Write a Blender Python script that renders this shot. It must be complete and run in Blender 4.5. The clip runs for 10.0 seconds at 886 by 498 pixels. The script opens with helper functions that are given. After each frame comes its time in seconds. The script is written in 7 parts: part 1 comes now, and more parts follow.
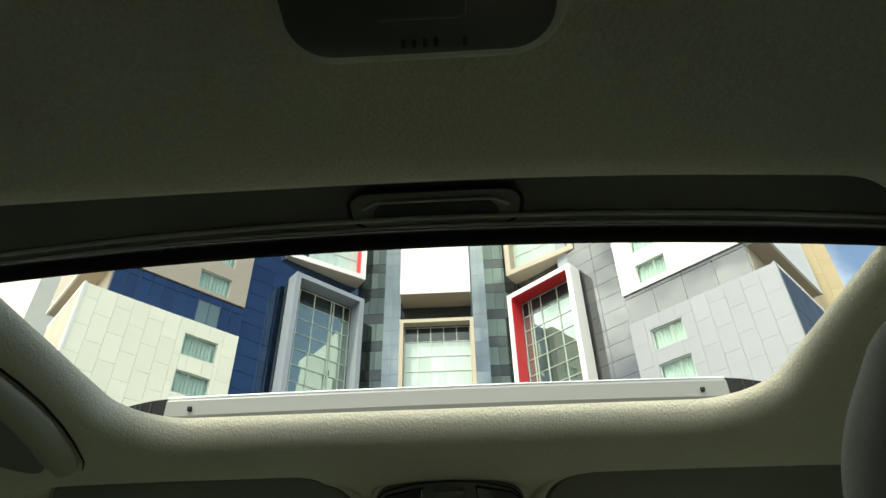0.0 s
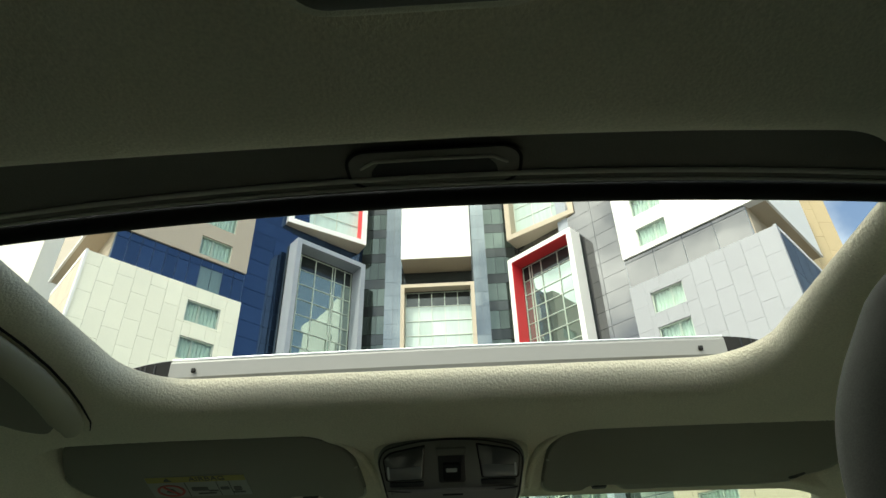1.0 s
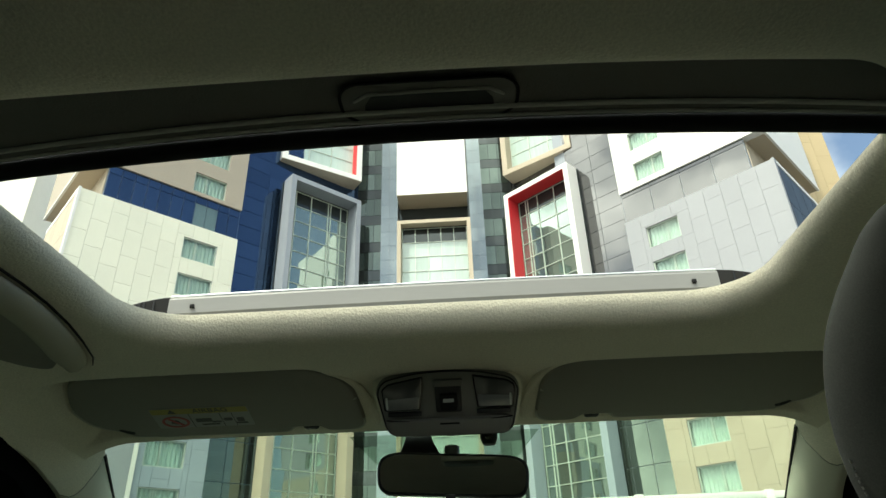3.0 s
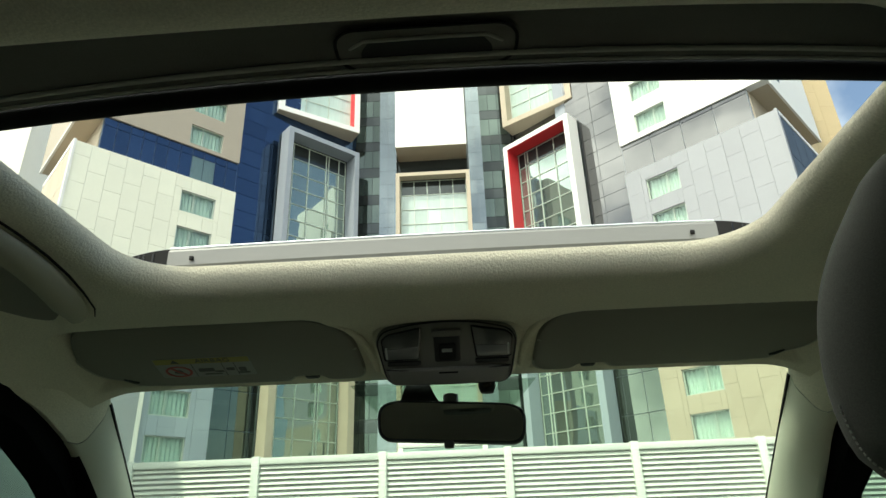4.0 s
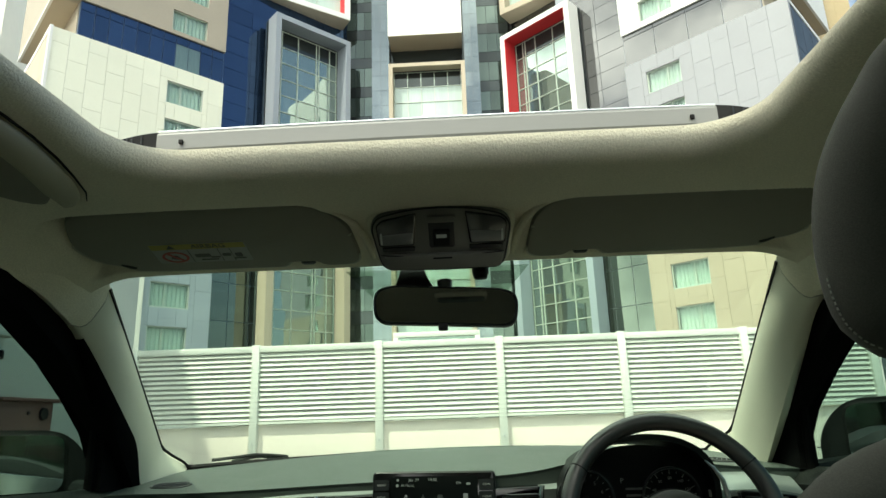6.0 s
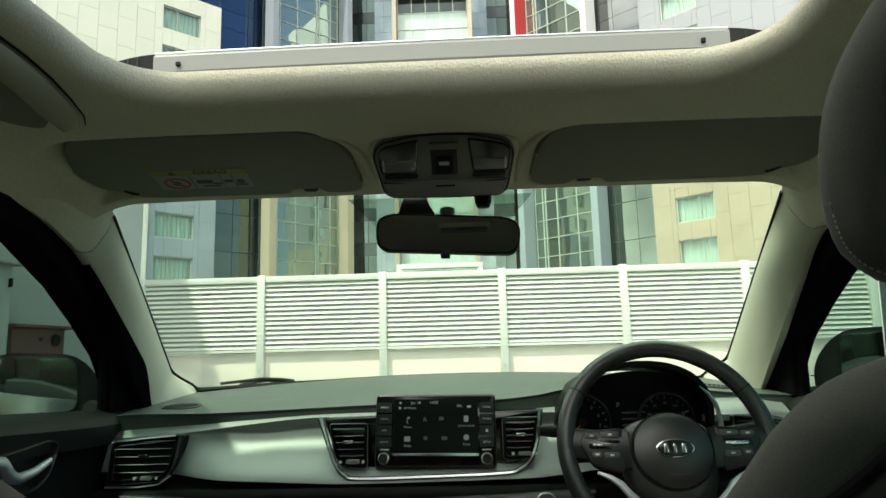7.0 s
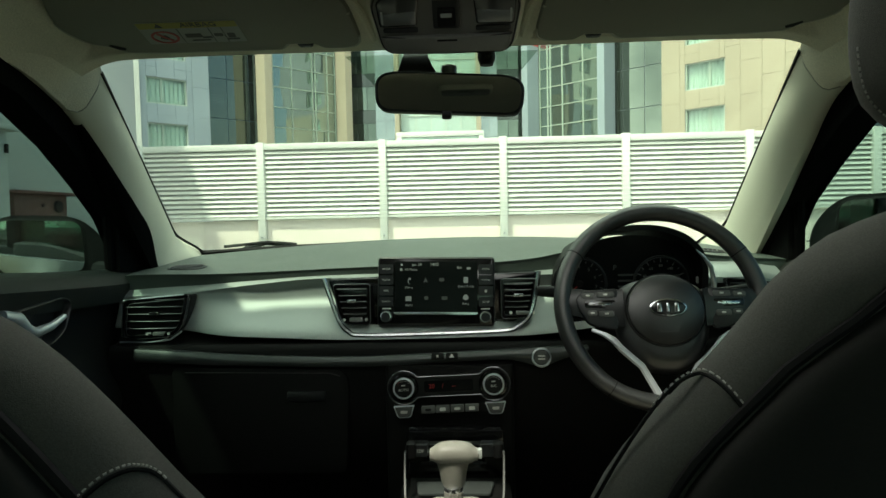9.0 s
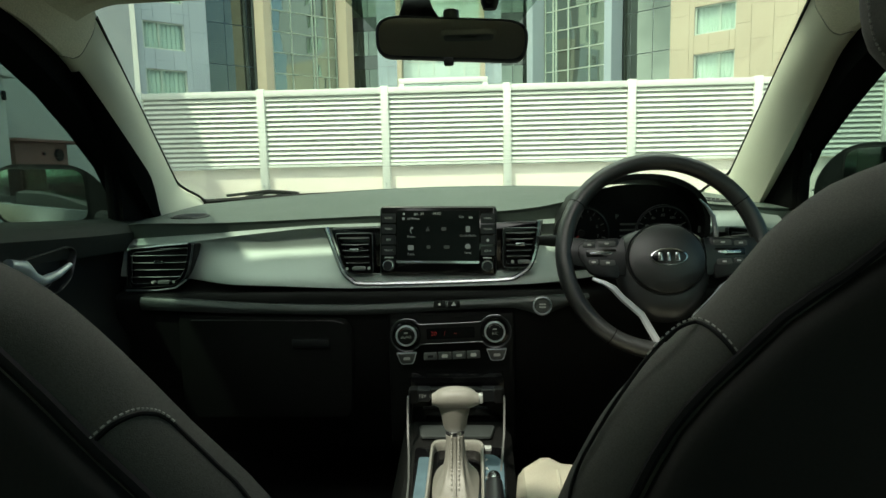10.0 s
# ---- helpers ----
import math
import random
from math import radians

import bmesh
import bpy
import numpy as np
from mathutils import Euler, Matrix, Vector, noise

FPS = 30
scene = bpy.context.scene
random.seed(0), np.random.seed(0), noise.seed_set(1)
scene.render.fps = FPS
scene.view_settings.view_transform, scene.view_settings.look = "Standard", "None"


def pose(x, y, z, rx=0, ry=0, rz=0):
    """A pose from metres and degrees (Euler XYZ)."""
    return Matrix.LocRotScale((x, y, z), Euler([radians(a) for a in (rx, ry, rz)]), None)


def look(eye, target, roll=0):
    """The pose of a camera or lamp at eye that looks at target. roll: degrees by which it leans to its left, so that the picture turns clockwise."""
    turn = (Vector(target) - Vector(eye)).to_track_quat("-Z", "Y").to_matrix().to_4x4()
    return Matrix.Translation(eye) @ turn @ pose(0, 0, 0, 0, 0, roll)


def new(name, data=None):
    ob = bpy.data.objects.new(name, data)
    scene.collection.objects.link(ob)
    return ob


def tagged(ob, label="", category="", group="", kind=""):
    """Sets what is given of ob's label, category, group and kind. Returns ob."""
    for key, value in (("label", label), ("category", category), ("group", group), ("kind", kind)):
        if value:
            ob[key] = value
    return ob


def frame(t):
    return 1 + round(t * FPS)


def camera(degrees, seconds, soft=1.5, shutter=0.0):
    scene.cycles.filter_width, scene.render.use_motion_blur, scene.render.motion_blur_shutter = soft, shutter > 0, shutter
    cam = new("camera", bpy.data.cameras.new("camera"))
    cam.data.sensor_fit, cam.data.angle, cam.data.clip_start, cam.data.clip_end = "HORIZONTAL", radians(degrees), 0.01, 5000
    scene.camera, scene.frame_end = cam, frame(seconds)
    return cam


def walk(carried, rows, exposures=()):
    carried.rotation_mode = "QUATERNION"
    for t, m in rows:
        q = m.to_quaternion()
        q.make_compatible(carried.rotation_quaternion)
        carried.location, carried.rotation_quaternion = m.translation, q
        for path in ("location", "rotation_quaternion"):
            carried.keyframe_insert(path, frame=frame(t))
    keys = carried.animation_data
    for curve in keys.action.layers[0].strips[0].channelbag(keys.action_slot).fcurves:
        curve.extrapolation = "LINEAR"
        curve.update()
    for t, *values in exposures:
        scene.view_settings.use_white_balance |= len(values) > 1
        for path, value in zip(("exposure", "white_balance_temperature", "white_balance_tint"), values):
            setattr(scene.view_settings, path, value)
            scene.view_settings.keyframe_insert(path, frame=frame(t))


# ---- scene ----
cam = camera(69.3, 10.0)
PATH = [
    (0, (0.035, -0.042, 1.06), (-0.023, 1.546, 2.274), -1.3),
    (0.5, (0.034, -0.039, 1.057), (-0.021, 1.583, 2.227), -1.6),
    (1, (0.036, -0.039, 1.056), (-0.029, 1.613, 2.182), -1.6),
    (1.5, (0.036, -0.037, 1.056), (-0.024, 1.639, 2.147), -1.8),
    (2, (0.036, -0.037, 1.056), (-0.031, 1.663, 2.109), -1.7),
    (2.5, (0.036, -0.037, 1.057), (-0.025, 1.69, 2.064), -2.0),
    (4, (0.037, -0.036, 1.055), (-0.031, 1.786, 1.878), -2.1),
    (4.5, (0.036, -0.034, 1.054), (-0.026, 1.822, 1.797), -2.2),
    (5, (0.036, -0.032, 1.049), (-0.032, 1.851, 1.722), -2.2),
    (5.5, (0.035, -0.029, 1.046), (-0.024, 1.878, 1.645), -2.2),
    (7, (0.037, -0.025, 1.036), (-0.047, 1.949, 1.347), -1.5),
    (7.5, (0.036, -0.022, 1.032), (-0.04, 1.968, 1.224), -1.3),
    (8, (0.035, -0.021, 1.028), (-0.05, 1.975, 1.122), -1.4),
    (8.5, (0.036, -0.017, 1.026), (-0.045, 1.981, 1.039), -1.3),
    (9, (0.035, -0.016, 1.025), (-0.06, 1.98, 0.931), -1.2),
    (9.5, (0.035, -0.016, 1.024), (-0.074, 1.974, 0.849), -1.3),
    (10, (0.037, -0.018, 1.026), (-0.07, 1.963, 0.773), -1.2),
]
walk(cam, [(t, look(eye, aim, roll)) for t, eye, aim, roll in PATH], [(0, 1.02, 6850, -1.5), (5, 1.03, 6850, -1.5), (7, 1.12, 6850, -1.5), (10, 1.12, 6850, -1.5)])

# ---- world, sun, exposure ----
SUN_TO = Vector((-0.34, -0.50, 1.0)).normalized()      # direction towards the sun
world = bpy.data.worlds.new("sky")
scene.world = world
world.use_nodes = True
wt = world.node_tree
sky = wt.nodes.new("ShaderNodeTexSky")
sky.sky_type, sky.sun_disc = "NISHITA", False
sky.sun_elevation = math.asin(SUN_TO.z)
sky.sun_rotation = math.atan2(SUN_TO.x, SUN_TO.y)
sky.dust_density, sky.air_density = 3.0, 1.0
# thin bright cloud over the blue
wtc = wt.nodes.new("ShaderNodeTexCoord")
wno = wt.nodes.new("ShaderNodeTexNoise")
wno.inputs["Scale"].default_value, wno.inputs["Detail"].default_value = 2.2, 6.0
wra = wt.nodes.new("ShaderNodeValToRGB")
wra.color_ramp.elements[0].position, wra.color_ramp.elements[1].position = 0.36, 0.56
wmx = wt.nodes.new("ShaderNodeMix")
wmx.data_type = "RGBA"
wn2 = wt.nodes.new("ShaderNodeTexNoise")       # grey undersides of the cloud
wn2.inputs["Scale"].default_value, wn2.inputs["Detail"].default_value = 4.5, 5.0
wt.links.new(wtc.outputs["Generated"], wn2.inputs["Vector"])
wr2 = wt.nodes.new("ShaderNodeValToRGB")
wr2.color_ramp.elements[0].position, wr2.color_ramp.elements[1].position = 0.40, 0.60
wr2.color_ramp.elements[0].color, wr2.color_ramp.elements[1].color = (0.36, 0.38, 0.40, 1), (1.15, 1.15, 1.12, 1)
wt.links.new(wn2.outputs["Fac"], wr2.inputs["Fac"])
wsc = wt.nodes.new("ShaderNodeVectorMath")
wsc.operation = "SCALE"
wsc.inputs["Scale"].default_value = 17.0
wt.links.new(wr2.outputs["Color"], wsc.inputs[0])
wt.links.new(wsc.outputs[0], wmx.inputs["B"])
wt.links.new(wtc.outputs["Generated"], wno.inputs["Vector"])
wsx = wt.nodes.new("ShaderNodeSeparateXYZ")
wt.links.new(wtc.outputs["Generated"], wsx.inputs[0])
wms = wt.nodes.new("ShaderNodeMath")           # the cloud breaks up towards the east
wms.operation = "SUBTRACT"
wms.inputs[1].default_value = 0.42
wt.links.new(wsx.outputs[0], wms.inputs[0])
wmz = wt.nodes.new("ShaderNodeMath")
wmz.operation = "MAXIMUM"
wmz.inputs[1].default_value = 0.0
wt.links.new(wms.outputs[0], wmz.inputs[0])
wma = wt.nodes.new("ShaderNodeMath")
wma.operation = "MULTIPLY_ADD"
wma.inputs[1].default_value = -1.05
wt.links.new(wmz.outputs[0], wma.inputs[0])
wt.links.new(wno.outputs["Fac"], wma.inputs[2])
wt.links.new(wma.outputs[0], wra.inputs["Fac"])
wt.links.new(wra.outputs["Color"], wmx.inputs["Factor"])
wt.links.new(sky.outputs["Color"], wmx.inputs["A"])
wt.links.new(wmx.outputs["Result"], wt.nodes["Background"].inputs["Color"])
wt.nodes["Background"].inputs["Strength"].default_value = 0.115

sun = new("sun", bpy.data.lights.new("sun", "SUN"))
sun.data.energy, sun.data.angle, sun.data.color = 1.9, radians(2.0), (1.0, 0.95, 0.86)
sun.matrix_world = look((0, 0, 60), Vector((0, 0, 60)) - SUN_TO)

# ---- materials ----


def mat(name, color, rough=0.6, metal=0.0, grain=0.08, scale=60.0, bump=0.0, bscale=None, stain=0.0, sscale=1.5,
        coat=0.0, vary=0.0, world_space=False, stretch=(1, 1, 1), sheen=0.0, spec=0.5):
    m = bpy.data.materials.new(name)
    m.use_nodes = True
    t = m.node_tree
    b = t.nodes["Principled BSDF"]
    b.inputs["Roughness"].default_value, b.inputs["Metallic"].default_value = rough, metal
    b.inputs["Coat Weight"].default_value = coat
    b.inputs["Coat Roughness"].default_value = 0.08
    b.inputs["Sheen Weight"].default_value = sheen
    b.inputs["Specular IOR Level"].default_value = spec
    co = t.nodes.new("ShaderNodeTexCoord")
    mp = t.nodes.new("ShaderNodeMapping")
    mp.inputs["Scale"].default_value = stretch
    t.links.new(co.outputs["Object"], mp.inputs["Vector"])
    n1 = t.nodes.new("ShaderNodeTexNoise")
    n1.inputs["Scale"].default_value, n1.inputs["Detail"].default_value = scale, 4.0
    t.links.new(mp.outputs["Vector"], n1.inputs["Vector"])
    n2 = t.nodes.new("ShaderNodeTexNoise")
    n2.inputs["Scale"].default_value, n2.inputs["Detail"].default_value = sscale, 5.0
    t.links.new(mp.outputs["Vector"], n2.inputs["Vector"])
    # value = 1 + grain*(n1-.5)*2 + stain*(n2-.5)*2 + vary*(random-.5)*2
    def term(src, amount, base):
        k = t.nodes.new("ShaderNodeMath")
        k.operation = "MULTIPLY_ADD"
        k.inputs[1].default_value = 2 * amount
        k.inputs[2].default_value = base
        t.links.new(src, k.inputs[0])
        return k
    a = term(n1.outputs["Fac"], grain, 1 - grain - stain - vary)
    c = term(n2.outputs["Fac"], stain, 0)
    s1 = t.nodes.new("ShaderNodeMath")
    t.links.new(a.outputs[0], s1.inputs[0])
    t.links.new(c.outputs[0], s1.inputs[1])
    last = s1
    if vary:
        oi = t.nodes.new("ShaderNodeObjectInfo")
        v = term(oi.outputs["Random"], vary, 0)
        s2 = t.nodes.new("ShaderNodeMath")
        t.links.new(last.outputs[0], s2.inputs[0])
        t.links.new(v.outputs[0], s2.inputs[1])
        last = s2
    mx = t.nodes.new("ShaderNodeVectorMath")
    mx.operation = "SCALE"
    mx.inputs[0].default_value = color
    t.links.new(last.outputs[0], mx.inputs["Scale"])
    t.links.new(mx.outputs[0], b.inputs["Base Color"])
    rr = t.nodes.new("ShaderNodeMath")
    rr.operation = "MULTIPLY_ADD"
    rr.inputs[1].default_value = 0.14
    rr.inputs[2].default_value = rough - 0.07
    t.links.new(n2.outputs["Fac"], rr.inputs[0])
    t.links.new(rr.outputs[0], b.inputs["Roughness"])
    if bump:
        n3 = t.nodes.new("ShaderNodeTexNoise")
        n3.inputs["Scale"].default_value, n3.inputs["Detail"].default_value = bscale or scale, 3.0
        t.links.new(mp.outputs["Vector"], n3.inputs["Vector"])
        bp = t.nodes.new("ShaderNodeBump")
        bp.inputs["Strength"].default_value, bp.inputs["Distance"].default_value = bump, 0.002
        t.links.new(n3.outputs["Fac"], bp.inputs["Height"])
        t.links.new(bp.outputs["Normal"], b.inputs["Normal"])
    return m


def pane_mat(name, tint, gloss=0.08, rough=0.02, rise=0.25):
    """A thin sheet of glass: clear and tinted, with a Fresnel gloss."""
    m = bpy.data.materials.new(name)
    m.use_nodes = True
    t = m.node_tree
    out = t.nodes["Material Output"]
    t.nodes.remove(t.nodes["Principled BSDF"])
    tr = t.nodes.new("ShaderNodeBsdfTransparent")
    tr.inputs["Color"].default_value = (*tint, 1)
    gl = t.nodes.new("ShaderNodeBsdfGlossy")
    gl.inputs["Roughness"].default_value = rough
    fr = t.nodes.new("ShaderNodeLayerWeight")
    fr.inputs["Blend"].default_value = 0.5
    pw = t.nodes.new("ShaderNodeMath")
    pw.operation = "POWER"
    pw.inputs[1].default_value = 4.0
    t.links.new(fr.outputs["Facing"], pw.inputs[0])
    k = t.nodes.new("ShaderNodeMath")
    k.operation = "MULTIPLY_ADD"
    k.inputs[1].default_value, k.inputs[2].default_value = rise, gloss / 2
    t.links.new(pw.outputs[0], k.inputs[0])
    mx = t.nodes.new("ShaderNodeMixShader")
    t.links.new(k.outputs[0], mx.inputs[0])
    t.links.new(tr.outputs[0], mx.inputs[1])
    t.links.new(gl.outputs[0], mx.inputs[2])
    t.links.new(mx.outputs[0], out.inputs["Surface"])
    return m


def mirror_glass(name, tint, rough=0.02, wave=0.010, metal=0.85, vary=0.05, body=0.35):
    """Coated facade glass: a tinted, faintly wavy reflection over a dark body."""
    m = bpy.data.materials.new(name)
    m.use_nodes = True
    t = m.node_tree
    b = t.nodes["Principled BSDF"]
    b.inputs["Metallic"].default_value, b.inputs["Roughness"].default_value = metal, rough
    oi = t.nodes.new("ShaderNodeObjectInfo")
    k = t.nodes.new("ShaderNodeMath")
    k.operation = "MULTIPLY_ADD"
    k.inputs[1].default_value, k.inputs[2].default_value = 2 * vary, 1 - vary
    t.links.new(oi.outputs["Random"], k.inputs[0])
    sc = t.nodes.new("ShaderNodeVectorMath")
    sc.operation = "SCALE"
    sc.inputs[0].default_value = tint
    t.links.new(k.outputs[0], sc.inputs["Scale"])
    t.links.new(sc.outputs[0], b.inputs["Base Color"])
    co = t.nodes.new("ShaderNodeTexCoord")
    n = t.nodes.new("ShaderNodeTexNoise")
    n.inputs["Scale"].default_value, n.inputs["Detail"].default_value = body, 1.0
    t.links.new(co.outputs["Object"], n.inputs["Vector"])
    bp = t.nodes.new("ShaderNodeBump")
    bp.inputs["Strength"].default_value, bp.inputs["Distance"].default_value = 1.0, wave
    t.links.new(n.outputs["Fac"], bp.inputs["Height"])
    t.links.new(bp.outputs["Normal"], b.inputs["Normal"])
    return m


def glow_mat(name, color, strength):
    m = bpy.data.materials.new(name)
    m.use_nodes = True
    b = m.node_tree.nodes["Principled BSDF"]
    b.inputs["Base Color"].default_value = (*color, 1)
    b.inputs["Emission Color"].default_value = (*color, 1)
    b.inputs["Emission Strength"].default_value = strength
    return m


HEADLINER = mat("headliner_fabric", (0.70, 0.66, 0.525), 0.95, grain=0.24, scale=420, bump=0.55, bscale=320, stain=0.10, sscale=7, sheen=0.1, spec=0.2)
TRIM_LIGHT = mat("pillar_trim_plastic", (0.61, 0.60, 0.48), 0.62, grain=0.05, scale=600, bump=0.25, bscale=700, stain=0.03, sscale=4)
GRIP = mat("grab_handle_plastic", (0.40, 0.380, 0.285), 0.75, grain=0.05, scale=500, bump=0.2, bscale=700)
VISOR = mat("visor_vinyl", (0.245, 0.240, 0.195), 0.75, grain=0.05, scale=500, bump=0.3, bscale=600, stain=0.03, sscale=6)
# paler copy of VISOR: light caught by the welded edge
VISOR_HEM_LIT = mat("visor_hem_lit", (0.45, 0.44, 0.36), 0.6, grain=0.05, scale=500)
CONSOLE = mat("console_plastic", (0.150, 0.148, 0.130), 0.5, grain=0.04, scale=700, bump=0.2, bscale=800)
# darkened as the shade behind the grip; also colours the pillar joint
HOLLOW_SHADE_JOINT = mat("hollow_shade_and_joint", (0.24, 0.235, 0.195), 0.8, grain=0.06, scale=400)
SHADE = mat("sunshade_board", (0.175, 0.17, 0.15), 0.8, grain=0.08, scale=500, bump=0.3, bscale=500)
FRAME_BLACK = mat("matt_black_trim", (0.0040, 0.0043, 0.0041), 0.9, grain=0.1, scale=300, spec=0.03)
# darker copy of the seat fabric for the back panels
BACK_FABRIC = mat("darker_seat_back_fabric", (0.030, 0.030, 0.0275), 0.8, grain=0.12, scale=500, spec=0.06)
RUBBER = mat("black_rubber", (0.007, 0.007, 0.007), 0.7, grain=0.1, scale=200, spec=0.25)
BLACK = mat("black_plastic", (0.0080, 0.0088, 0.0082), 0.55, grain=0.06, scale=500, bump=0.2, bscale=900, spec=0.22)
SATIN = mat("satin_black_plastic", (0.011, 0.012, 0.0135), 0.34, grain=0.05, scale=300)
PIANO = mat("piano_black", (0.004, 0.004, 0.0045), 0.12, grain=0.03, scale=80, coat=0.0, spec=0.5)
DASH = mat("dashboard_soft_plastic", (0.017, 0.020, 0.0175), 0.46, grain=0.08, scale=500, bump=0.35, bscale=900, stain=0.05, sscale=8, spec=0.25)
# lighter copy of DASH: sunlight through the windshield is in the colour
PAD_SUNLIT = mat("dash_plastic_sunlit", (0.078, 0.096, 0.084), 0.45, grain=0.08, scale=500, bump=0.3, bscale=900, stain=0.05, sscale=8)
SILVER = mat("silver_dash_trim", (0.335, 0.375, 0.355), 0.58, 0.70, grain=0.03, scale=900, stain=0.03, sscale=5)
SILVER_PAINT = mat("bright_silver_paint", (0.64, 0.68, 0.71), 0.30, 0.5, grain=0.03, scale=500, stain=0.02, sscale=8)
GUNMETAL = mat("dark_gloss_edge", (0.17, 0.178, 0.18), 0.22, 0.6, grain=0.03, scale=300)
CHROME = mat("satin_chrome", (0.72, 0.74, 0.77), 0.2, 1.0, grain=0.03, scale=300)
ALU = mat("silver_paint", (0.13, 0.13, 0.126), 0.45, 0.3, grain=0.05, scale=40, stretch=(1, 30, 30), stain=0.03, sscale=2)
LEATHER = mat("black_leather", (0.019, 0.0195, 0.0195), 0.34, grain=0.12, scale=500, bump=0.2, bscale=900, stain=0.12, sscale=14, spec=1.0)
FABRIC = mat("dark_seat_fabric", (0.094, 0.095, 0.083), 0.95, grain=0.35, scale=900, bump=0.22, bscale=1500, stain=0.14, sscale=9, sheen=0.06, spec=0.15)
FABRIC_LIGHT = mat("beige_seat_fabric", (0.42, 0.39, 0.31), 0.92, grain=0.16, scale=500, bump=0.7, bscale=500, stain=0.06, sscale=9)
LEATHERETTE = mat("beige_leatherette", (0.44, 0.41, 0.33), 0.55, grain=0.06, scale=300, bump=0.3, bscale=400, stain=0.06, sscale=12)
THREAD = mat("grey_thread", (0.42, 0.41, 0.37), 0.8, grain=0.1, scale=900)
SCREEN = mat("display_glass", (0.005, 0.006, 0.006), 0.22, grain=0.0, scale=10, spec=0.12)
INK_WHITE = glow_mat("display_white", (0.28, 0.30, 0.29), 0.09)
INK_DIM = mat("unlit_dial_print", (0.16, 0.165, 0.16), 0.5, grain=0.0, scale=50)
INK_RED = glow_mat("display_red", (0.22, 0.015, 0.015), 0.10)
PRINT = mat("printed_marks", (0.62, 0.62, 0.58), 0.6, grain=0.0, scale=50)
LABEL_WHITE = mat("label_paper", (0.33, 0.33, 0.30), 0.55, grain=0.04, scale=90)
LABEL_YELLOW = mat("label_yellow", (0.36, 0.31, 0.08), 0.55, grain=0.04, scale=90)
LABEL_RED = mat("label_red", (0.45, 0.09, 0.08), 0.55, grain=0.04, scale=90)
LABEL_DARK = mat("label_ink", (0.09, 0.09, 0.08), 0.6, grain=0.03, scale=90)
SMOKED_LENS = mat("smoked_lamp_lens", (0.060, 0.062, 0.060), 0.07, grain=0.1, scale=90, coat=0.6)
CLEAR_LENS = mat("lamp_lens", (0.42, 0.44, 0.42), 0.18, grain=0.03, scale=60, coat=0.5)
MIRROR = mat("mirror_silver", (0.45, 0.455, 0.44), 0.02, 1.0, grain=0.0, scale=10)
MIRROR_DIM = mat("tinted_mirror_silver", (0.74, 0.80, 0.77), 0.02, 1.0, grain=0.0, scale=10)
CAR_PAINT = mat("graphite_car_paint", (0.045, 0.047, 0.050), 0.30, 0.4, grain=0.02, scale=300, coat=1.0)
WINDSHIELD = pane_mat("windshield_glass", (0.865, 0.930, 0.872), 0.02, 0.02, 0.7)
SIDE_GLASS = pane_mat("tinted_side_glass", (0.50, 0.60, 0.545), 0.012, 0.02, 0.06)
REAR_GLASS = pane_mat("rear_side_glass", (0.74, 0.78, 0.74), 0.02)
FRIT = pane_mat("dotted_frit", (0.70, 0.76, 0.71), 0.01)
CARPET = mat("dark_carpet", (0.018, 0.018, 0.017), 0.98, grain=0.25, scale=400, bump=0.8, bscale=500, spec=0.1)

# outside
K_WHITE = mat("white_cladding", (0.80, 0.80, 0.66), 0.6, grain=0.03, scale=8, stain=0.04, sscale=0.5, vary=0.03)
K_CREAM = mat("cream_render", (0.80, 0.80, 0.72), 0.8, grain=0.04, scale=6, stain=0.05, sscale=0.6)
K_GREYBLUE = mat("blue_grey_cladding", (0.36, 0.42, 0.46), 0.6, grain=0.04, scale=8, stain=0.05, sscale=0.5, vary=0.04)
K_BEIGE = mat("beige_cladding", (0.47, 0.405, 0.305), 0.65, grain=0.05, scale=8, stain=0.05, sscale=0.5, vary=0.05)
K_TAN = mat("taupe_cladding", (0.40, 0.35, 0.28), 0.7, grain=0.05, scale=8, stain=0.04, sscale=0.4)
K_GREY = mat("light_grey_cladding", (0.315, 0.325, 0.345), 0.55, grain=0.03, scale=8, stain=0.05, sscale=0.5, vary=0.03)
K_PUREWHITE = mat("white_render", (0.80, 0.80, 0.77), 0.7, grain=0.03, scale=8, stain=0.03, sscale=0.4)
K_NAVY = mirror_glass("navy_glass_cladding", (0.048, 0.086, 0.16), 0.04, 0.012, 0.75, 0.10)
K_SMOKE = mirror_glass("smoked_glass_cladding", (0.20, 0.235, 0.245), 0.03, 0.015, 0.85, 0.06)
K_PANELGREY = mirror_glass("grey_reflecting_glass", (0.20, 0.20, 0.20), 0.03, 0.018, 0.85, 0.06)
K_DARKGLASS = mirror_glass("dark_window_glass", (0.055, 0.065, 0.064), 0.05, 0.012, 0.6, 0.25)
K_GREENGLASS = mirror_glass("green_curtain_wall_glass", (0.31, 0.385, 0.345), 0.02, 0.014, 0.80, 0.10)
# darker copy of the curtain-wall glass; the bay's shade is in the tint
K_BAYGLASS = mirror_glass("shaded_bay_glass", (0.10, 0.13, 0.115), 0.03, 0.015, 0.75, 0.25)
K_LOWGLASS = mirror_glass("green_grey_glass", (0.150, 0.178, 0.155), 0.03, 0.015, 0.8, 0.10)
K_OCHRE = mat("ochre_cladding", (0.50, 0.40, 0.235), 0.7, grain=0.05, scale=8, stain=0.06, sscale=0.5, vary=0.05)
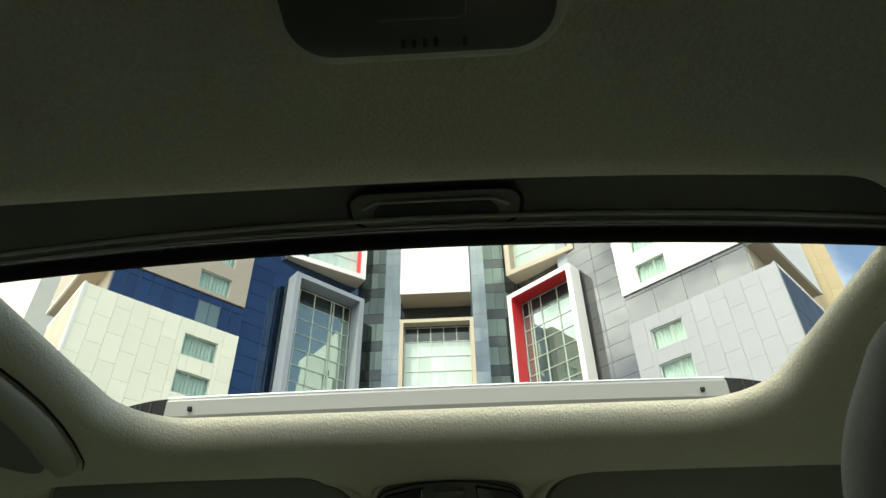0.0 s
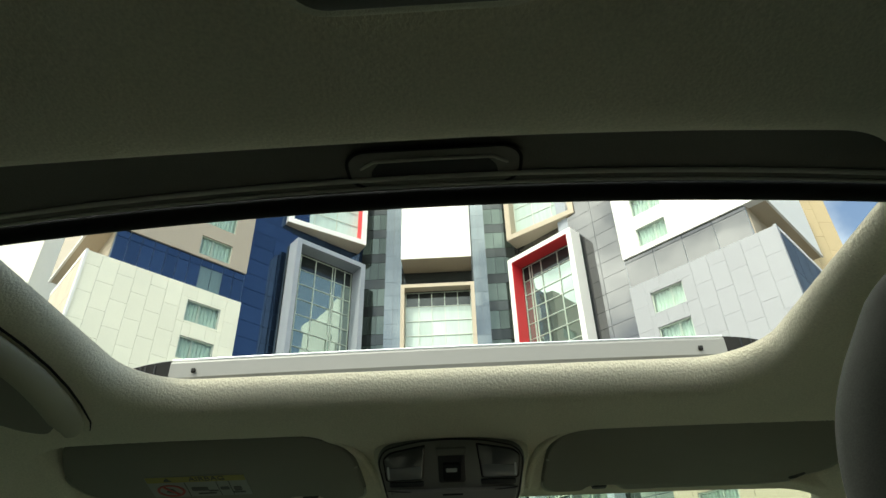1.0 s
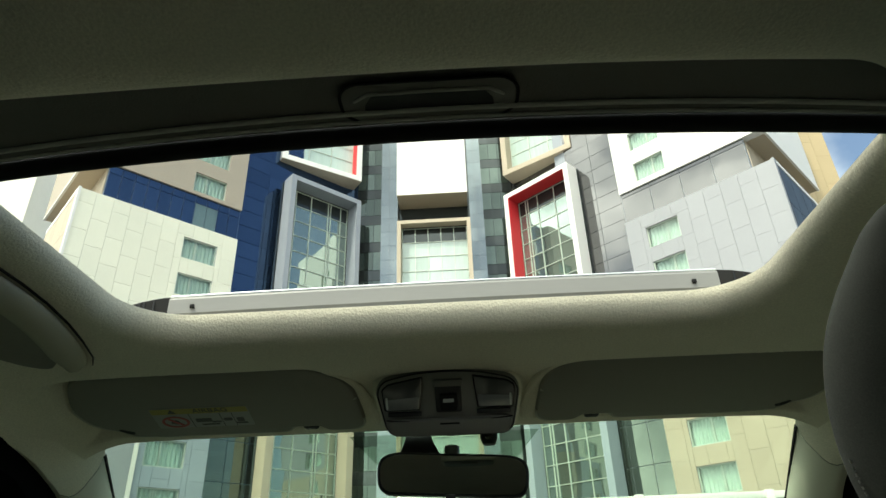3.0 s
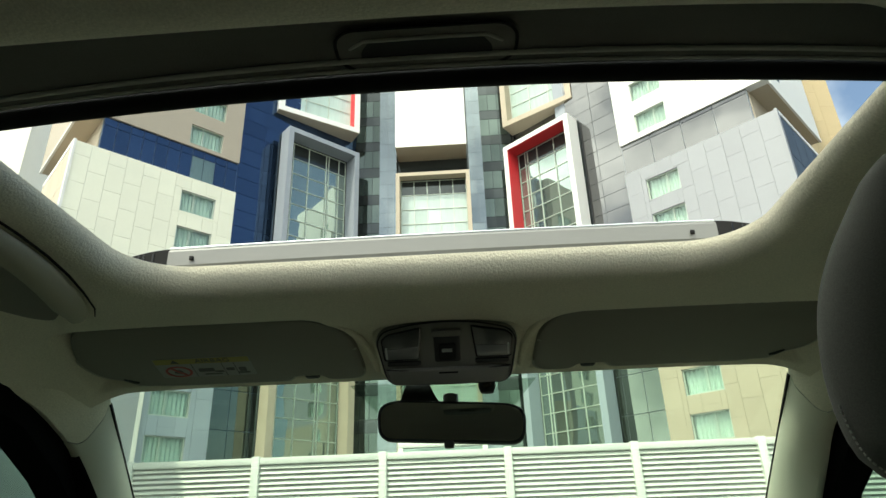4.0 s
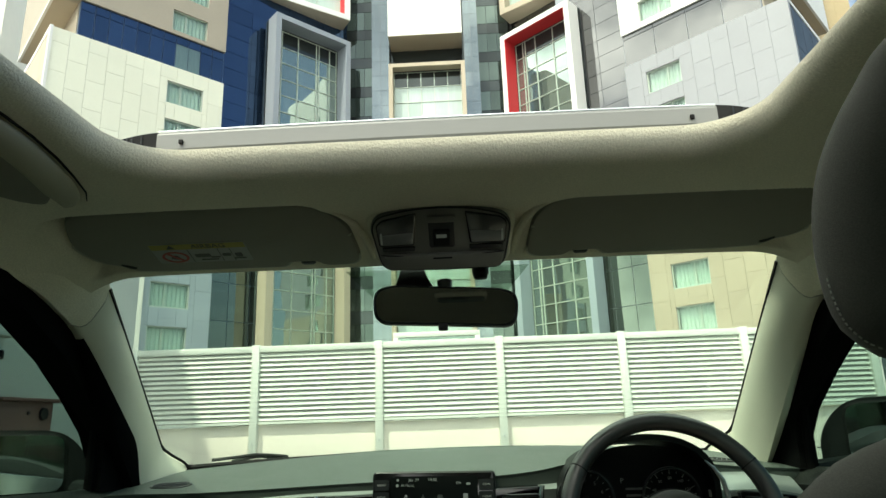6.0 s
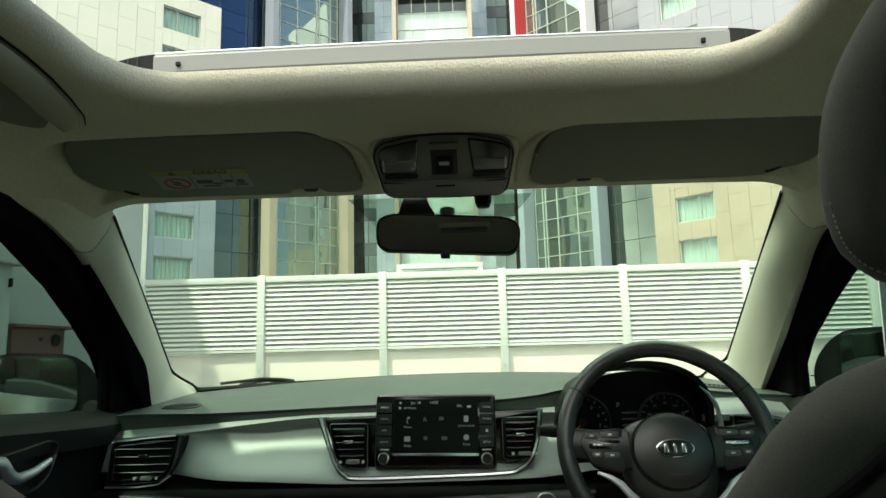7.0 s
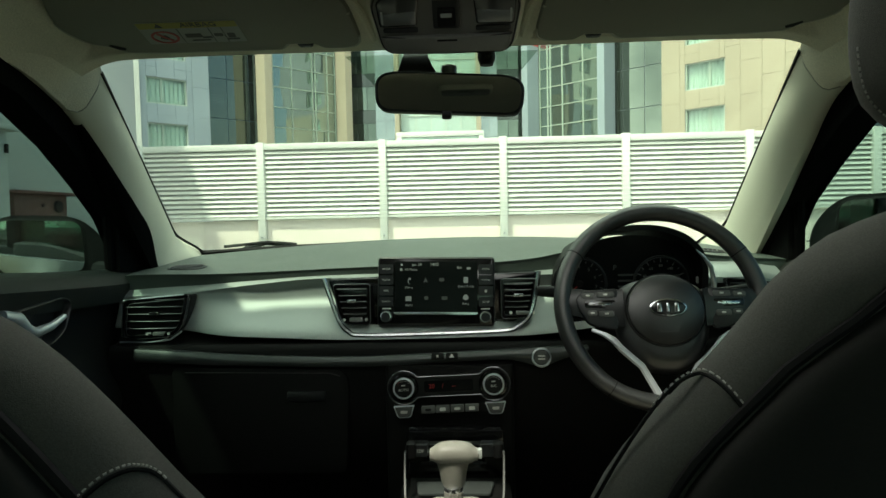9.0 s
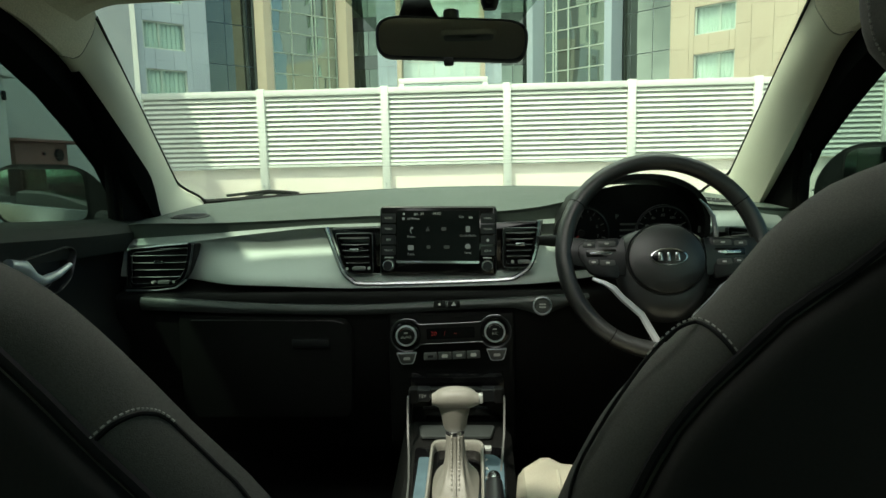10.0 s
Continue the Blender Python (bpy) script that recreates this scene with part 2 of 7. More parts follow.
K_STEELBLUE = mat("blue_grey_joint", (0.10, 0.15, 0.22), 0.5, grain=0.03, scale=10)
K_PALEGLASS = mat("pale_curtained_glass", (0.48, 0.60, 0.54), 0.12, 0.0, grain=0.10, scale=3, stretch=(4, 4, 0.3), stain=0.12, sscale=0.6, vary=0.15, spec=0.8)
K_CURTAIN = mat("pale_green_curtain", (0.59, 0.665, 0.615), 0.8, grain=0.28, scale=7, stretch=(6, 6, 0.3), stain=0.08, sscale=2)
K_PORTALGREY = mat("grey_painted_portal", (0.30, 0.33, 0.37), 0.5, grain=0.03, scale=10, stain=0.04, sscale=0.5)
K_RED = mat("red_painted_portal", (0.62, 0.03, 0.04), 0.5, grain=0.03, scale=10, stain=0.04, sscale=0.5)
K_MULLION = mat("pale_green_mullion", (0.52, 0.58, 0.50), 0.4, 0.2, grain=0.03, scale=10)
FENCE_WHITE = mat("fence_white_paint", (0.77, 0.78, 0.72), 0.5, grain=0.03, scale=15, stain=0.05, sscale=1.0, vary=0.02)
# grey that stands for the shade in the gaps between louvres
FENCE_GAP_SHADE = mat("fence_gap_shade_grey", (0.50, 0.51, 0.48), 0.7, grain=0.05, scale=15, stain=0.08, sscale=1.0)
FENCE_WALL = mat("fence_base_render", (0.88, 0.80, 0.71), 0.85, grain=0.06, scale=20, bump=0.3, bscale=60, stain=0.10, sscale=1.2)
PLASTER = mat("grey_white_plaster", (0.55, 0.56, 0.53), 0.85, grain=0.05, scale=15, bump=0.3, bscale=60, stain=0.09, sscale=0.8)
CABINET_PAINT = mat("faded_red_brown_paint", (0.15, 0.060, 0.052), 0.6, grain=0.08, scale=20, stain=0.15, sscale=3)
ASPHALT = mat("asphalt", (0.07, 0.07, 0.068), 0.9, grain=0.3, scale=60, bump=0.6, bscale=120, stain=0.12, sscale=0.4)

# ---- mesh tools ----


def part(name, bm, material, parent=None, label="", smooth=True, sharp=38):
    """Links a bmesh as one mesh object, under a thing or a part."""
    bmesh.ops.recalc_face_normals(bm, faces=bm.faces)
    for f in bm.faces:
        f.smooth = smooth
    if smooth:
        lim = radians(sharp)
        for e in bm.edges:
            e.smooth = len(e.link_faces) == 2 and e.calc_face_angle(0) < lim
    me = bpy.data.meshes.new(name)
    bm.to_mesh(me)
    bm.free()
    me.materials.append(material)
    ob = new(name, me)
    if parent is not None:
        ob.parent = parent
    if label:
        ob["label"] = label
    return ob


def thing(name, label, category, group="", kind="", at=(0, 0, 0)):
    e = new(name)
    e.location = at
    e.empty_display_size = 0.05
    bpy.context.view_layer.update()
    return tagged(e, label, category, group, kind)


def under(ob, parent):
    """Puts a mesh built in world metres under an Empty that stands elsewhere."""
    ob.parent = parent
    ob.matrix_parent_inverse = Matrix.Translation(-parent.location)
    return ob


def box(x0, x1, y0, y1, z0, z1, r=0.0, seg=2, bm=None):
    bm = bm or bmesh.new()
    vs = [bm.verts.new((x, y, z)) for x in (x0, x1) for y in (y0, y1) for z in (z0, z1)]
    fs = []
    for q in ((0, 1, 3, 2), (4, 6, 7, 5), (0, 4, 5, 1), (2, 3, 7, 6), (0, 2, 6, 4), (1, 5, 7, 3)):
        fs.append(bm.faces.new([vs[i] for i in q]))
    if r:
        es = list({e for f in fs for e in f.edges})
        bmesh.ops.bevel(bm, geom=es, offset=r, segments=seg, affect="EDGES", profile=0.5)
    return bm


def loft(rings, closed=True, caps=True, bm=None, around=False):
    """Skins a row of rings, all with the same number of points."""
    bm = bm or bmesh.new()
    vr = [[bm.verts.new(p) for p in ring] for ring in rings]
    n = len(rings[0])
    pairs = list(zip(vr, vr[1:]))
    if around:
        pairs.append((vr[-1], vr[0]))
    for a, b in pairs:
        for i in range(n if closed else n - 1):
            j = (i + 1) % n
            bm.faces.new((a[i], a[j], b[j], b[i]))
    if caps and closed and not around:
        bm.faces.new(vr[0])
        bm.faces.new(list(reversed(vr[-1])))
    return bm


def rrect(w, h, r, n=6):
    """Outline of a rounded rectangle about the origin."""
    pts = []
    for cx, cy, a0 in ((w / 2 - r, h / 2 - r, 0), (-w / 2 + r, h / 2 - r, 90), (-w / 2 + r, -h / 2 + r, 180), (w / 2 - r, -h / 2 + r, 270)):
        for i in range(n + 1):
            a = radians(a0 + 90 * i / n)
            pts.append((cx + r * math.cos(a), cy + r * math.sin(a)))
    return pts


def rounded(poly, r, n=5):
    """Rounds the corners of a 2D polygon."""
    out = []
    m = len(poly)
    for i in range(m):
        p, a, b = Vector(poly[i]), Vector(poly[i - 1]), Vector(poly[(i + 1) % m])
        ri = r[i] if isinstance(r, (list, tuple)) else r
        if ri <= 0:
            out.append(tuple(p))
            continue
        da, db = (a - p), (b - p)
        ka, kb = min(ri, da.length * 0.49), min(ri, db.length * 0.49)
        s, e = p + da.normalized() * ka, p + db.normalized() * kb
        for j in range(n + 1):
            t = j / n
            out.append(tuple((1 - t) ** 2 * s + 2 * t * (1 - t) * p + t * t * e))
    return out


def slab(outline, m, depth, edge=0.0, bm=None, crown=0.0):
    """Extrudes a 2D outline: it lies in m's x-y plane and grows depth along m's +z, with its upper rim eased by edge."""
    bm = bm or bmesh.new()
    c = Vector((sum(p[0] for p in outline) / len(outline), sum(p[1] for p in outline) / len(outline)))
    def ring(inset, z):
        out = []
        for p in outline:
            v = Vector(p) - c
            k = max(0.0, 1 - inset / max(v.length, 1e-6))
            q = c + v * k
            out.append(m @ Vector((q.x, q.y, z)))
        return out
    rings = [ring(0, 0)]
    if edge:
        rings += [ring(0, depth - edge), ring(edge * 0.3, depth - edge * 0.3), ring(edge, depth)]
    else:
        rings += [ring(0, depth)]
    if crown:
        rings += [ring(edge + 0.35 * 0.05, depth + crown * 0.6)]
    return loft(rings, bm=bm)


def tube(path, r, n=8, closed=False, bm=None):
    pts = [Vector(p) for p in path]
    rings = []
    m = len(pts)
    up = Vector((0, 0, 1))
    for i, p in enumerate(pts):
        a = pts[i - 1] if (i or closed) else p
        b = pts[(i + 1) % m] if (i < m - 1 or closed) else p
        t = (b - a).normalized()
        s = t.cross(up)
        if s.length < 1e-3:
            s = t.cross(Vector((0, 1, 0)))
        s.normalize()
        q = s.cross(t)
        rr = r[i] if isinstance(r, (list, tuple)) else r
        rings.append([p + rr * (math.cos(2 * math.pi * k / n) * s + math.sin(2 * math.pi * k / n) * q) for k in range(n)])
    return loft(rings, bm=bm, around=closed, caps=not closed)


def lathe(profile, m, n=32, bm=None):
    """Turns (radius, height) pairs round m's z axis."""
    rings = [[m @ Vector((r * math.cos(2 * math.pi * k / n), r * math.sin(2 * math.pi * k / n), h)) for k in range(n)] for r, h in profile]
    return loft(rings, bm=bm)


def surf(f, nu, nv, bm=None):
    """A sheet from f(u, v), u and v from 0 to 1."""
    return loft([[f(i / nu, j / nv) for j in range(nv + 1)] for i in range(nu + 1)], closed=False, caps=False, bm=bm)


def solid(f, g, nu, nv):
    """A closed body between the sheets f and g."""
    rings = []
    for i in range(nu + 1):
        u = i / nu
        rings.append([f(u, j / nv) for j in range(nv + 1)] + [g(u, j / nv) for j in range(nv, -1, -1)])
    return loft(rings)


def lerp(a, b, t):
    return a + (b - a) * t


def smooth(a, b, x):
    t = min(1.0, max(0.0, (x - a) / (b - a)))
    return t * t * (3 - 2 * t)


def curve_at(knots, x):
    """Smooth interpolation through (x, y) knots."""
    if x <= knots[0][0]:
        return knots[0][1]
    for (x0, y0), (x1, y1) in zip(knots, knots[1:]):
        if x <= x1:
            i = knots.index((x0, y0))
            xm, ym = knots[i - 1] if i else (x0, y0)
            xp, yp = knots[i + 2] if i + 2 < len(knots) else (x1, y1)
            s0 = (y1 - ym) / (x1 - xm)
            s1 = (yp - y0) / (xp - x0)
            t, h = (x - x0) / (x1 - x0), x1 - x0
            return ((2 * t ** 3 - 3 * t * t + 1) * y0 + (t ** 3 - 2 * t * t + t) * h * s0
                    + (-2 * t ** 3 + 3 * t * t) * y1 + (t ** 3 - t * t) * h * s1)
    return knots[-1][1]


def words(text, size, m, material, parent, name="lettering", depth=0.0004, align="CENTER"):
    cu = bpy.data.curves.new(name, "FONT")
    cu.body, cu.size, cu.extrude, cu.align_x, cu.align_y = text, size, depth, align, "CENTER"
    cu.resolution_u = 2
    tmp = bpy.data.objects.new(name, cu)
    me = bpy.data.meshes.new_from_object(tmp)
    bpy.data.objects.remove(tmp)
    me.transform(m)
    me.materials.clear()
    me.materials.append(material)
    ob = new(name, me)
    ob.parent = parent
    return ob


# ---- outside: ground, fence, hotel ----
K = 1.17                         # metres for each unit of the hotel's plan
EYE_Z = 1.05


def hp(x, y, z):
    return Vector((x * K, y * K, EYE_Z + (z - EYE_Z) * K))


class Face:
    """A vertical plane of the hotel: u runs along it, w stands out from it."""

    def __init__(self, o, d):
        self.o, self.d = Vector(o), Vector(d).normalized()
        self.n = Vector((self.d.y, -self.d.x))
        if self.n.dot(self.o) > 0:
            self.n = -self.n

    def at(self, u, w, z):
        p = self.o + self.d * u + self.n * w
        return hp(p.x, p.y, z)

    def box(self, u0, u1, z0, z1, w0, w1, bm=None):
        bm = bm or bmesh.new()
        vs = [bm.verts.new(self.at(u, w, z)) for u in (u0, u1) for w in (w0, w1) for z in (z0, z1)]
        for q in ((0, 1, 3, 2), (4, 6, 7, 5), (0, 4, 5, 1), (2, 3, 7, 6), (0, 2, 6, 4), (1, 5, 7, 3)):
            bm.faces.new([vs[i] for i in q])
        return bm

    def pane(self, u0, u1, z0, z1, w0, w1):
        """A sheet of glass, set very slightly out of true."""
        bm = self.box(u0, u1, z0, z1, w0, w1)
        a, b = random.uniform(-0.0035, 0.0035), random.uniform(-0.0035, 0.0035)
        out = Vector((self.n.x, self.n.y, 0))
        for k, v in enumerate(bm.verts):
            v.co += out * ((a if k > 3 else -a) + (b if k % 2 else -b))
        return bm


g = bmesh.new()
bmesh.ops.create_grid(g, x_segments=8, y_segments=8, size=1500)
tagged(part("ground", g, ASPHALT), "worn dark grey asphalt car park", "ground", kind="structure")

hotel = thing("hotel_building", "tall concave hotel with cladding blocks, dark glass and coloured portal frames", "building")
LEFT = Face((-16.38, 40.0), (-0.701, -0.713))
RIGHT = Face((11.64, 40.0), (0.739, -0.674))
GROUND_Z = EYE_Z - EYE_Z / K


def panels(face, u0, u1, z0, z1, pw, ph, material, parent, holes=(), w=0.0, stagger=True, name="cladding_panel", t=0.05, gap=0.014):
    """Panels in upright columns; staggered, every second column is shifted by half a panel."""
    cols = max(1, round((u1 - u0) / pw))
    cw = (u1 - u0) / cols
    rows = max(1, round((z1 - z0) / ph))
    rh = (z1 - z0) / rows
    for i in range(cols):
        p, q = u0 + i * cw, u0 + (i + 1) * cw
        cuts = [z0 + r * rh for r in range(rows + 1)]
        if stagger and i % 2:
            cuts = [z0] + [z0 + (r + 0.5) * rh for r in range(rows)] + [z1]
        for a, b in zip(cuts, cuts[1:]):
            spans = [(p, q, a, b)]
            for hu0, hu1, hz0, hz1 in holes:
                nxt = []
                for s0, s1, c0, c1 in spans:
                    if s1 <= hu0 or s0 >= hu1 or c1 <= hz0 or c0 >= hz1:
                        nxt.append((s0, s1, c0, c1))
                        continue
                    if s0 < hu0:
                        nxt.append((s0, hu0, c0, c1))
                    if s1 > hu1:
                        nxt.append((hu1, s1, c0, c1))
                    m0, m1 = max(s0, hu0), min(s1, hu1)
                    if c0 < hz0:
                        nxt.append((m0, m1, c0, hz0))
                    if c1 > hz1:
                        nxt.append((m0, m1, hz1, c1))
                spans = nxt
            for s0, s1, c0, c1 in spans:
                if s1 - s0 > 0.05 and c1 - c0 > 0.05:
                    make = face.pane if name == "glass_panel" else face.box
                    part(name, make(s0 + gap / 2, s1 - gap / 2, c0 + gap / 2, c1 - gap / 2, w, w + t), material, parent, smooth=False)


def hotel_window(face, u0, u1, z0, z1, parent, w=0.05):
    f = bmesh.new()
    e = 0.07
    for a in ((u0, u1, z0, z0 + e), (u0, u1, z1 - e, z1), (u0, u0 + e, z0 + e, z1 - e), (u1 - e, u1, z0 + e, z1 - e),
              ((u0 + u1) / 2 + 0.25, (u0 + u1) / 2 + 0.31, z0 + e, z1 - e)):
        face.box(*a, w - 0.30, w - 0.16, bm=f)
    win = part("window", f, K_MULLION, parent, "pale framed window with a drawn green curtain", smooth=False)
    part("pane", face.box(u0 + e, u1 - e, z0 + e, z1 - e, w - 0.24, w - 0.22), HOTEL_PANE, win, smooth=False)
    def cloth(s, v):
        u = lerp(u0 + 0.04, u1 - 0.04, s)
        return face.at(u, w - 0.42 + 0.05 * math.sin(s * 55 + u0 * 7), lerp(z0, z1, v))
    part("curtain", surf(cloth, 60, 1), K_CURTAIN, win, "pale green drawn curtain")


HOTEL_PANE = pane_mat("hotel_window_pane", (0.92, 0.97, 0.94), 0.10)


def wing(face, cfg):
    """One wing: lower block, upper block over a recessed glass strip, and their windows."""
    L = cfg["length"]
    blk = part("lower_block", face.box(0.02, L - 0.02, GROUND_Z, cfg["top"] - 0.03, -cfg["deep"], -0.6), cfg["side"], hotel, "clad lower block with windows", smooth=False)
    holes = [(cfg["w0"], cfg["w1"], z - 1.56, z) for z in cfg["windows"]]
    panels(face, 0, L, cfg["split"], cfg["top"], cfg["pw"], cfg["ph"], cfg["mat"], blk, [h for h in holes if h[2] > cfg["split"]], w=-0.05, t=0.05)
    # structural skin behind the panels with real openings
    zs = sorted({GROUND_Z, cfg["top"] - 0.04, *[h[2] for h in holes], *[h[3] for h in holes]})
    for a, c in zip(zs, zs[1:]):
        if any(h[2] <= a and h[3] >= c for h in holes):
            part("wall_pier", face.box(0.01, cfg["w0"], a, c, -0.6, -0.055), K_GREY, blk, smooth=False)
            part("wall_pier", face.box(cfg["w1"], L - 0.01, a, c, -0.6, -0.055), K_GREY, blk, smooth=False)
        else:
            part("wall_band", face.box(0.01, L - 0.01, a, c, -0.6, -0.055), K_GREY, blk, smooth=False)
    split_u = cfg.get("low_u", L)
    panels(face, 0, split_u, GROUND_Z, cfg["split"], cfg["pw"], cfg["ph"], cfg["lowmat"], blk, [h for h in holes if h[3] < cfg["split"]], w=-0.05, t=0.05)
    if split_u < L:
        part("end_wall", face.box(split_u, L, GROUND_Z, cfg["split"], -0.05, 0.25), K_CREAM, blk, "plain cream end wall", smooth=False)
    for z in cfg["windows"]:
        hotel_window(face, cfg["w0"], cfg["w1"], z - 1.56, z, blk)
    # glass strip between the two blocks, and the tall glass beside them
    ul, end = cfg["uplen"], cfg["end"]
    strip = part("glass_strip", face.box(0.02, end - 0.05, cfg["top"] - 1.0, cfg["up0"] + 0.4, -0.45, -0.20), cfg["joint"], hotel, "glass strip between the two blocks", smooth=False)
    rail = cfg["rail"]
    cols = cfg["cols"]
    cw = (end - 0.10) / cols
    for i in range(cols):
        a, b = 0.05 + i * cw, 0.05 + (i + 1) * cw
        lit = a > cfg["lit"][0] and b < cfg["lit"][1]
        for c, d in ((cfg["top"] - 0.5, rail), (rail, cfg["up0"] + 0.05)):
            part("glass_panel", face.pane(a + 0.025, b - 0.025, c + 0.025, d - 0.025, -0.20, -0.14), CURTAINED if lit and c < rail else cfg["glass"], strip, smooth=False)
    side = part("glass_return", face.box(-5.6, -0.02, GROUND_Z, 41.0, -1.3, -0.9), cfg["joint"], hotel, "tall glass bay beside the blocks", smooth=False)
    panels(face, -4.6, -0.02, cfg["glass0"], 41.0, cfg["gw"], 1.36, cfg["glass"], side, w=-0.9, t=0.06, stagger=False, name="glass_panel", gap=0.034)
    panels(face, -4.6, -0.02, GROUND_Z, cfg["glass0"], 1.53, 2.7, K_LOWGLASS, side, w=-0.9, t=0.06, stagger=False, name="glass_panel", gap=0.05)
    # recessed core behind the strip, and white trims on the outer corner
    part("core_wall", face.box(0.3, end, cfg["top"] - 0.5, cfg["up0"] + 0.5, -9.5, -0.46), K_BEIGE, hotel, smooth=False)
    part("corner_trim", face.box(L - 0.14, L + 0.03, cfg["split"], cfg["top"] + 0.06, -0.30, 0.04), cfg["edge"], blk, "pale corner trim", smooth=False)
    part("coping", face.box(L - 0.14, L + 0.03, cfg["top"] - 0.22, cfg["top"] + 0.06, -cfg["deep"], -0.31), K_PUREWHITE, blk, "white coping along the return", smooth=False)
    for k in range(7):
        z1 = cfg["top"] - 0.35 - 2.7 * k
        for a in range(4):
            w1 = -0.45 - a * (cfg["deep"] - 0.6) / 4
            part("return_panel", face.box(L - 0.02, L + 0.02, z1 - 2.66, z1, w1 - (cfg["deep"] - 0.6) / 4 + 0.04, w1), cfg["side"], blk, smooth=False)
    # upper block, hanging out past the strip's end
    up = part("upper_block", face.box(0, ul, cfg["up0"] + 0.03, 41.0, -10.6, -0.7), cfg["upside"], hotel, cfg["uplabel"], smooth=False)
    part("soffit", face.box(0.02, ul - 0.13, cfg["up0"], cfg["up0"] + 0.03, -10.55, -0.72), cfg["under"], up, smooth=False)
    part("edge_trim", face.box(ul - 0.12, ul + 0.03, cfg["up0"] - 0.03, cfg["up0"] + 0.16, -10.6, -0.71), K_PUREWHITE, up, "white lower edge of the return", smooth=False)
    uw = [cfg["upwin"] + k * 2.71 for k in range(4)]
    zz = sorted({cfg["up0"], 41.0, *[z for z in uw], *[z - 1.56 for z in uw]})
    for a, c in zip(zz, zz[1:]):
        if any(z - 1.56 <= a + 1e-6 and z >= c - 1e-6 for z in uw):
            part("wall_pier", face.box(0, cfg["w0"], a, c, -0.7, 0), cfg["upmat"], up, smooth=False)
            part("wall_pier", face.box(cfg["w1"], ul, a, c, -0.7, 0), cfg["upmat"], up, smooth=False)
        else:
            part("wall_band", face.box(0, ul, a, c, -0.7, 0), cfg["upmat"], up, smooth=False)
    for z in uw:
        hotel_window(face, cfg["w0"], cfg["w1"], z - 1.56, z, up)
    for k in range(3):
        z = cfg["up0"] + 1.3 + 2.7 * k
        for a in range(cfg["upgreen"]):
            part("return_window", face.box(ul - 0.02, ul + 0.02, z, z + 1.9, -2.0 - 1.2 * a, -0.95 - 1.2 * a), K_GREENGLASS, up, smooth=False)


CURTAINED = mat("curtained_dark_pane", (0.13, 0.20, 0.21), 0.06, 0.0, grain=0.30, scale=5, stretch=(6, 6, 0.3), stain=0.12, sscale=1.0, vary=0.12, spec=0.6)
wing(LEFT, dict(side=K_BEIGE, upside=K_TAN, under=K_BEIGE, joint=K_STEELBLUE, edge=K_PUREWHITE, length=10.73, uplen=10.72, end=9.33, deep=7.44, cols=11, rail=26.35, lit=(1.0, 3.75), upgreen=0,
                top=24.5, split=13.2, pw=1.1, ph=1.9, mat=K_WHITE, lowmat=K_GREYBLUE, low_u=4.25, w0=1.40, w1=3.80,
                windows=[23.39 - 2.714 * k for k in range(8)], glass=K_NAVY, gw=2.3, glass0=13.0, up0=26.97, upmat=K_TAN,
                upwin=28.81, uplabel="taupe upper block with windows"))
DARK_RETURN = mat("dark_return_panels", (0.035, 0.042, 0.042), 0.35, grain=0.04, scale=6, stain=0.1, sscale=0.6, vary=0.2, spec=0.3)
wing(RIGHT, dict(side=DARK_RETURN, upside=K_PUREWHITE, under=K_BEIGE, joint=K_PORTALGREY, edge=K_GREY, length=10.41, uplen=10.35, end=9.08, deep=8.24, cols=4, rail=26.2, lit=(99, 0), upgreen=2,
                 top=24.14, split=13.2, pw=1.1, ph=1.9, mat=K_GREY, lowmat=K_BEIGE, w0=1.46, w1=3.79,
                 windows=[23.09 - 2.65 * k for k in range(8)], glass=K_PANELGREY, gw=2.3, glass0=13.0, up0=26.53, upmat=K_PUREWHITE,
                 upwin=28.5, uplabel="white upper block with windows"))


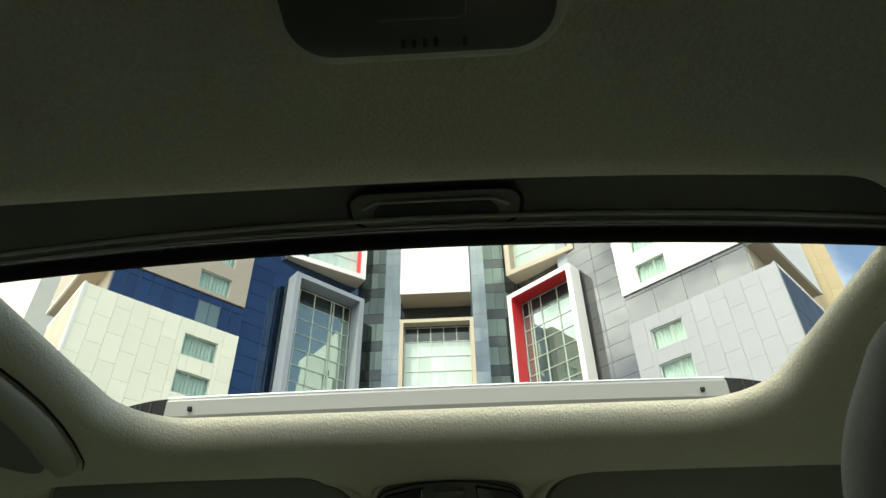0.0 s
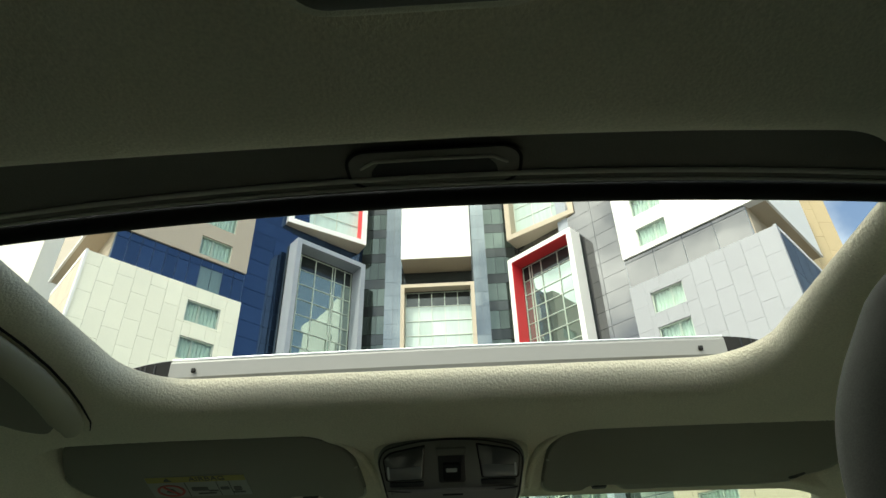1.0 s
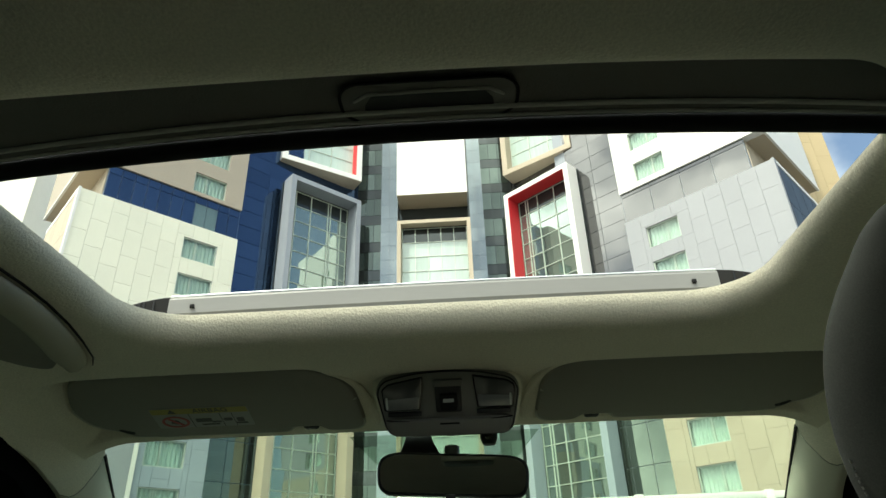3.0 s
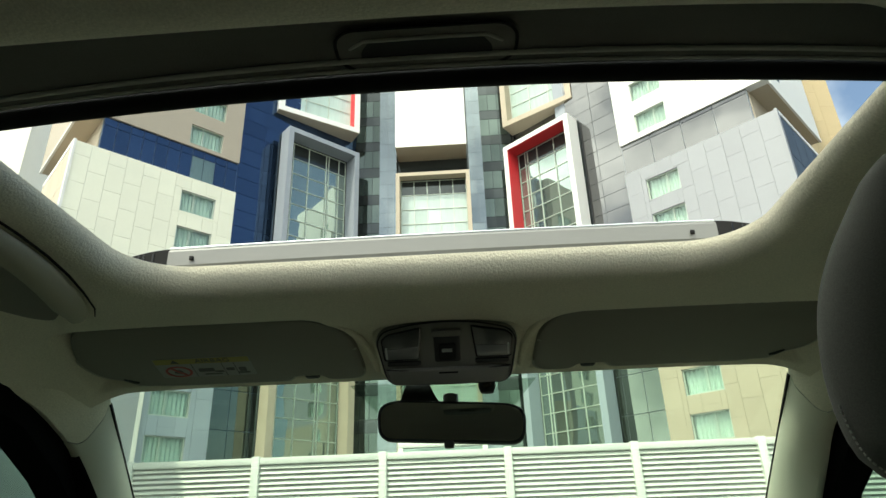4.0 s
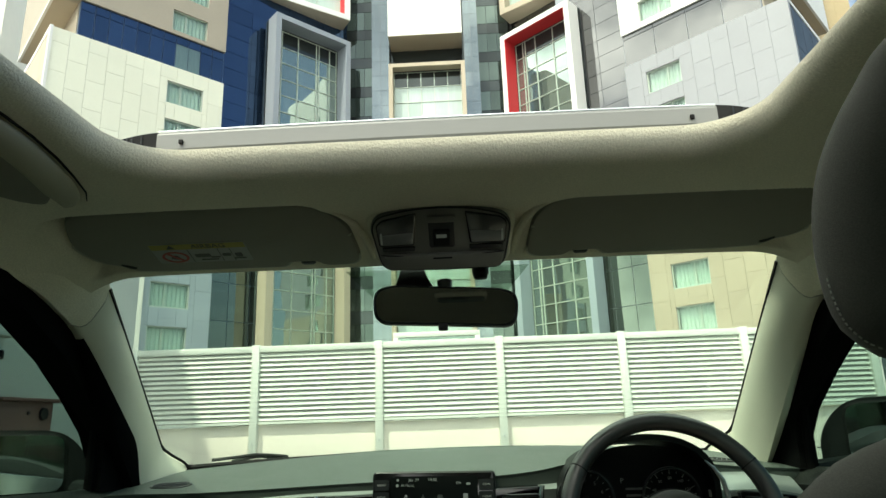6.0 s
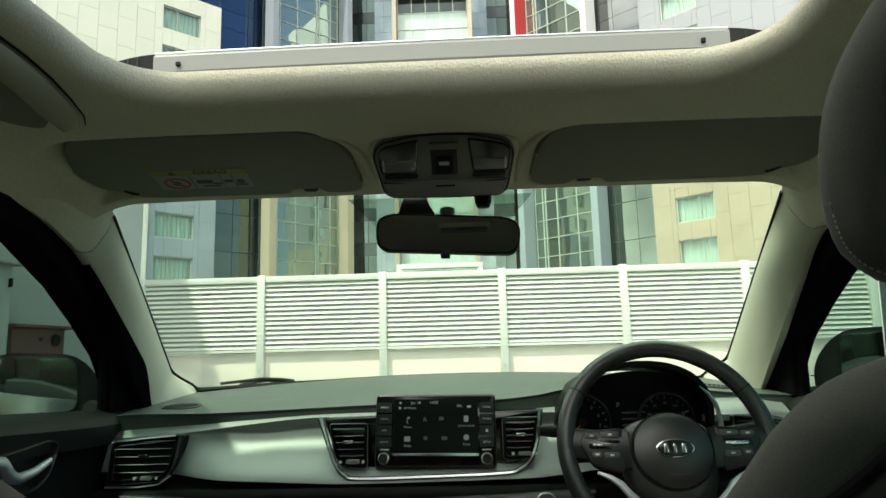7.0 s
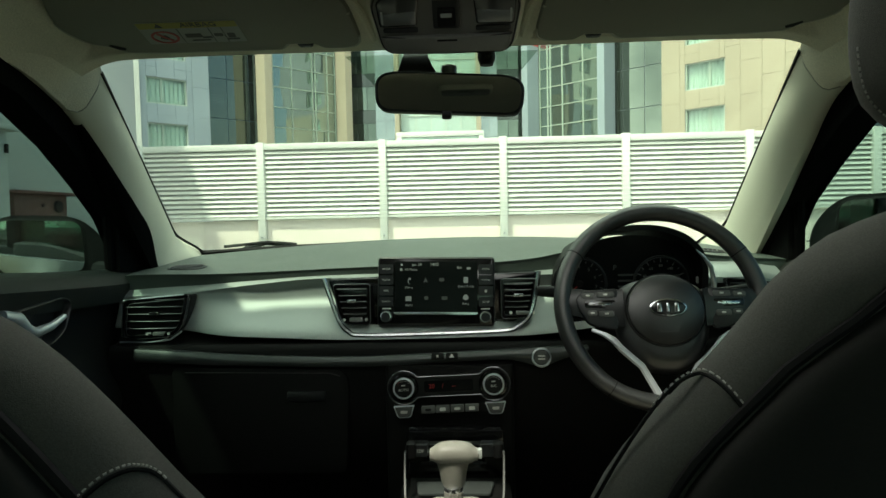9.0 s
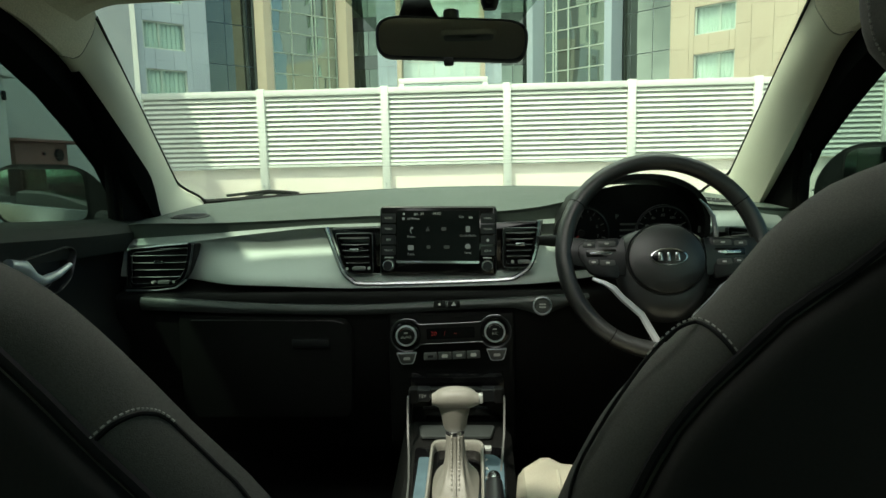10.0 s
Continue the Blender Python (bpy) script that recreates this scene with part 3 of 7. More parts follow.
def portal(name, label, face, u0, u1, z0, z1, th, depth, material, inner=None, low=None, low_z=None, cols=4, lin_far=False, rowh=1.36, w=0.0, pane=None, bays=()):
    """A projecting portal frame with a gridded curtain wall set back in it."""
    base = part(name, face.box(u0, u1, z0, z1, w - depth - 0.5, w - depth - 0.2), K_DARKGLASS, hotel, label, smooth=False)
    def jamb(a, b, c, d, m, nm):
        part(nm, face.box(a, b, c, d, w - depth, w), m, base, smooth=False)
    lo = low_z if low else z0
    jamb(u0, u0 + th, lo, z1, material, "jamb")
    jamb(u1 - th, u1, lo, z1, material, "jamb")
    jamb(u0 + th, u1 - th, z1 - th, z1, material, "head")
    if low:
        jamb(u0 - 0.05, u0 + th + 0.05, z0, lo, low, "jamb")
        jamb(u1 - th - 0.05, u1 + 0.05, z0, lo, low, "jamb")
    if inner:
        ua = u1 - th - 0.04 if lin_far else u0 + th
        part("lining", face.box(ua, ua + 0.04, lo, z1 - th, w - depth, w - 0.05), inner, base, "bright red lining", smooth=False)
        part("lining", face.box(u0 + th, u1 - th, z1 - th - 0.04, z1 - th, w - depth, w - 0.05), inner, base, smooth=False)
    a, b = u0 + th + 0.04, u1 - th - 0.04
    rows = int((z1 - th - 0.05 - z0) / rowh)
    cuts = [a, *bays, b] if bays else [a + (b - a) * i / cols for i in range(cols + 1)]
    for p, q in zip(cuts, cuts[1:]):
        for r in range(rows):
            c = z1 - th - 0.05 - (r + 1) * rowh
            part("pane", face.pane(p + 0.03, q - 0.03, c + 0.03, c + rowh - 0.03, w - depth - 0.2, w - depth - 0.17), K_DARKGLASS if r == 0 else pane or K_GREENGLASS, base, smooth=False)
    for p in cuts:
        part("mullion", face.box(p - 0.035, p + 0.035, z0, z1 - th, w - depth - 0.2, w - depth - 0.10), K_MULLION, base, smooth=False)
    for r in range(rows + 1):
        c = z1 - th - 0.05 - r * rowh
        part("transom", face.box(a, b, c - 0.03, c + 0.03, w - depth - 0.2, w - depth - 0.11), K_MULLION, base, smooth=False)
    return base


PL = Face((-13.18, 41.28), (0.7207, 0.693))
PR = Face((8.52, 41.80), (-0.730, 0.6835))
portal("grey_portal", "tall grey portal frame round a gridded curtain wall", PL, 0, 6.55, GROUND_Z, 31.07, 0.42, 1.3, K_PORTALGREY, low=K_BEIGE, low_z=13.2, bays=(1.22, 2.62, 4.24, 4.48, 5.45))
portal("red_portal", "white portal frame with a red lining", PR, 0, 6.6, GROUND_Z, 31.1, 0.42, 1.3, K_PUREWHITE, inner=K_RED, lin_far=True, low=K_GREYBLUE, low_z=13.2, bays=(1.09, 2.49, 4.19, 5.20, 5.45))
UL = Face((-14.54, 42.30), (0.821, 0.571))
UR = Face((9.34, 43.09), (-0.826, 0.564))


def upper_box(name, label, face, length, z0, face_mat, under_mat, lining=None, far=False):
    """A projecting window box high on the hotel, open below the sky."""
    base = part(name, face.box(0.3, length - 0.3, z0 + 0.3, 41, -3.0, -1.6), K_GREENGLASS, hotel, label, smooth=False)
    part("jamb", face.box(0, 0.5, z0 + 0.5, 41, -1.6, 0), face_mat, base, smooth=False)
    part("jamb", face.box(length - 0.5, length, z0 + 0.5, 41, -1.6, 0), face_mat, base, smooth=False)
    part("sill", face.box(0, length, z0 + 0.03, z0 + 0.5, -1.6, 0), face_mat, base, smooth=False)
    part("soffit", face.box(0.02, length - 0.02, z0, z0 + 0.03, -1.6, -0.02), under_mat, base, smooth=False)
    if lining:
        a = length - 0.54 if far else 0.5
        part("lining", face.box(a, a + 0.04, z0 + 0.5, 41, -1.6, -0.05), lining, base, "bright red lining", smooth=False)
    for k in range(3):
        a, b = 0.55 + (length - 1.1) * k / 3, 0.55 + (length - 1.1) * (k + 1) / 3
        part("pane", face.pane(a + 0.04, b - 0.04, z0 + 0.5, 41, -0.95, -0.92), K_PALEGLASS, base, smooth=False)
    for k in range(4):
        u = 0.55 + (length - 1.1) * k / 3
        part("mullion", face.box(u - 0.035, u + 0.035, z0 + 0.5, 41, -0.95, -0.86), K_MULLION, base, smooth=False)
    for k in range(5):
        part("transom", face.box(0.5, length - 0.5, z0 + 2.4 + 1.36 * k - 0.03, z0 + 2.4 + 1.36 * k + 0.03, -0.95, -0.87), K_MULLION, base, smooth=False)


upper_box("white_window_box", "projecting white window box with a red lining", UL, 7.22, 33.5, K_PUREWHITE, K_BEIGE, K_RED, True)
upper_box("beige_window_box", "projecting beige window box", UR, 6.62, 33.5, K_BEIGE, K_BEIGE)
# dark wall behind the window boxes and portals
for fc, m in ((PL, K_NAVY), (PR, K_PANELGREY)):
    bk = part("backing_wall", fc.box(-1.0, 8.5, 31.2, 41, -2.6, -2.3), K_DARKGLASS, hotel, smooth=False)
    panels(fc, -1.0, 8.5, 31.2, 41, 1.5, 1.36, m, bk, w=-2.3, t=0.05, stagger=False, name="glass_panel", gap=0.028)

# the middle bay
MID = Face((-9.6, 47.0), (1, 0))


def mu(x):
    return x + 9.6


mid = part("middle_bay", MID.box(0, 14.2, GROUND_Z, 41, -1.6, -1.2), K_DARKGLASS, hotel, "recessed middle bay of dark glass", smooth=False)
for a, b in ((-9.2, -6.97), (1.95, 4.4)):
    for k in range(15):
        z = GROUND_Z + 2.714 * k
        panels(MID, mu(a), mu(b), z, z + 0.95, 0.75, 0.95, K_DARKGLASS, mid, w=-1.2, t=0.06, stagger=False, name="glass_panel", gap=0.03)
        panels(MID, mu(a), mu(b), z + 0.95, z + 2.714, 0.75, 1.76, K_BAYGLASS, mid, w=-1.2, t=0.06, stagger=False, name="glass_panel", gap=0.05)
for a, b in ((-6.97, -5.5), (0.76, 1.95)):
    panels(MID, mu(a), mu(b), GROUND_Z, 41, 0.75, 1.36, K_SMOKE, mid, w=-0.4, t=0.06, stagger=False, name="glass_panel", gap=0.025)
    part("column", MID.box(mu(a), mu(b), GROUND_Z, 41, -1.2, -0.41), K_PANELGREY, mid, smooth=False)
portal("middle_portal", "beige portal frame over the entrance bay", MID, mu(-5.49), mu(0.75), GROUND_Z, 29.4, 0.32, 0.8, K_BEIGE, cols=5, w=0.35, pane=K_PALEGLASS)
part("white_block", MID.box(mu(-5.43), mu(0.62), 31.5, 41, -1.2, 1.1), K_PUREWHITE, mid, "plain white block over the middle bay", smooth=False)
part("soffit", MID.box(mu(-5.41), mu(0.60), 31.46, 31.5, -1.2, 1.08), K_BEIGE, mid, smooth=False)

# farther buildings at both ends
far_l = thing("pale_tower", "pale green-white tower behind the hotel", "building")
part("wall", Face((-37.4, 45.0), (-0.3, 1)).box(0, 14, GROUND_Z, 44, -6, 0), K_CREAM, far_l, smooth=False)
far_r = thing("beige_tower", "beige panelled tower behind the hotel", "building")
FR = Face((27.5, 45.0), (1, 0.05))
fw = part("wall", FR.box(0, 3.67, GROUND_Z, 44, -8, 0), K_OCHRE, far_r, smooth=False)
panels(FR, 0, 3.67, 24, 44, 1.22, 2.7, K_OCHRE, fw, w=0.0, t=0.05)

# entrance frame behind the fence
gate = thing("entrance_frame", "white steel entrance frame with pale glass behind the fence", "canopy", at=(-0.9, 20.4, 0))
for nm, a in (("post", (-2.33, -2.17, 20.3, 20.5, 0, 3.62)), ("post", (0.27, 0.43, 20.3, 20.5, 0, 3.62)), ("beam", (-2.33, 0.43, 20.3, 20.5, 3.62, 3.78))):
    under(part(nm, box(*a, r=0.01), FENCE_WHITE), gate)
under(part("glazing", box(-2.16, 0.26, 20.38, 20.42, 0.05, 3.6), K_GREENGLASS), gate)

# fence: posts, louvres, cap rail, base wall
fence = thing("louvre_fence", "white louvred metal fence on a low rendered wall", "fence", at=(0, 10.5, 0))
under(part("base_wall", box(-9.0, 15.0, 10.52, 10.72, 0, 1.06, r=0.01), FENCE_WALL, None, "cream rendered base wall with faint stains"), fence)
POST_X = [-5.48, -3.44, -1.42, 0.54, 2.50, 4.44, 6.40, 8.38, 10.36, 12.34]
slat_bm = box(-0.98, 0.98, -0.007, 0.007, -0.0225, 0.0225)
for v in slat_bm.verts:                      # louvres lean back at the top
    v.co.y += 0.75 * v.co.z
slat_first = None
for i, px in enumerate(POST_X):
    under(part("post", box(px - 0.062, px + 0.062, 10.40, 10.52, 0.62, 2.335, r=0.006), FENCE_WHITE), fence)
    under(part("bolt", lathe([(0.0, 0.012), (0.014, 0.012), (0.016, 0.0)], Matrix.Translation((px, 10.40, 0.78)) @ Matrix.Rotation(radians(90), 4, "X"), 8), CHROME), fence)
    if i + 1 < len(POST_X):
        a, b = px + 0.062, POST_X[i + 1] - 0.062
        mid_x = (a + b) / 2
        under(part("cap_rail", box(a, b, 10.42, 10.50, 2.215, 2.315, r=0.005), FENCE_WHITE), fence)
        under(part("bottom_rail", box(a, b, 10.43, 10.49, 1.07, 1.11, r=0.004), FENCE_WHITE), fence)
        # added sheet: its grey gives the louvre gaps their shade
        under(part("backing_sheet", box(a, b, 10.492, 10.500, 1.11, 2.215), FENCE_GAP_SHADE), fence)
        for k in range(14):
            z = 1.150 + k * 0.0785
            if slat_first is None:
                slat_first = part("slat", slat_bm, FENCE_WHITE, smooth=False)
                ob = slat_first
            else:
                ob = new("slat", slat_first.data)
            ob.scale = ((b - a) / 1.96, 1, 1)
            ob.parent = fence
            ob.location = (mid_x, -0.035, z)

# boundary wall on the passenger side, with a meter cabinet
wall_left = part("boundary_wall", box(-5.80, -5.50, -8.0, 10.42, 0, 4.6), PLASTER)
tagged(wall_left, "tall grey-white plastered boundary wall", "wall", kind="structure")
cab = thing("meter_cabinet", "faded red-brown steel meter cabinet against the wall", "cabinet", at=(-5.35, 7.6, 0))
under(part("body", box(-5.50, -5.20, 7.10, 8.05, 0.0, 1.42, r=0.01), CABINET_PAINT), cab)
under(part("lid", box(-5.50, -5.13, 7.05, 8.24, 1.42, 1.46, r=0.006), CABINET_PAINT), cab)
under(part("dial", lathe([(0, 0.03), (0.07, 0.03), (0.08, 0.0)], Matrix.Translation((-5.20, 7.86, 1.28)) @ Matrix.Rotation(radians(90), 4, "Y"), 16), RUBBER), cab)
under(part("knob", lathe([(0, 0.02), (0.02, 0.02), (0.02, 0.0)], Matrix.Translation((-5.20, 7.58, 1.29)) @ Matrix.Rotation(radians(90), 4, "Y"), 12), RUBBER), cab)
eq = thing("equipment_cabinet", "pale grey-green steel equipment cabinet with a dark window", "cabinet", at=(-5.3, 6.4, 0))
under(part("body", box(-5.50, -5.10, 5.75, 6.90, 0.0, 2.10, r=0.015), PLASTER), eq)
under(part("lid", box(-5.50, -5.02, 5.70, 7.02, 2.10, 2.16, r=0.01), PLASTER), eq)
under(part("inspection_window", box(-5.10, -5.088, 5.95, 6.62, 1.35, 2.00, r=0.006), RUBBER), eq)
under(part("hinge", box(-5.10, -5.07, 6.84, 6.88, 1.85, 1.95, r=0.004), RUBBER), eq)

# ---- the car's cabin ----


def frame_edge(outline, m, r, lift):
    """A thin rounded ridge along an outline."""
    return tube([m @ Vector((x, y, lift - r)) for x, y in outline], r, 6, closed=True)


def sx(x, y):
    """The cabin's middle line drifts slightly to the passenger side ahead."""
    return x - 0.045 * max(0.0, y - 0.8)


ROOF_KNOTS = [(-1.3, 1.25), (-0.7, 1.360), (0.0, 1.385), (0.25, 1.381), (0.45, 1.374), (0.60, 1.368), (0.72, 1.363), (0.80, 1.3585), (0.86, 1.3565), (0.89, 1.3560), (0.95, 1.347), (1.0, 1.334), (1.04, 1.321), (1.125, 1.304)]
OPEN_X, OPEN_Y0, OPEN_Y1 = 0.400, 0.314, 0.736


def roof_z(x, y):
    z = curve_at(ROOF_KNOTS, y)
    d = max(0.0, abs(x) - 0.545) / 0.12
    e = max(0.0, abs(x) - 0.39) / 0.27
    return z - 0.050 * d * d - 0.006 * e * e + 0.024 * pocket(x, y)


def pocket(x, y):
    """How far the headliner is let in for a sun visor, 0 to 1."""
    a = abs(x)
    if a < 0.13 or y < 0.84 or y > 1.06:
        return 0.0
    crest = 0.860 if x < 0 else 0.882
    edge = crest + 0.17 * max(0.0, (0.26 - a) / 0.11) ** 6
    return smooth(0.0, 0.015, y - edge) * (1 - smooth(0.575, 0.612, a)) * (1 - smooth(1.044, 1.058, y))


def headliner_mesh():
    n = 760
    rings = []
    inner, outer = [], []
    ow = 0.668
    cx, cy = 0.0, (OPEN_Y0 + OPEN_Y1) / 2
    hw, hh, r = OPEN_X, (OPEN_Y1 - OPEN_Y0) / 2, 0.080
    pts = rrect(2 * hw, 2 * hh, r, 24)
    # even spacing round the opening
    per = [Vector(p) for p in pts]
    seg = [(per[(i + 1) % len(per)] - per[i]).length for i in range(len(per))]
    total = sum(seg)
    k, acc = 0, 0.0
    for i in range(n):
        s = total * i / n
        while acc + seg[k] < s:
            acc += seg[k]
            k += 1
        p = per[k].lerp(per[(k + 1) % len(per)], (s - acc) / seg[k])
        inner.append(p)
        a = math.atan2(p.y / hh, p.x / hw)
        c, sn = math.cos(a), math.sin(a)
        m = max(abs(c), abs(sn))
        q = Vector((c / m, sn / m))
        oy = 1.080 - cy if q.y > 0 else 1.25 + cy
        x = q.x * ow
        y = q.y * oy
        outer.append(Vector((x, y)))
    def bow(q):
        """The rear edge of the opening swings forward at its ends."""
        return (0.022 * max(0.0, q.x / hw) ** 2 + 0.006 * max(0.0, -q.x / hw) ** 2 - 0.004) if q.y < -0.05 else 0.0
    R = 0.045
    for j in range(10):            # the rolled lip
        a = radians(90 * j / 10)
        ring = []
        for p in inner:
            d = Vector((p.x / hw ** 2, p.y / hh ** 2)).normalized()
            q = p + d * (R * (1 - math.cos(a)))
            x, y = cx + q.x, cy + q.y + bow(q)
            ring.append(Vector((sx(x, y), y, roof_z(x, y) + (1.397 - roof_z(x, y)) * (1 - math.sin(a)))))
        rings.append(ring)
    m = 104
    for j in range(m + 1):
        t = (j / m) ** 1.05
        ring = []
        for p, o in zip(inner, outer):
            d = Vector((p.x / hw ** 2, p.y / hh ** 2)).normalized()
            q = (p + d * R).lerp(o, t)
            x, y = cx + q.x, cy + q.y + bow(q) * max(0.0, 1 - 3 * t)
            z = roof_z(x, y)
            ring.append(Vector((sx(x, y), y, z)))
        rings.append(ring)
    return loft(rings, caps=False, closed=True)


tagged(part("headliner", headliner_mesh(), HEADLINER, sharp=60), "pale grey woven headliner with a rolled sunroof edge", "ceiling", kind="structure")


# outer roof skin with the sunroof's opening in it
for x0, x1, y0, y1 in ((-0.66, 0.66, -1.3, 0.0), (-0.66, -0.47, 0.0, 0.79), (0.47, 0.66, 0.0, 0.79), (-0.66, 0.66, 0.79, 1.10)):
    def skin_at(u, v, dz=0.0):
        x, y = lerp(x0, x1, u), lerp(y0, y1, v)
        return Vector((sx(x, y), y, roof_z(x, y) + 0.030 + 0.012 * smooth(0.0, 0.3, y) * (1 - smooth(0.7, 0.79, y)) + dz))
    tagged(part("roof_panel", solid(lambda u, v: skin_at(u, v), lambda u, v: skin_at(u, v, 0.008), 12, 10), CAR_PAINT), "dark grey painted outer roof of the car", "roof", kind="structure")

# sunshade pushed back, with its finger recess
shade = thing("sunshade", "dark sliding sunshade pushed back, with a finger recess", "sunshade", at=(0, 0.2, 1.41))


def shade_sheet(u, v, dz=0.0):
    x = lerp(-0.46, 0.46, u)
    y = lerp(-0.35, 0.388 + 0.019 * (x / 0.46) ** 2 - 0.006, v)
    return Vector((x, y, 1.412 + dz - 0.012 * (x / 0.46) ** 2 - 0.006 * smooth(0.93, 1.0, v)))


under(part("board", solid(lambda u, v: shade_sheet(u, v), lambda u, v: shade_sheet(u, v, 0.02), 40, 40), SHADE), shade)
lip_pts = [(-0.45 + 0.9 * i / 40, 0.394 + 0.019 * ((-0.45 + 0.9 * i / 40) / 0.46) ** 2, 1.406 - 0.012 * ((-0.45 + 0.9 * i / 40) / 0.46) ** 2) for i in range(41)]
under(part("front_lip", tube(lip_pts, 0.009, 10), RUBBER), shade)
# much paler than the board: the highlight on its ridges is in this colour
RIB_LIT = mat("sunshade_rib_lit", (0.50, 0.49, 0.43), 0.6, grain=0.06, scale=500)
for dy, r in ((0.013, 0.0016), (0.024, 0.0022)):
    rib = [(p[0], p[1] - dy - 0.004 * (1 - (p[0] / 0.45) ** 2), p[2] - 0.0005) for p in lip_pts[2:-2]]
    under(part("rib", tube(rib, r, 8), RIB_LIT), shade)
hm = Matrix.Translation((0.015, 0.356, 1.4095)) @ Matrix.Rotation(radians(180), 4, "X")
RECESS = mat("sunshade_recess", (0.19, 0.185, 0.16), 0.6, grain=0.05, scale=400)
o1 = rrect(0.142, 0.044, 0.018, 8)
under(part("recess_plate", slab(rrect(0.140, 0.042, 0.017, 8), hm, 0.0030, 0.0015), RECESS), shade)
under(part("finger_recess", frame_edge(o1, hm, 0.0014, 0.0040), RUBBER, None, "shallow finger recess"), shade)
# the slot's shade is dark colour on a slightly raised slab
slot = rounded([(-0.052, -0.014), (0.052, -0.014), (0.052, -0.002), (0.044, 0.009), (-0.044, 0.009), (-0.052, -0.002)], 0.004)
under(part("recess_slot", slab(slot, hm, 0.0034), mat("recess_slot_shade", (0.02, 0.02, 0.02), 0.7, grain=0.08, scale=400)), shade)
lip2 = [hm @ Vector(p) for p in ((-0.060, 0.002, 0.0025), (-0.054, 0.007, 0.004), (-0.048, 0.0115, 0.0045), (0.0, 0.0120, 0.0045), (0.048, 0.0115, 0.0045), (0.054, 0.007, 0.004), (0.060, 0.002, 0.0025))]
under(part("slot_lip", tube(lip2, 0.0014, 8), RIB_LIT), shade)

# wind deflector over the front of the opening
defl = thing("wind_deflector", "raised silver wind deflector bar with black end caps", "deflector", at=(0, 0.8, 1.44))


def deflector():
    rings = []
    for i in range(41):
        s = i / 40 * 2 - 1
        x = 0.392 * s
        z = 1.4455 - 0.009 * s * s
        y = 0.812 - 0.014 * s * s
        prof = [(-0.004, -0.0165), (0.004, -0.0175), (0.010, -0.010), (0.012, 0.008), (0.008, 0.0165), (0.000, 0.0175), (-0.005, 0.0125), (-0.0065, 0.010), (-0.0065, -0.012)]
        rings.append([Vector((x, y + a, z + b)) for a, b in prof])
    return loft(rings)


DEFLECTOR = mat("deflector_silver", (0.20, 0.20, 0.19), 0.42, 0.3, grain=0.05, scale=40, stretch=(1, 30, 30), stain=0.03, sscale=2)
under(part("bar", deflector(), DEFLECTOR, None, "silver painted bar", sharp=14), defl)
for sgn in (-1, 1):
    rings = []
    for i in range(11):
        t = i / 10
        x = sgn * (0.3925 + 0.062 * t)
        h = 0.018 * (1 - 0.80 * t ** 1.8)
        z = 1.4365 - 0.010 * t
        y = 0.798 - 0.016 * t
        rings.append([Vector((x, y + a, z + b * h)) for a, b in ((-0.006, -1), (0.010, -1), (0.010, 0.9), (0.004, 1), (-0.006, 0.8))])
    c = under(part("end_cap", loft(rings), RUBBER, None, "black plastic end cap"), defl)
    under(part("cap_edge", tube([r[3] for r in rings], 0.0012, 6), GUNMETAL), defl)
    for k in (3, 5, 6):
        r = rings[k]
        under(part("cap_rib", tube([r[0].lerp(r[4], 0.15) + Vector((0, -0.001, 0)), r[0].lerp(r[4], 0.9) + Vector((0, -0.001, 0))], 0.0011, 5), SATIN), defl)
    under(part("screw_hole", box(sgn * 0.357 - 0.003, sgn * 0.357 + 0.003, 0.7895, 0.7935, 1.432, 1.438, r=0.001), RUBBER), defl)
under(part("gutter", loft([[Vector((x, y, z + dz)) for y, dz in ((0.800, -0.020), (0.800, 0.0), (0.812, 0.0), (0.812, -0.020))] for x, z in ((-0.350, 1.423), (0.0, 1.4205), (0.38, 1.4125))]), SILVER_PAINT, None, "pale gutter strip"), defl)
# bright tube drawn as the highlight along the bar's top
under(part("top_edge", tube([(0.392 * s, 0.811 - 0.014 * s * s, 1.4622 - 0.009 * s * s) for s in [k / 12 - 1 for k in range(25)]], 0.0022, 6), SILVER_PAINT), defl)
for sgn in (-1, 1):
    tagged(part("sunroof_rail", box(sgn * 0.478 - 0.016, sgn * 0.478 + 0.016, 0.05, 0.76, 1.388, 1.402, r=0.003), RUBBER), "black sunroof guide rail", "rail", kind="structure")

# windshield, its seals and pillars
WT, WB = (1.122, 1.304), (1.80, 0.937)


def ws_point(s, t):
    """s across from -1 to 1, t down the glass from 0 to 1."""
    y, z = lerp(WT[0], WB[0], t), lerp(WT[1], WB[1], t)
    x = s * lerp(0.625, 0.775, t)
    return Vector((sx(x, y), y, z))


glass = part("windshield", solid(lambda u, v: ws_point(u * 2 - 1, v * 1.15 - 0.06), lambda u, v: ws_point(u * 2 - 1, v * 1.15 - 0.06) + Vector((0, 0.002, 0.004)), 4, 4), WINDSHIELD)
tagged(glass, "clear slightly green windshield", "windshield", kind="structure")
frit = bmesh.new()
loft([[Vector((sx(x, 1.13), lerp(1.098, 1.200, t), lerp(1.313, 1.257, t) - d)) for x, t in ((-0.165, 0.0), (0.165, 0.0), (0.105, 1.0), (-0.105, 1.0))] for d in (0.004, 0.005)], bm=frit)
tagged(part("windshield_frit", frit, FRIT, smooth=False), "grey dotted patch on the glass behind the mirror", "windshield", kind="structure").visible_shadow = False
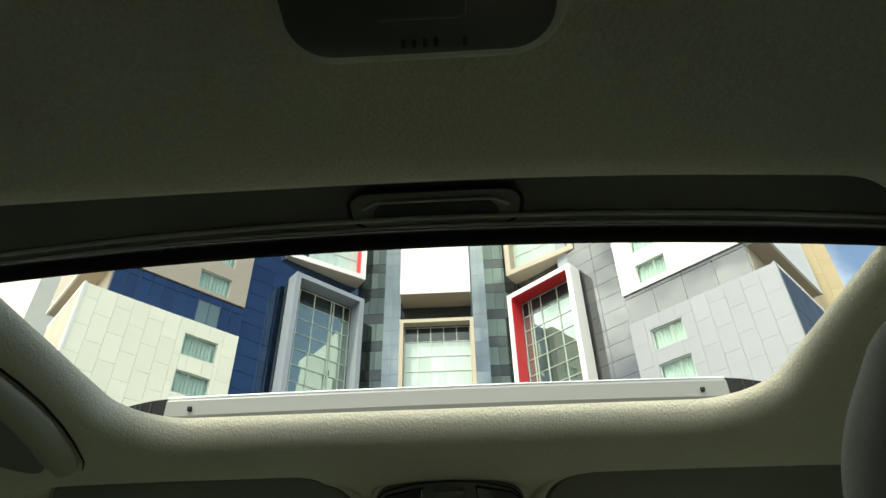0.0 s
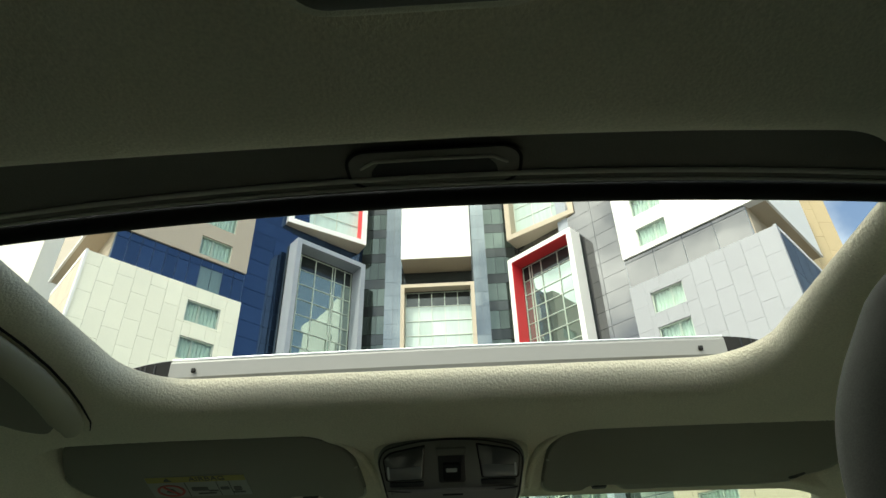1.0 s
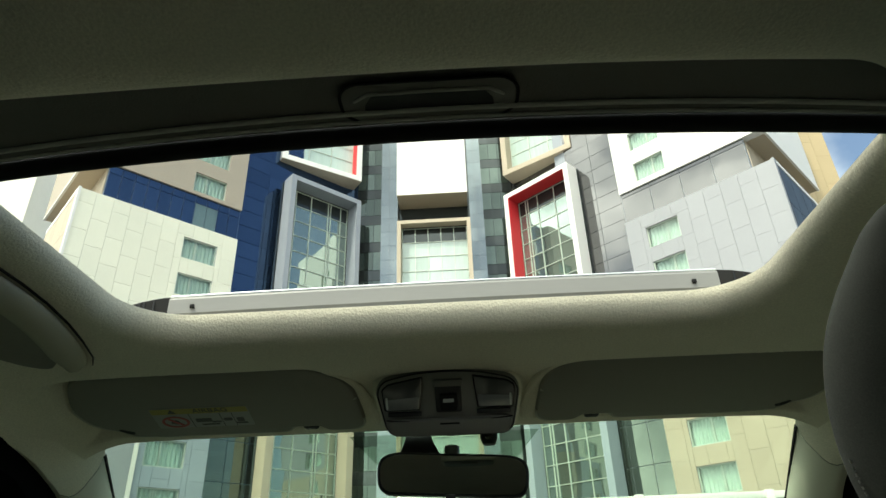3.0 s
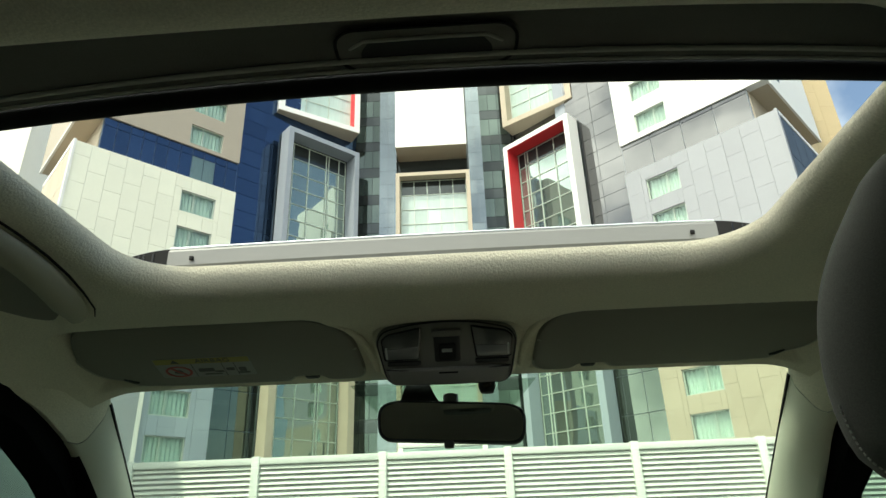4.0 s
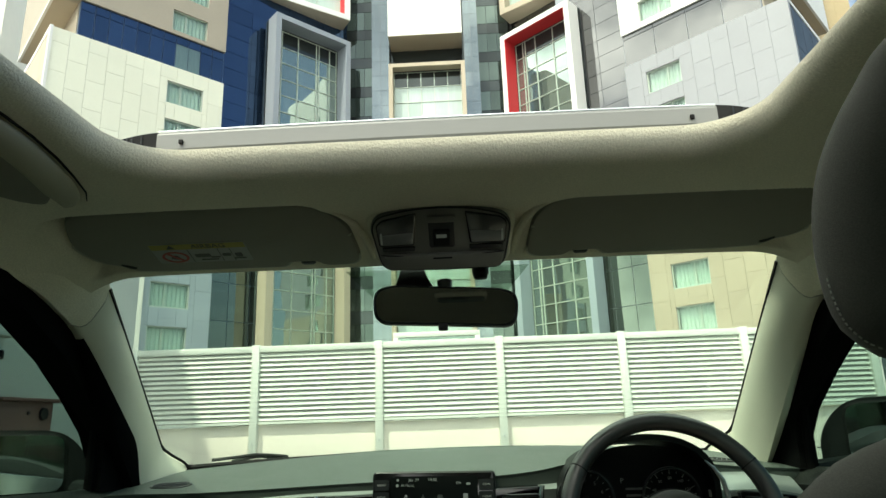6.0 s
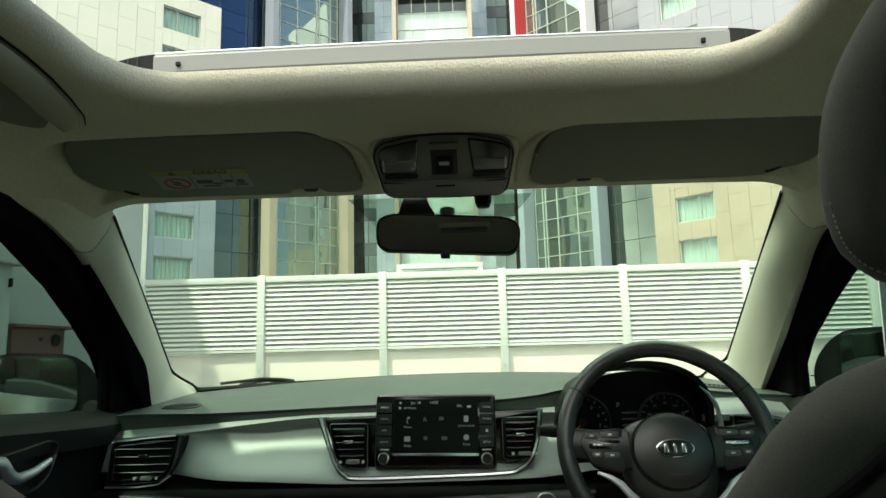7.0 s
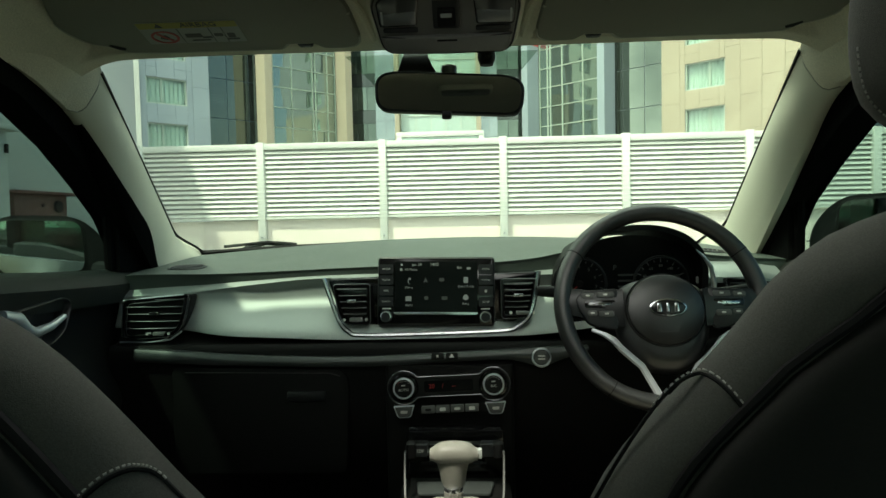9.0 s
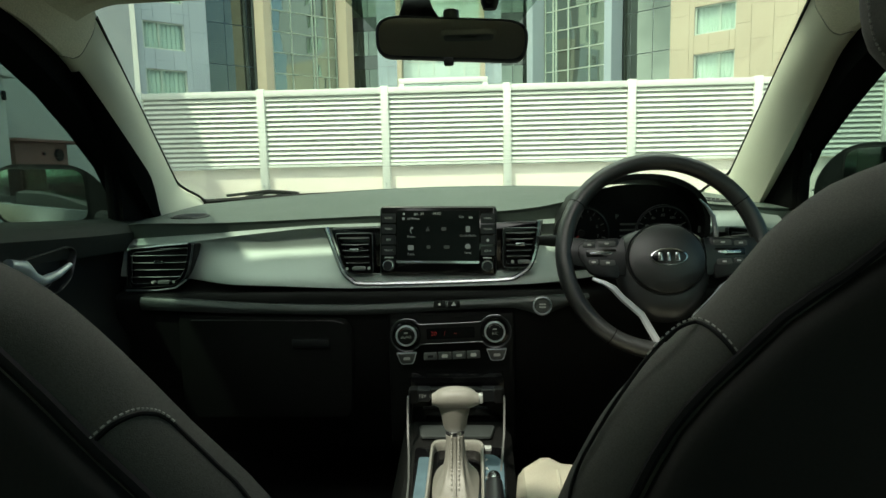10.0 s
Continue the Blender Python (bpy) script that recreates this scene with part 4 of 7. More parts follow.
for sgn in (-1, 1):
    edge = []
    for i in range(31):
        t = i / 30
        w = lerp(0.612, 0.742, t) - 0.060 * smooth(0.86, 1.0, t) ** 1.5
        y, z = lerp(WT[0], 1.745, t), lerp(WT[1], 0.967, t)
        edge.append(Vector((sx(sgn * w, y), y - 0.003, z - 0.004 - 0.014 * smooth(0.86, 1.0, t))))
    edge.append(Vector((sx(sgn * 0.660, 1.75), 1.749, 0.9465)))
    edge.append(Vector((sx(sgn * 0.620, 1.75), 1.752, 0.948)))
    tagged(part("windshield_seal", tube(edge, 0.0036, 6), RUBBER), "black windshield edge seal", "seal", kind="structure")

foot = [Vector((sx(s, 1.77), 1.765 - 0.02 * (s / 0.72) ** 2, 0.962 - 0.02 * (s / 0.72) ** 2)) for s in [-0.745 + 1.49 * i / 30 for i in range(31)]]
tagged(part("windshield_seal", tube(foot, 0.007, 6), RUBBER), "black seal along the foot of the windshield", "seal", kind="structure")
OUT_KNOTS_Y = [(-0.22, 0.90), (0, 1.03), (0.15, 1.13), (0.35, 1.215), (0.7, 1.375), (1.0, 1.50)]
OUT_KNOTS_Z = [(-0.22, 1.296), (0, 1.256), (0.15, 1.216), (0.35, 1.145), (0.7, 1.000), (1.0, 0.885)]


def pillar_ring(sgn, t, lift=0.0):
    """The trim's cross-section at t, from the roof to the dashboard."""
    iy, iz = lerp(1.095, 1.78, t), lerp(1.316, 0.948, t)
    inner = Vector((sx(sgn * (lerp(0.606, 0.752, t) - 0.060 * smooth(0.86, 1.0, t) ** 1.5), iy), iy, iz - 0.002))
    oy, oz = curve_at(OUT_KNOTS_Y, t), curve_at(OUT_KNOTS_Z, t)
    outer = Vector((sx(sgn * lerp(0.662, 0.700, t), oy), oy, oz))
    ring = []
    for k in range(11):
        s = k / 10
        p = inner.lerp(outer, s)
        bulge = (0.006 + 0.026 * smooth(0.0, 0.35, t)) * math.sin(math.pi * s) ** 0.8 + lift - 0.030 * smooth(0.0, 0.25, -t)
        ring.append(p + Vector((-sgn * 0.72, -0.55, 0.1)).normalized() * bulge)
    return ring, inner, outer


PILLAR_JOINT = [(0, 0.03), (2, 0.07), (5, 0.10), (7.5, 0.122), (9, 0.122), (10, 0.10)]


def pillar_point(sgn, t, k, lift=0.0):
    return pillar_ring(sgn, t, lift)[0][k]


def pillar(sgn, above):
    """The pillar's skin on one side of the joint where the roof cloth ends."""
    rings = []
    for i in range(25):
        ends = [(-0.25, curve_at(PILLAR_JOINT, k) - 0.004) if above else (curve_at(PILLAR_JOINT, k), 1.0) for k in range(11)]
        ring = [pillar_point(sgn, lerp(t0, t1, i / 24), k, 0.002 if above and i > 20 else 0.0) for k, (t0, t1) in enumerate(ends)]
        rings.append(ring + [ring[10] + Vector((sgn * 0.05, 0.03, 0.01)), ring[0] + Vector((sgn * 0.03, 0.02, 0.006))])
    return loft(rings)


for sgn in (-1, 1):
    tagged(part("pillar_trim", pillar(sgn, False), TRIM_LIGHT, sharp=60), "pale grey windshield pillar trim", "pillar", kind="structure")
    tagged(part("pillar_cloth", pillar(sgn, True), HEADLINER, sharp=60), "pale roof cloth running down to the pillar trim", "trim", kind="structure")
    tagged(part("pillar_seam", tube([pillar_point(sgn, curve_at(PILLAR_JOINT, k) - 0.003, k, -0.0004) for k in range(11)], 0.0009, 6), HOLLOW_SHADE_JOINT), "thin dark joint across the pillar trim", "seam", kind="structure")
    if sgn < 0:
        band = []
        for i in range(4, 25):
            t = i / 24
            ring, inner, outer = pillar_ring(sgn, t, 0.003)
            f = curve_at([(0.0, 9.9), (0.15, 9.7), (0.4, 8.6), (0.6, 7.7), (0.7, 7.4), (0.85, 8.5), (1.0, 9.7)], t)
            def along(s, ring=ring):
                k = min(int(s), 9)
                return ring[k].lerp(ring[k + 1], s - k)
            row = [along(lerp(f, 10, k / 5)) for k in range(6)] + [outer + Vector((sgn * 0.035, 0.004, 0.002))]
            back = Vector((sgn * 0.010, 0.008, 0))
            band.append(row + [p + back for p in reversed(row)])
        tagged(part("door_seal", loft(band), FRAME_BLACK, sharp=60), "black rubber door seal along the pillar", "seal", kind="structure")
    # roof rail trim between headliner and door, and the black door seal below it
    rail = []
    for i in range(33):
        t = i / 32
        y = lerp(-1.2, 1.06, t)
        z = roof_z(0.655, y) + 0.004
        prof = [(0.640, 0.012), (0.662, -0.006), (0.672, -0.020), (0.700, -0.020), (0.700, 0.02)]
        rail.append([Vector((sx(sgn * a, y), y, z + b)) for a, b in prof])
    tagged(part("roof_rail_trim", loft(rail), HEADLINER), "pale cloth trim along the roof side", "trim", kind="structure")
    frame_pts = [(0.700, 0.20, 1.295), (0.700, 0.60, 1.305), (0.700, 0.85, 1.295), (0.705, 1.00, 1.268), (0.715, 1.14, 1.206), (0.725, 1.25, 1.142), (0.735, 1.35, 1.075), (0.740, 1.42, 0.990), (0.740, 1.47, 0.925)]
    ring = []
    for i, (a, y, z) in enumerate(frame_pts):
        ring.append([Vector((sx(sgn * (a + p), y), y + q * 0.3, z + q)) for p, q in ((-0.035, 0.030), (-0.025, -0.028), (0.03, -0.034), (0.05, 0.03))])
    tagged(part("door_frame", loft(ring), FRAME_BLACK), "black upper door frame with rubber seal", "door frame", kind="structure")

# doors: panel, belt, mirror corner, window


def door(sgn, no):
    d = thing("door_%d" % no, "dark front door panel with a silver handle", "door", kind="structure", at=(sgn * 0.74, 0.9, 0.6))
    def skin(u, v, dx=0.0):
        y = lerp(0.22, 1.62, u)
        z = lerp(0.25, 0.915 + 0.0 * y, v)
        x = 0.735 - 0.045 * math.exp(-((z - 0.66) / 0.07) ** 2) - 0.02 * smooth(0.86, 0.91, z) + dx
        return Vector((sx(sgn * x, y), y, z))
    under(part("panel", solid(lambda u, v: skin(u, v), lambda u, v: skin(u, v, 0.06), 24, 28), BLACK), d)
    belt = []
    for i in range(25):
        y = lerp(0.22, 1.50, i / 24)
        z = lerp(0.962, 0.915, smooth(0.5, 1.5, y))
        belt.append([Vector((sx(sgn * (0.712 + a), y), y, z + b)) for a, b in ((0.0, -0.06), (-0.012, -0.02), (0.0, 0.0), (0.03, 0.012), (0.06, 0.0), (0.06, -0.06))])
    under(part("belt_ledge", loft(belt), DASH, None, "soft dark ledge under the window"), d)
    # quarter cover in front of the window
    tri = [(1.352, 0.925), (1.350, 1.066), (1.40, 1.02), (1.50, 0.912)]
    q = bmesh.new()
    loft([[Vector((sx(sgn * x, y), y, z)) for y, z in tri] for x in (0.715, 0.75)], bm=q)
    under(part("corner_cover", q, FRAME_BLACK), d)
    under(part("window_post", tube([(sx(sgn * 0.735, 1.34), 1.350, 0.925), (sx(sgn * 0.735, 1.34), 1.346, 1.062)], 0.010, 8), FRAME_BLACK), d)
    # handle in its cup
    bowl = rounded([(0.925, 0.850), (0.955, 0.886), (1.120, 0.897), (1.142, 0.884), (1.118, 0.836), (1.080, 0.818), (0.98, 0.818)], 0.016)
    b = bmesh.new()
    loft([[Vector((sx(sgn * x, y), y, z)) for y, z in [(1.06 + (p[0] - 1.06) * k, 0.862 + (p[1] - 0.862) * k) for p in bowl]] for x, k in ((0.730, 1.05), (0.6995, 1.0), (0.6985, 0.97), (0.702, 0.93), (0.725, 0.88))], bm=b)
    under(part("handle_cup", b, SATIN), d)
    hpth = [(sx(sgn * 0.700, y), y, z) for y, z in ((0.950, 0.886), (0.985, 0.876), (1.005, 0.855), (1.030, 0.846), (1.075, 0.850), (1.115, 0.862))]
    under(part("door_handle", tube(hpth, [0.010, 0.013, 0.012, 0.009, 0.0075, 0.005], 10), SILVER_PAINT, None, "silver inner door handle"), d)
    # armrest and pull
    arm = [[Vector((sx(sgn * (0.735 - a), y), y, 0.70 + b)) for a, b in ((0, -0.05), (0.06, -0.03), (0.07, 0.0), (0.06, 0.015), (0, 0.02))] for y in (0.25, 0.5, 0.8, 1.0, 1.1)]
    under(part("armrest", loft(arm), DASH), d)
    g = bmesh.new()
    outline = [(0.22, 0.95), (0.22, 1.30), (0.85, 1.295), (1.00, 1.262), (1.14, 1.200), (1.25, 1.135), (1.345, 1.065), (1.345, 0.93)]
    loft([[Vector((sx(sgn * x, y), y, z)) for y, z in outline] for x in (0.745, 0.749)], bm=g)
    gl = under(part("side_window", g, SIDE_GLASS, None, "tinted side window"), d)
    under(part("outer_skin", box(min(sgn * 0.800, sgn * 0.812) - 0.01, max(sgn * 0.800, sgn * 0.812) - 0.01, -1.45, 1.62, 0.25, 0.925, r=0.004), CAR_PAINT, None, "dark grey painted outer door skin"), d)


door(-1, 1)
door(1, 2)

# plain shell behind and below
for sgn in (-1, 1):
    tagged(part("rear_side_wall", box(min(sgn * 0.70, sgn * 0.76), max(sgn * 0.70, sgn * 0.76), -1.5, 0.22, 0.2, 0.95, r=0.01), BLACK), "dark rear door trim", "wall", kind="structure")
    tagged(part("rear_pillar", box(min(sgn * 0.66, sgn * 0.74), max(sgn * 0.66, sgn * 0.74), 0.10, 0.24, 0.9, 1.32, r=0.02), TRIM_LIGHT), "pale centre pillar trim", "pillar", kind="structure")
    tagged(part("door_pillar_cover", box(min(sgn * 0.750, sgn * 0.758), max(sgn * 0.750, sgn * 0.758), 0.06, 0.25, 0.93, 1.29, r=0.003), FRAME_BLACK), "black outer cover between the side windows", "pillar", kind="structure")
    tagged(part("rear_quarter", box(min(sgn * 0.64, sgn * 0.74), max(sgn * 0.64, sgn * 0.74), -1.5, -0.75, 0.9, 1.34, r=0.02), TRIM_LIGHT), "pale rear quarter trim", "pillar", kind="structure")
    tagged(part("rear_side_window", box(min(sgn * 0.742, sgn * 0.747), max(sgn * 0.742, sgn * 0.747), -0.76, 0.11, 0.93, 1.30), REAR_GLASS), "lightly tinted rear side window", "window", kind="structure")
tagged(part("tailgate_trim", box(-0.72, 0.72, -1.56, -1.48, 0.2, 0.98, r=0.02), BLACK), "dark tailgate trim", "wall", kind="structure")
tagged(part("rear_bench", box(-0.66, 0.66, -1.0, -0.80, 0.35, 0.98, r=0.05), FABRIC), "dark fabric rear bench back", "seat", kind="structure")
tagged(part("floor", box(-0.74, 0.74, -1.5, 1.75, 0.18, 0.22, r=0.005), CARPET), "dark carpet floor of the cabin", "floor", kind="structure")
tagged(part("bulkhead", box(-0.74, 0.70, 1.72, 1.80, 0.2, 0.90, r=0.01), CARPET), "dark bulkhead behind the dashboard", "wall", kind="structure")
# bonnet, seen only as what the glass reflects
tagged(part("bonnet", solid(lambda u, v: Vector((lerp(-0.80, 0.74, u), lerp(1.82, 2.75, v), 0.925 - 0.16 * v * v - 0.05 * (2 * u - 1) ** 2)),
                            lambda u, v: Vector((lerp(-0.80, 0.74, u), lerp(1.82, 2.75, v), 0.60)), 16, 12), CAR_PAINT), "dark grey painted bonnet of the car", "bonnet", kind="structure")

body = thing("car_outer_body", "dark grey painted outer body of the car", "car body", kind="structure", at=(0, 0.6, 0))
for sgn in (-1, 1):
    fen = [[Vector((sgn * x - 0.03, y, z)) for x, z in ((0.70, 0.30), (0.80, 0.34), (0.81, 0.70), (0.79, top), (0.70, top - 0.01))] for y, top in ((1.60, 0.915), (1.82, 0.890), (2.2, 0.86), (2.55, 0.79), (2.75, 0.70))]
    under(part("front_fender", loft(fen), CAR_PAINT), body)
    for y in (2.08, -0.62):
        wmx_ = Matrix.Translation((sgn * 0.745 - 0.02, y, 0.31)) @ Matrix.Rotation(radians(90 * sgn), 4, "Y")
        under(part("wheel", lathe([(0.0, 0.060), (0.05, 0.070), (0.19, 0.080), (0.205, 0.090), (0.205, -0.06), (0.0, -0.06)], wmx_, 32), ALU, None, "silver wheel rim"), body)
        under(part("tyre", lathe([(0.200, 0.085), (0.230, 0.100), (0.290, 0.098), (0.310, 0.075), (0.310, -0.075), (0.290, -0.095), (0.200, -0.09)], wmx_, 32), RUBBER), body)
    under(part("rear_fender", box(sgn * 0.79 - 0.02, sgn * 0.79 + 0.02, -1.62, -1.40, 0.30, 0.95, r=0.01), CAR_PAINT), body)
under(part("front_bumper", box(-0.80, 0.74, 2.70, 2.86, 0.22, 0.72, r=0.06), CAR_PAINT), body)
under(part("rear_bumper", box(-0.80, 0.80, -1.74, -1.60, 0.25, 0.62, r=0.05), CAR_PAINT), body)
under(part("tailgate", box(-0.78, 0.78, -1.64, -1.58, 0.55, 0.98, r=0.02), CAR_PAINT), body)
rw = bmesh.new()
loft([[Vector((x, y + d, z)) for x, y, z in ((-0.66, -1.60, 0.98), (0.66, -1.60, 0.98), (0.60, -1.28, 1.29), (-0.60, -1.28, 1.29))] for d in (0.0, 0.005)], bm=rw)
under(part("rear_window", rw, SIDE_GLASS, None, "tinted rear window"), body)

# ---- overhead things ----


V_AXIS_Y = Vector((0, 0.9585, -0.285)).normalized()      # down the visor, towards the glass
V_N = Vector((0, -0.285, -0.9585)).normalized()          # out of its lower face


def visor(sgn, label):
    v = thing("sun_visor", label, "sun visor", "sun visors", at=(sgn * 0.37, 0.97, 1.345))
    o = Vector((0, 0.897, 1.352))
    # outline in (across from the middle, down the visor)
    out = rounded([(0.150, -0.026), (0.567, -0.026), (0.590, 0.012), (0.604, 0.060), (0.598, 0.092), (0.582, 0.116), (0.546, 0.130), (0.534, 0.146), (0.480, 0.151), (0.272, 0.152), (0.258, 0.136), (0.210, 0.136), (0.196, 0.152), (0.139, 0.152)],
                  [0.10, 0.03, 0.03, 0.02, 0.02, 0.02, 0.008, 0.008, 0.006, 0.008, 0.008, 0.008, 0.008, 0.03], 12)
    m = Matrix.Identity(4)
    m.col[0][:3] = (sgn, 0, 0)
    m.col[1][:3] = V_AXIS_Y
    m.col[2][:3] = V_N
    m.translation = o - V_N * 0.022
    bm = slab(out, m, 0.022, 0.007)
    under(part("panel", bm, VISOR), v)
    # the headliner's raised edge round the visor's seat
    seat = []
    for a, b in ((0.120, 0.140), (0.121, 0.115), (0.126, 0.070), (0.136, 0.034), (0.150, 0.012), (0.166, -0.004)):
        seat.append(m @ Vector((a, b, 0.017)))
    tagged(part("visor_seat_trim", tube(seat, [0.004, 0.006, 0.006, 0.006, 0.005, 0.002], 8), HEADLINER), "pale cloth edge round the sun visor", "trim", kind="structure")
    # clip in the notch and the pivot at the pillar end
    p = m @ Vector((0.234, 0.145, 0.012))
    under(part("clip", box(p.x - 0.012, p.x + 0.012, p.y - 0.010, p.y + 0.010, p.z - 0.008, p.z + 0.010, r=0.004), BLACK), v)
    slot = rounded([(0.526, 0.131), (0.534, 0.127), (0.548, 0.119), (0.551, 0.123), (0.540, 0.134), (0.530, 0.137)], 0.002)
    under(part("pivot_slot", slab(slot if sgn > 0 else slot[::-1], m, 0.0226), BLACK, None, "black slot of the pivot"), v)
    # welded edge of the vinyl along the lower side, paled as catching light
    hem = [m @ Vector((p[0], p[1], 0.0195)) for p in out if p[1] > 0.058]
    under(part("hem", tube(hem, 0.0019, 6), VISOR_HEM_LIT, None, "welded edge coloured pale for the light it catches"), v)
    return v


vl = visor(-1, "grey sun visor with an airbag warning label")
visor(1, "grey sun visor folded up over the driver")
# warning label: outline runs mirrored on this side
lm = Matrix.Identity(4)
lm.col[0][:3] = (1, 0, 0)
lm.col[1][:3] = -V_AXIS_Y
lm.col[2][:3] = V_N
lm.translation = Vector((-0.400, 0.985, 1.3258)) + V_N * 0.0003
under(part("warning_label", slab(rrect(0.158, 0.058, 0.003), lm, 0.0006), LABEL_WHITE, None, "white and yellow airbag warning label"), vl)


def on_label(nm, pts, material, h=0.0011):
    return under(part(nm, slab(pts, lm, h), material), vl)


on_label("yellow_band", [(x, y + 0.0205) for x, y in rrect(0.156, 0.015, 0.001)], LABEL_YELLOW, 0.0009)
on_label("triangle", [(-0.052, 0.0155), (-0.038, 0.0155), (-0.045, 0.0265)], LABEL_DARK, 0.0012)
w = words("AIRBAG", 0.0165, lm @ pose(0.018, 0.0207, 0.001), LABEL_DARK, None)
under(w, vl)
ringb = bmesh.new()
loft([[lm @ Vector((-0.047 + r * 1.35 * math.cos(2 * math.pi * k / 28), -0.0105 + r * math.sin(2 * math.pi * k / 28), h)) for k in range(28)] for r, h in ((0.0165, 0.0006), (0.0165, 0.0014), (0.0135, 0.0014), (0.0135, 0.0006))], bm=ringb, caps=False)
under(part("ban_ring", ringb, LABEL_RED), vl)
on_label("ban_bar", [(-0.058, -0.002), (-0.055, 0.001), (-0.036, -0.019), (-0.039, -0.022)], LABEL_RED, 0.0013)
on_label("pictogram", rounded([(-0.056, -0.014), (-0.052, -0.006), (-0.044, -0.005), (-0.040, -0.012), (-0.045, -0.018)], 0.002), LABEL_DARK)
for k, (px, py, ww, hh) in enumerate(((0.000, -0.008, 0.026, 0.010), (0.020, -0.014, 0.016, 0.004), (0.040, -0.008, 0.014, 0.008), (0.060, -0.010, 0.012, 0.012), (0.060, -0.020, 0.020, 0.004), (0.008, -0.021, 0.03, 0.003))):
    on_label("pictogram", [(x + px, y + py) for x, y in rrect(ww, hh, 0.002)], LABEL_DARK)
for px in (-0.020, 0.030, 0.050):
    on_label("rule", [(x + px, y - 0.008) for x, y in rrect(0.0008, 0.040, 0.0003)], LABEL_DARK)

# overhead console
# lighter grey for the reflection in the lower part of the lenses
LENS_REFLECTION = mat("lamp_lens_reflection", (0.15, 0.155, 0.15), 0.12, grain=0.15, scale=60, coat=0.5)
oc = thing("overhead_console", "grey overhead console with two map lamps and a sunroof switch", "console", at=(0, 0.93, 1.31))
C_DOWN = Vector((0, 0.72, -0.694)).normalized()
C_N = Vector((0, -0.694, -0.72)).normalized()
cm = Matrix.Identity(4)
cm.col[0][:3] = (1, 0, 0)
cm.col[1][:3] = -C_DOWN
cm.col[2][:3] = C_N
cm.translation = Vector((0.002, 0.930, 1.315))


def cpl(pts, depth, edge, lift=0.0, crown=0.0):
    return slab(pts, cm @ Matrix.Translation((0, 0, lift)), depth, edge, crown=crown)


hous = rounded([(-0.111, 0.024), (-0.100, 0.043), (-0.052, 0.0545), (0.0, 0.0575), (0.052, 0.0535), (0.098, 0.041), (0.109, 0.022), (0.099, -0.046), (0.088, -0.057), (0.0, -0.058), (-0.090, -0.055), (-0.100, -0.044)], [0.012, 0.012, 0.02, 0.02, 0.02, 0.012, 0.012, 0.01, 0.01, 0.0, 0.01, 0.01])
under(part("housing", cpl([(x * 1.07, y * 1.09) for x, y in hous], 0.038, 0.014, -0.046), HEADLINER), oc)
under(part("body", cpl(hous, 0.012, 0.005, -0.012), CONSOLE), oc)
under(part("body_edge", frame_edge([(x * 0.975, y * 0.965) for x, y in hous], cm, 0.0012, 0.0005), RUBBER), oc)
for sgn in (-1, 1):
    lens = rounded([(sgn * 0.101, 0.028), (sgn * 0.091, 0.0375), (sgn * 0.037, 0.0480), (sgn * 0.0435, -0.0080), (sgn * 0.0985, -0.0090)], [0.004, 0.006, 0.003, 0.004, 0.005])
    if sgn > 0:
        lens = list(reversed(lens))
    under(part("lamp_rim", cpl(lens, 0.0030, 0.001, -0.001), PIANO), oc)
    under(part("map_lamp", cpl([(sgn * 0.070 + (x - sgn * 0.070) * 0.955, 0.018 + (y - 0.018) * 0.95) for x, y in lens], 0.003, 0.0015, 0.0003), SMOKED_LENS, None, "smoked map lamp lens"), oc)
    # reflection drawn on the lens: a lighter band and a bright streak
    strip = rounded([(sgn * 0.097, 0.012), (sgn * 0.044, 0.0155), (sgn * 0.0455, -0.0055), (sgn * 0.0955, -0.0065)], 0.003)
    under(part("lens_lower", cpl(strip if sgn < 0 else strip[::-1], 0.0036, 0.0008), LENS_REFLECTION), oc)
    under(part("lens_edge", cpl([(x + sgn * 0.0935, y + 0.006) for x, y in rrect(0.003, 0.020, 0.001)], 0.0040, 0.0), CLEAR_LENS), oc)
    under(part("lamp_switch", cpl([(x + sgn * 0.068, y - 0.0145) for x, y in rrect(0.052, 0.007, 0.0025)], 0.003, 0.001), SATIN), oc)
under(part("switch_recess", cpl([(x, y + 0.012) for x, y in rrect(0.040, 0.052, 0.004)], 0.003, 0.001, -0.001), SATIN), oc)
under(part("sunroof_switch", cpl([(x, y + 0.005) for x, y in rrect(0.027, 0.028, 0.004)], 0.008, 0.003), RUBBER, None, "black sunroof rocker switch"), oc)
under(part("switch_mark", cpl([(x, y + 0.010) for x, y in rrect(0.016, 0.006, 0.001)], 0.0087, 0.0), CLEAR_LENS), oc)
under(part("microphone", cpl([(x, y + 0.037) for x, y in rrect(0.045, 0.011, 0.003)], 0.005, 0.002), CONSOLE), oc)
gl_out = rounded([(-0.094, -0.024), (0.096, -0.024), (0.090, -0.050), (-0.088, -0.050)], 0.006)
under(part("glasses_box", cpl(gl_out, 0.008, 0.004), CONSOLE, None, "flap of the glasses box"), oc)
under(part("flap_line", tube([cm @ Vector((x, -0.0215 - 0.006 * (1 - (x / 0.096) ** 2), 0.0065)) for x in [-0.096 + 0.012 * k for k in range(17)]], 0.0010, 6), RUBBER), oc)
under(part("flap_groove", cpl([(x, y - 0.0295) for x, y in rrect(0.030, 0.003, 0.001)], 0.0083, 0.0), RUBBER), oc)

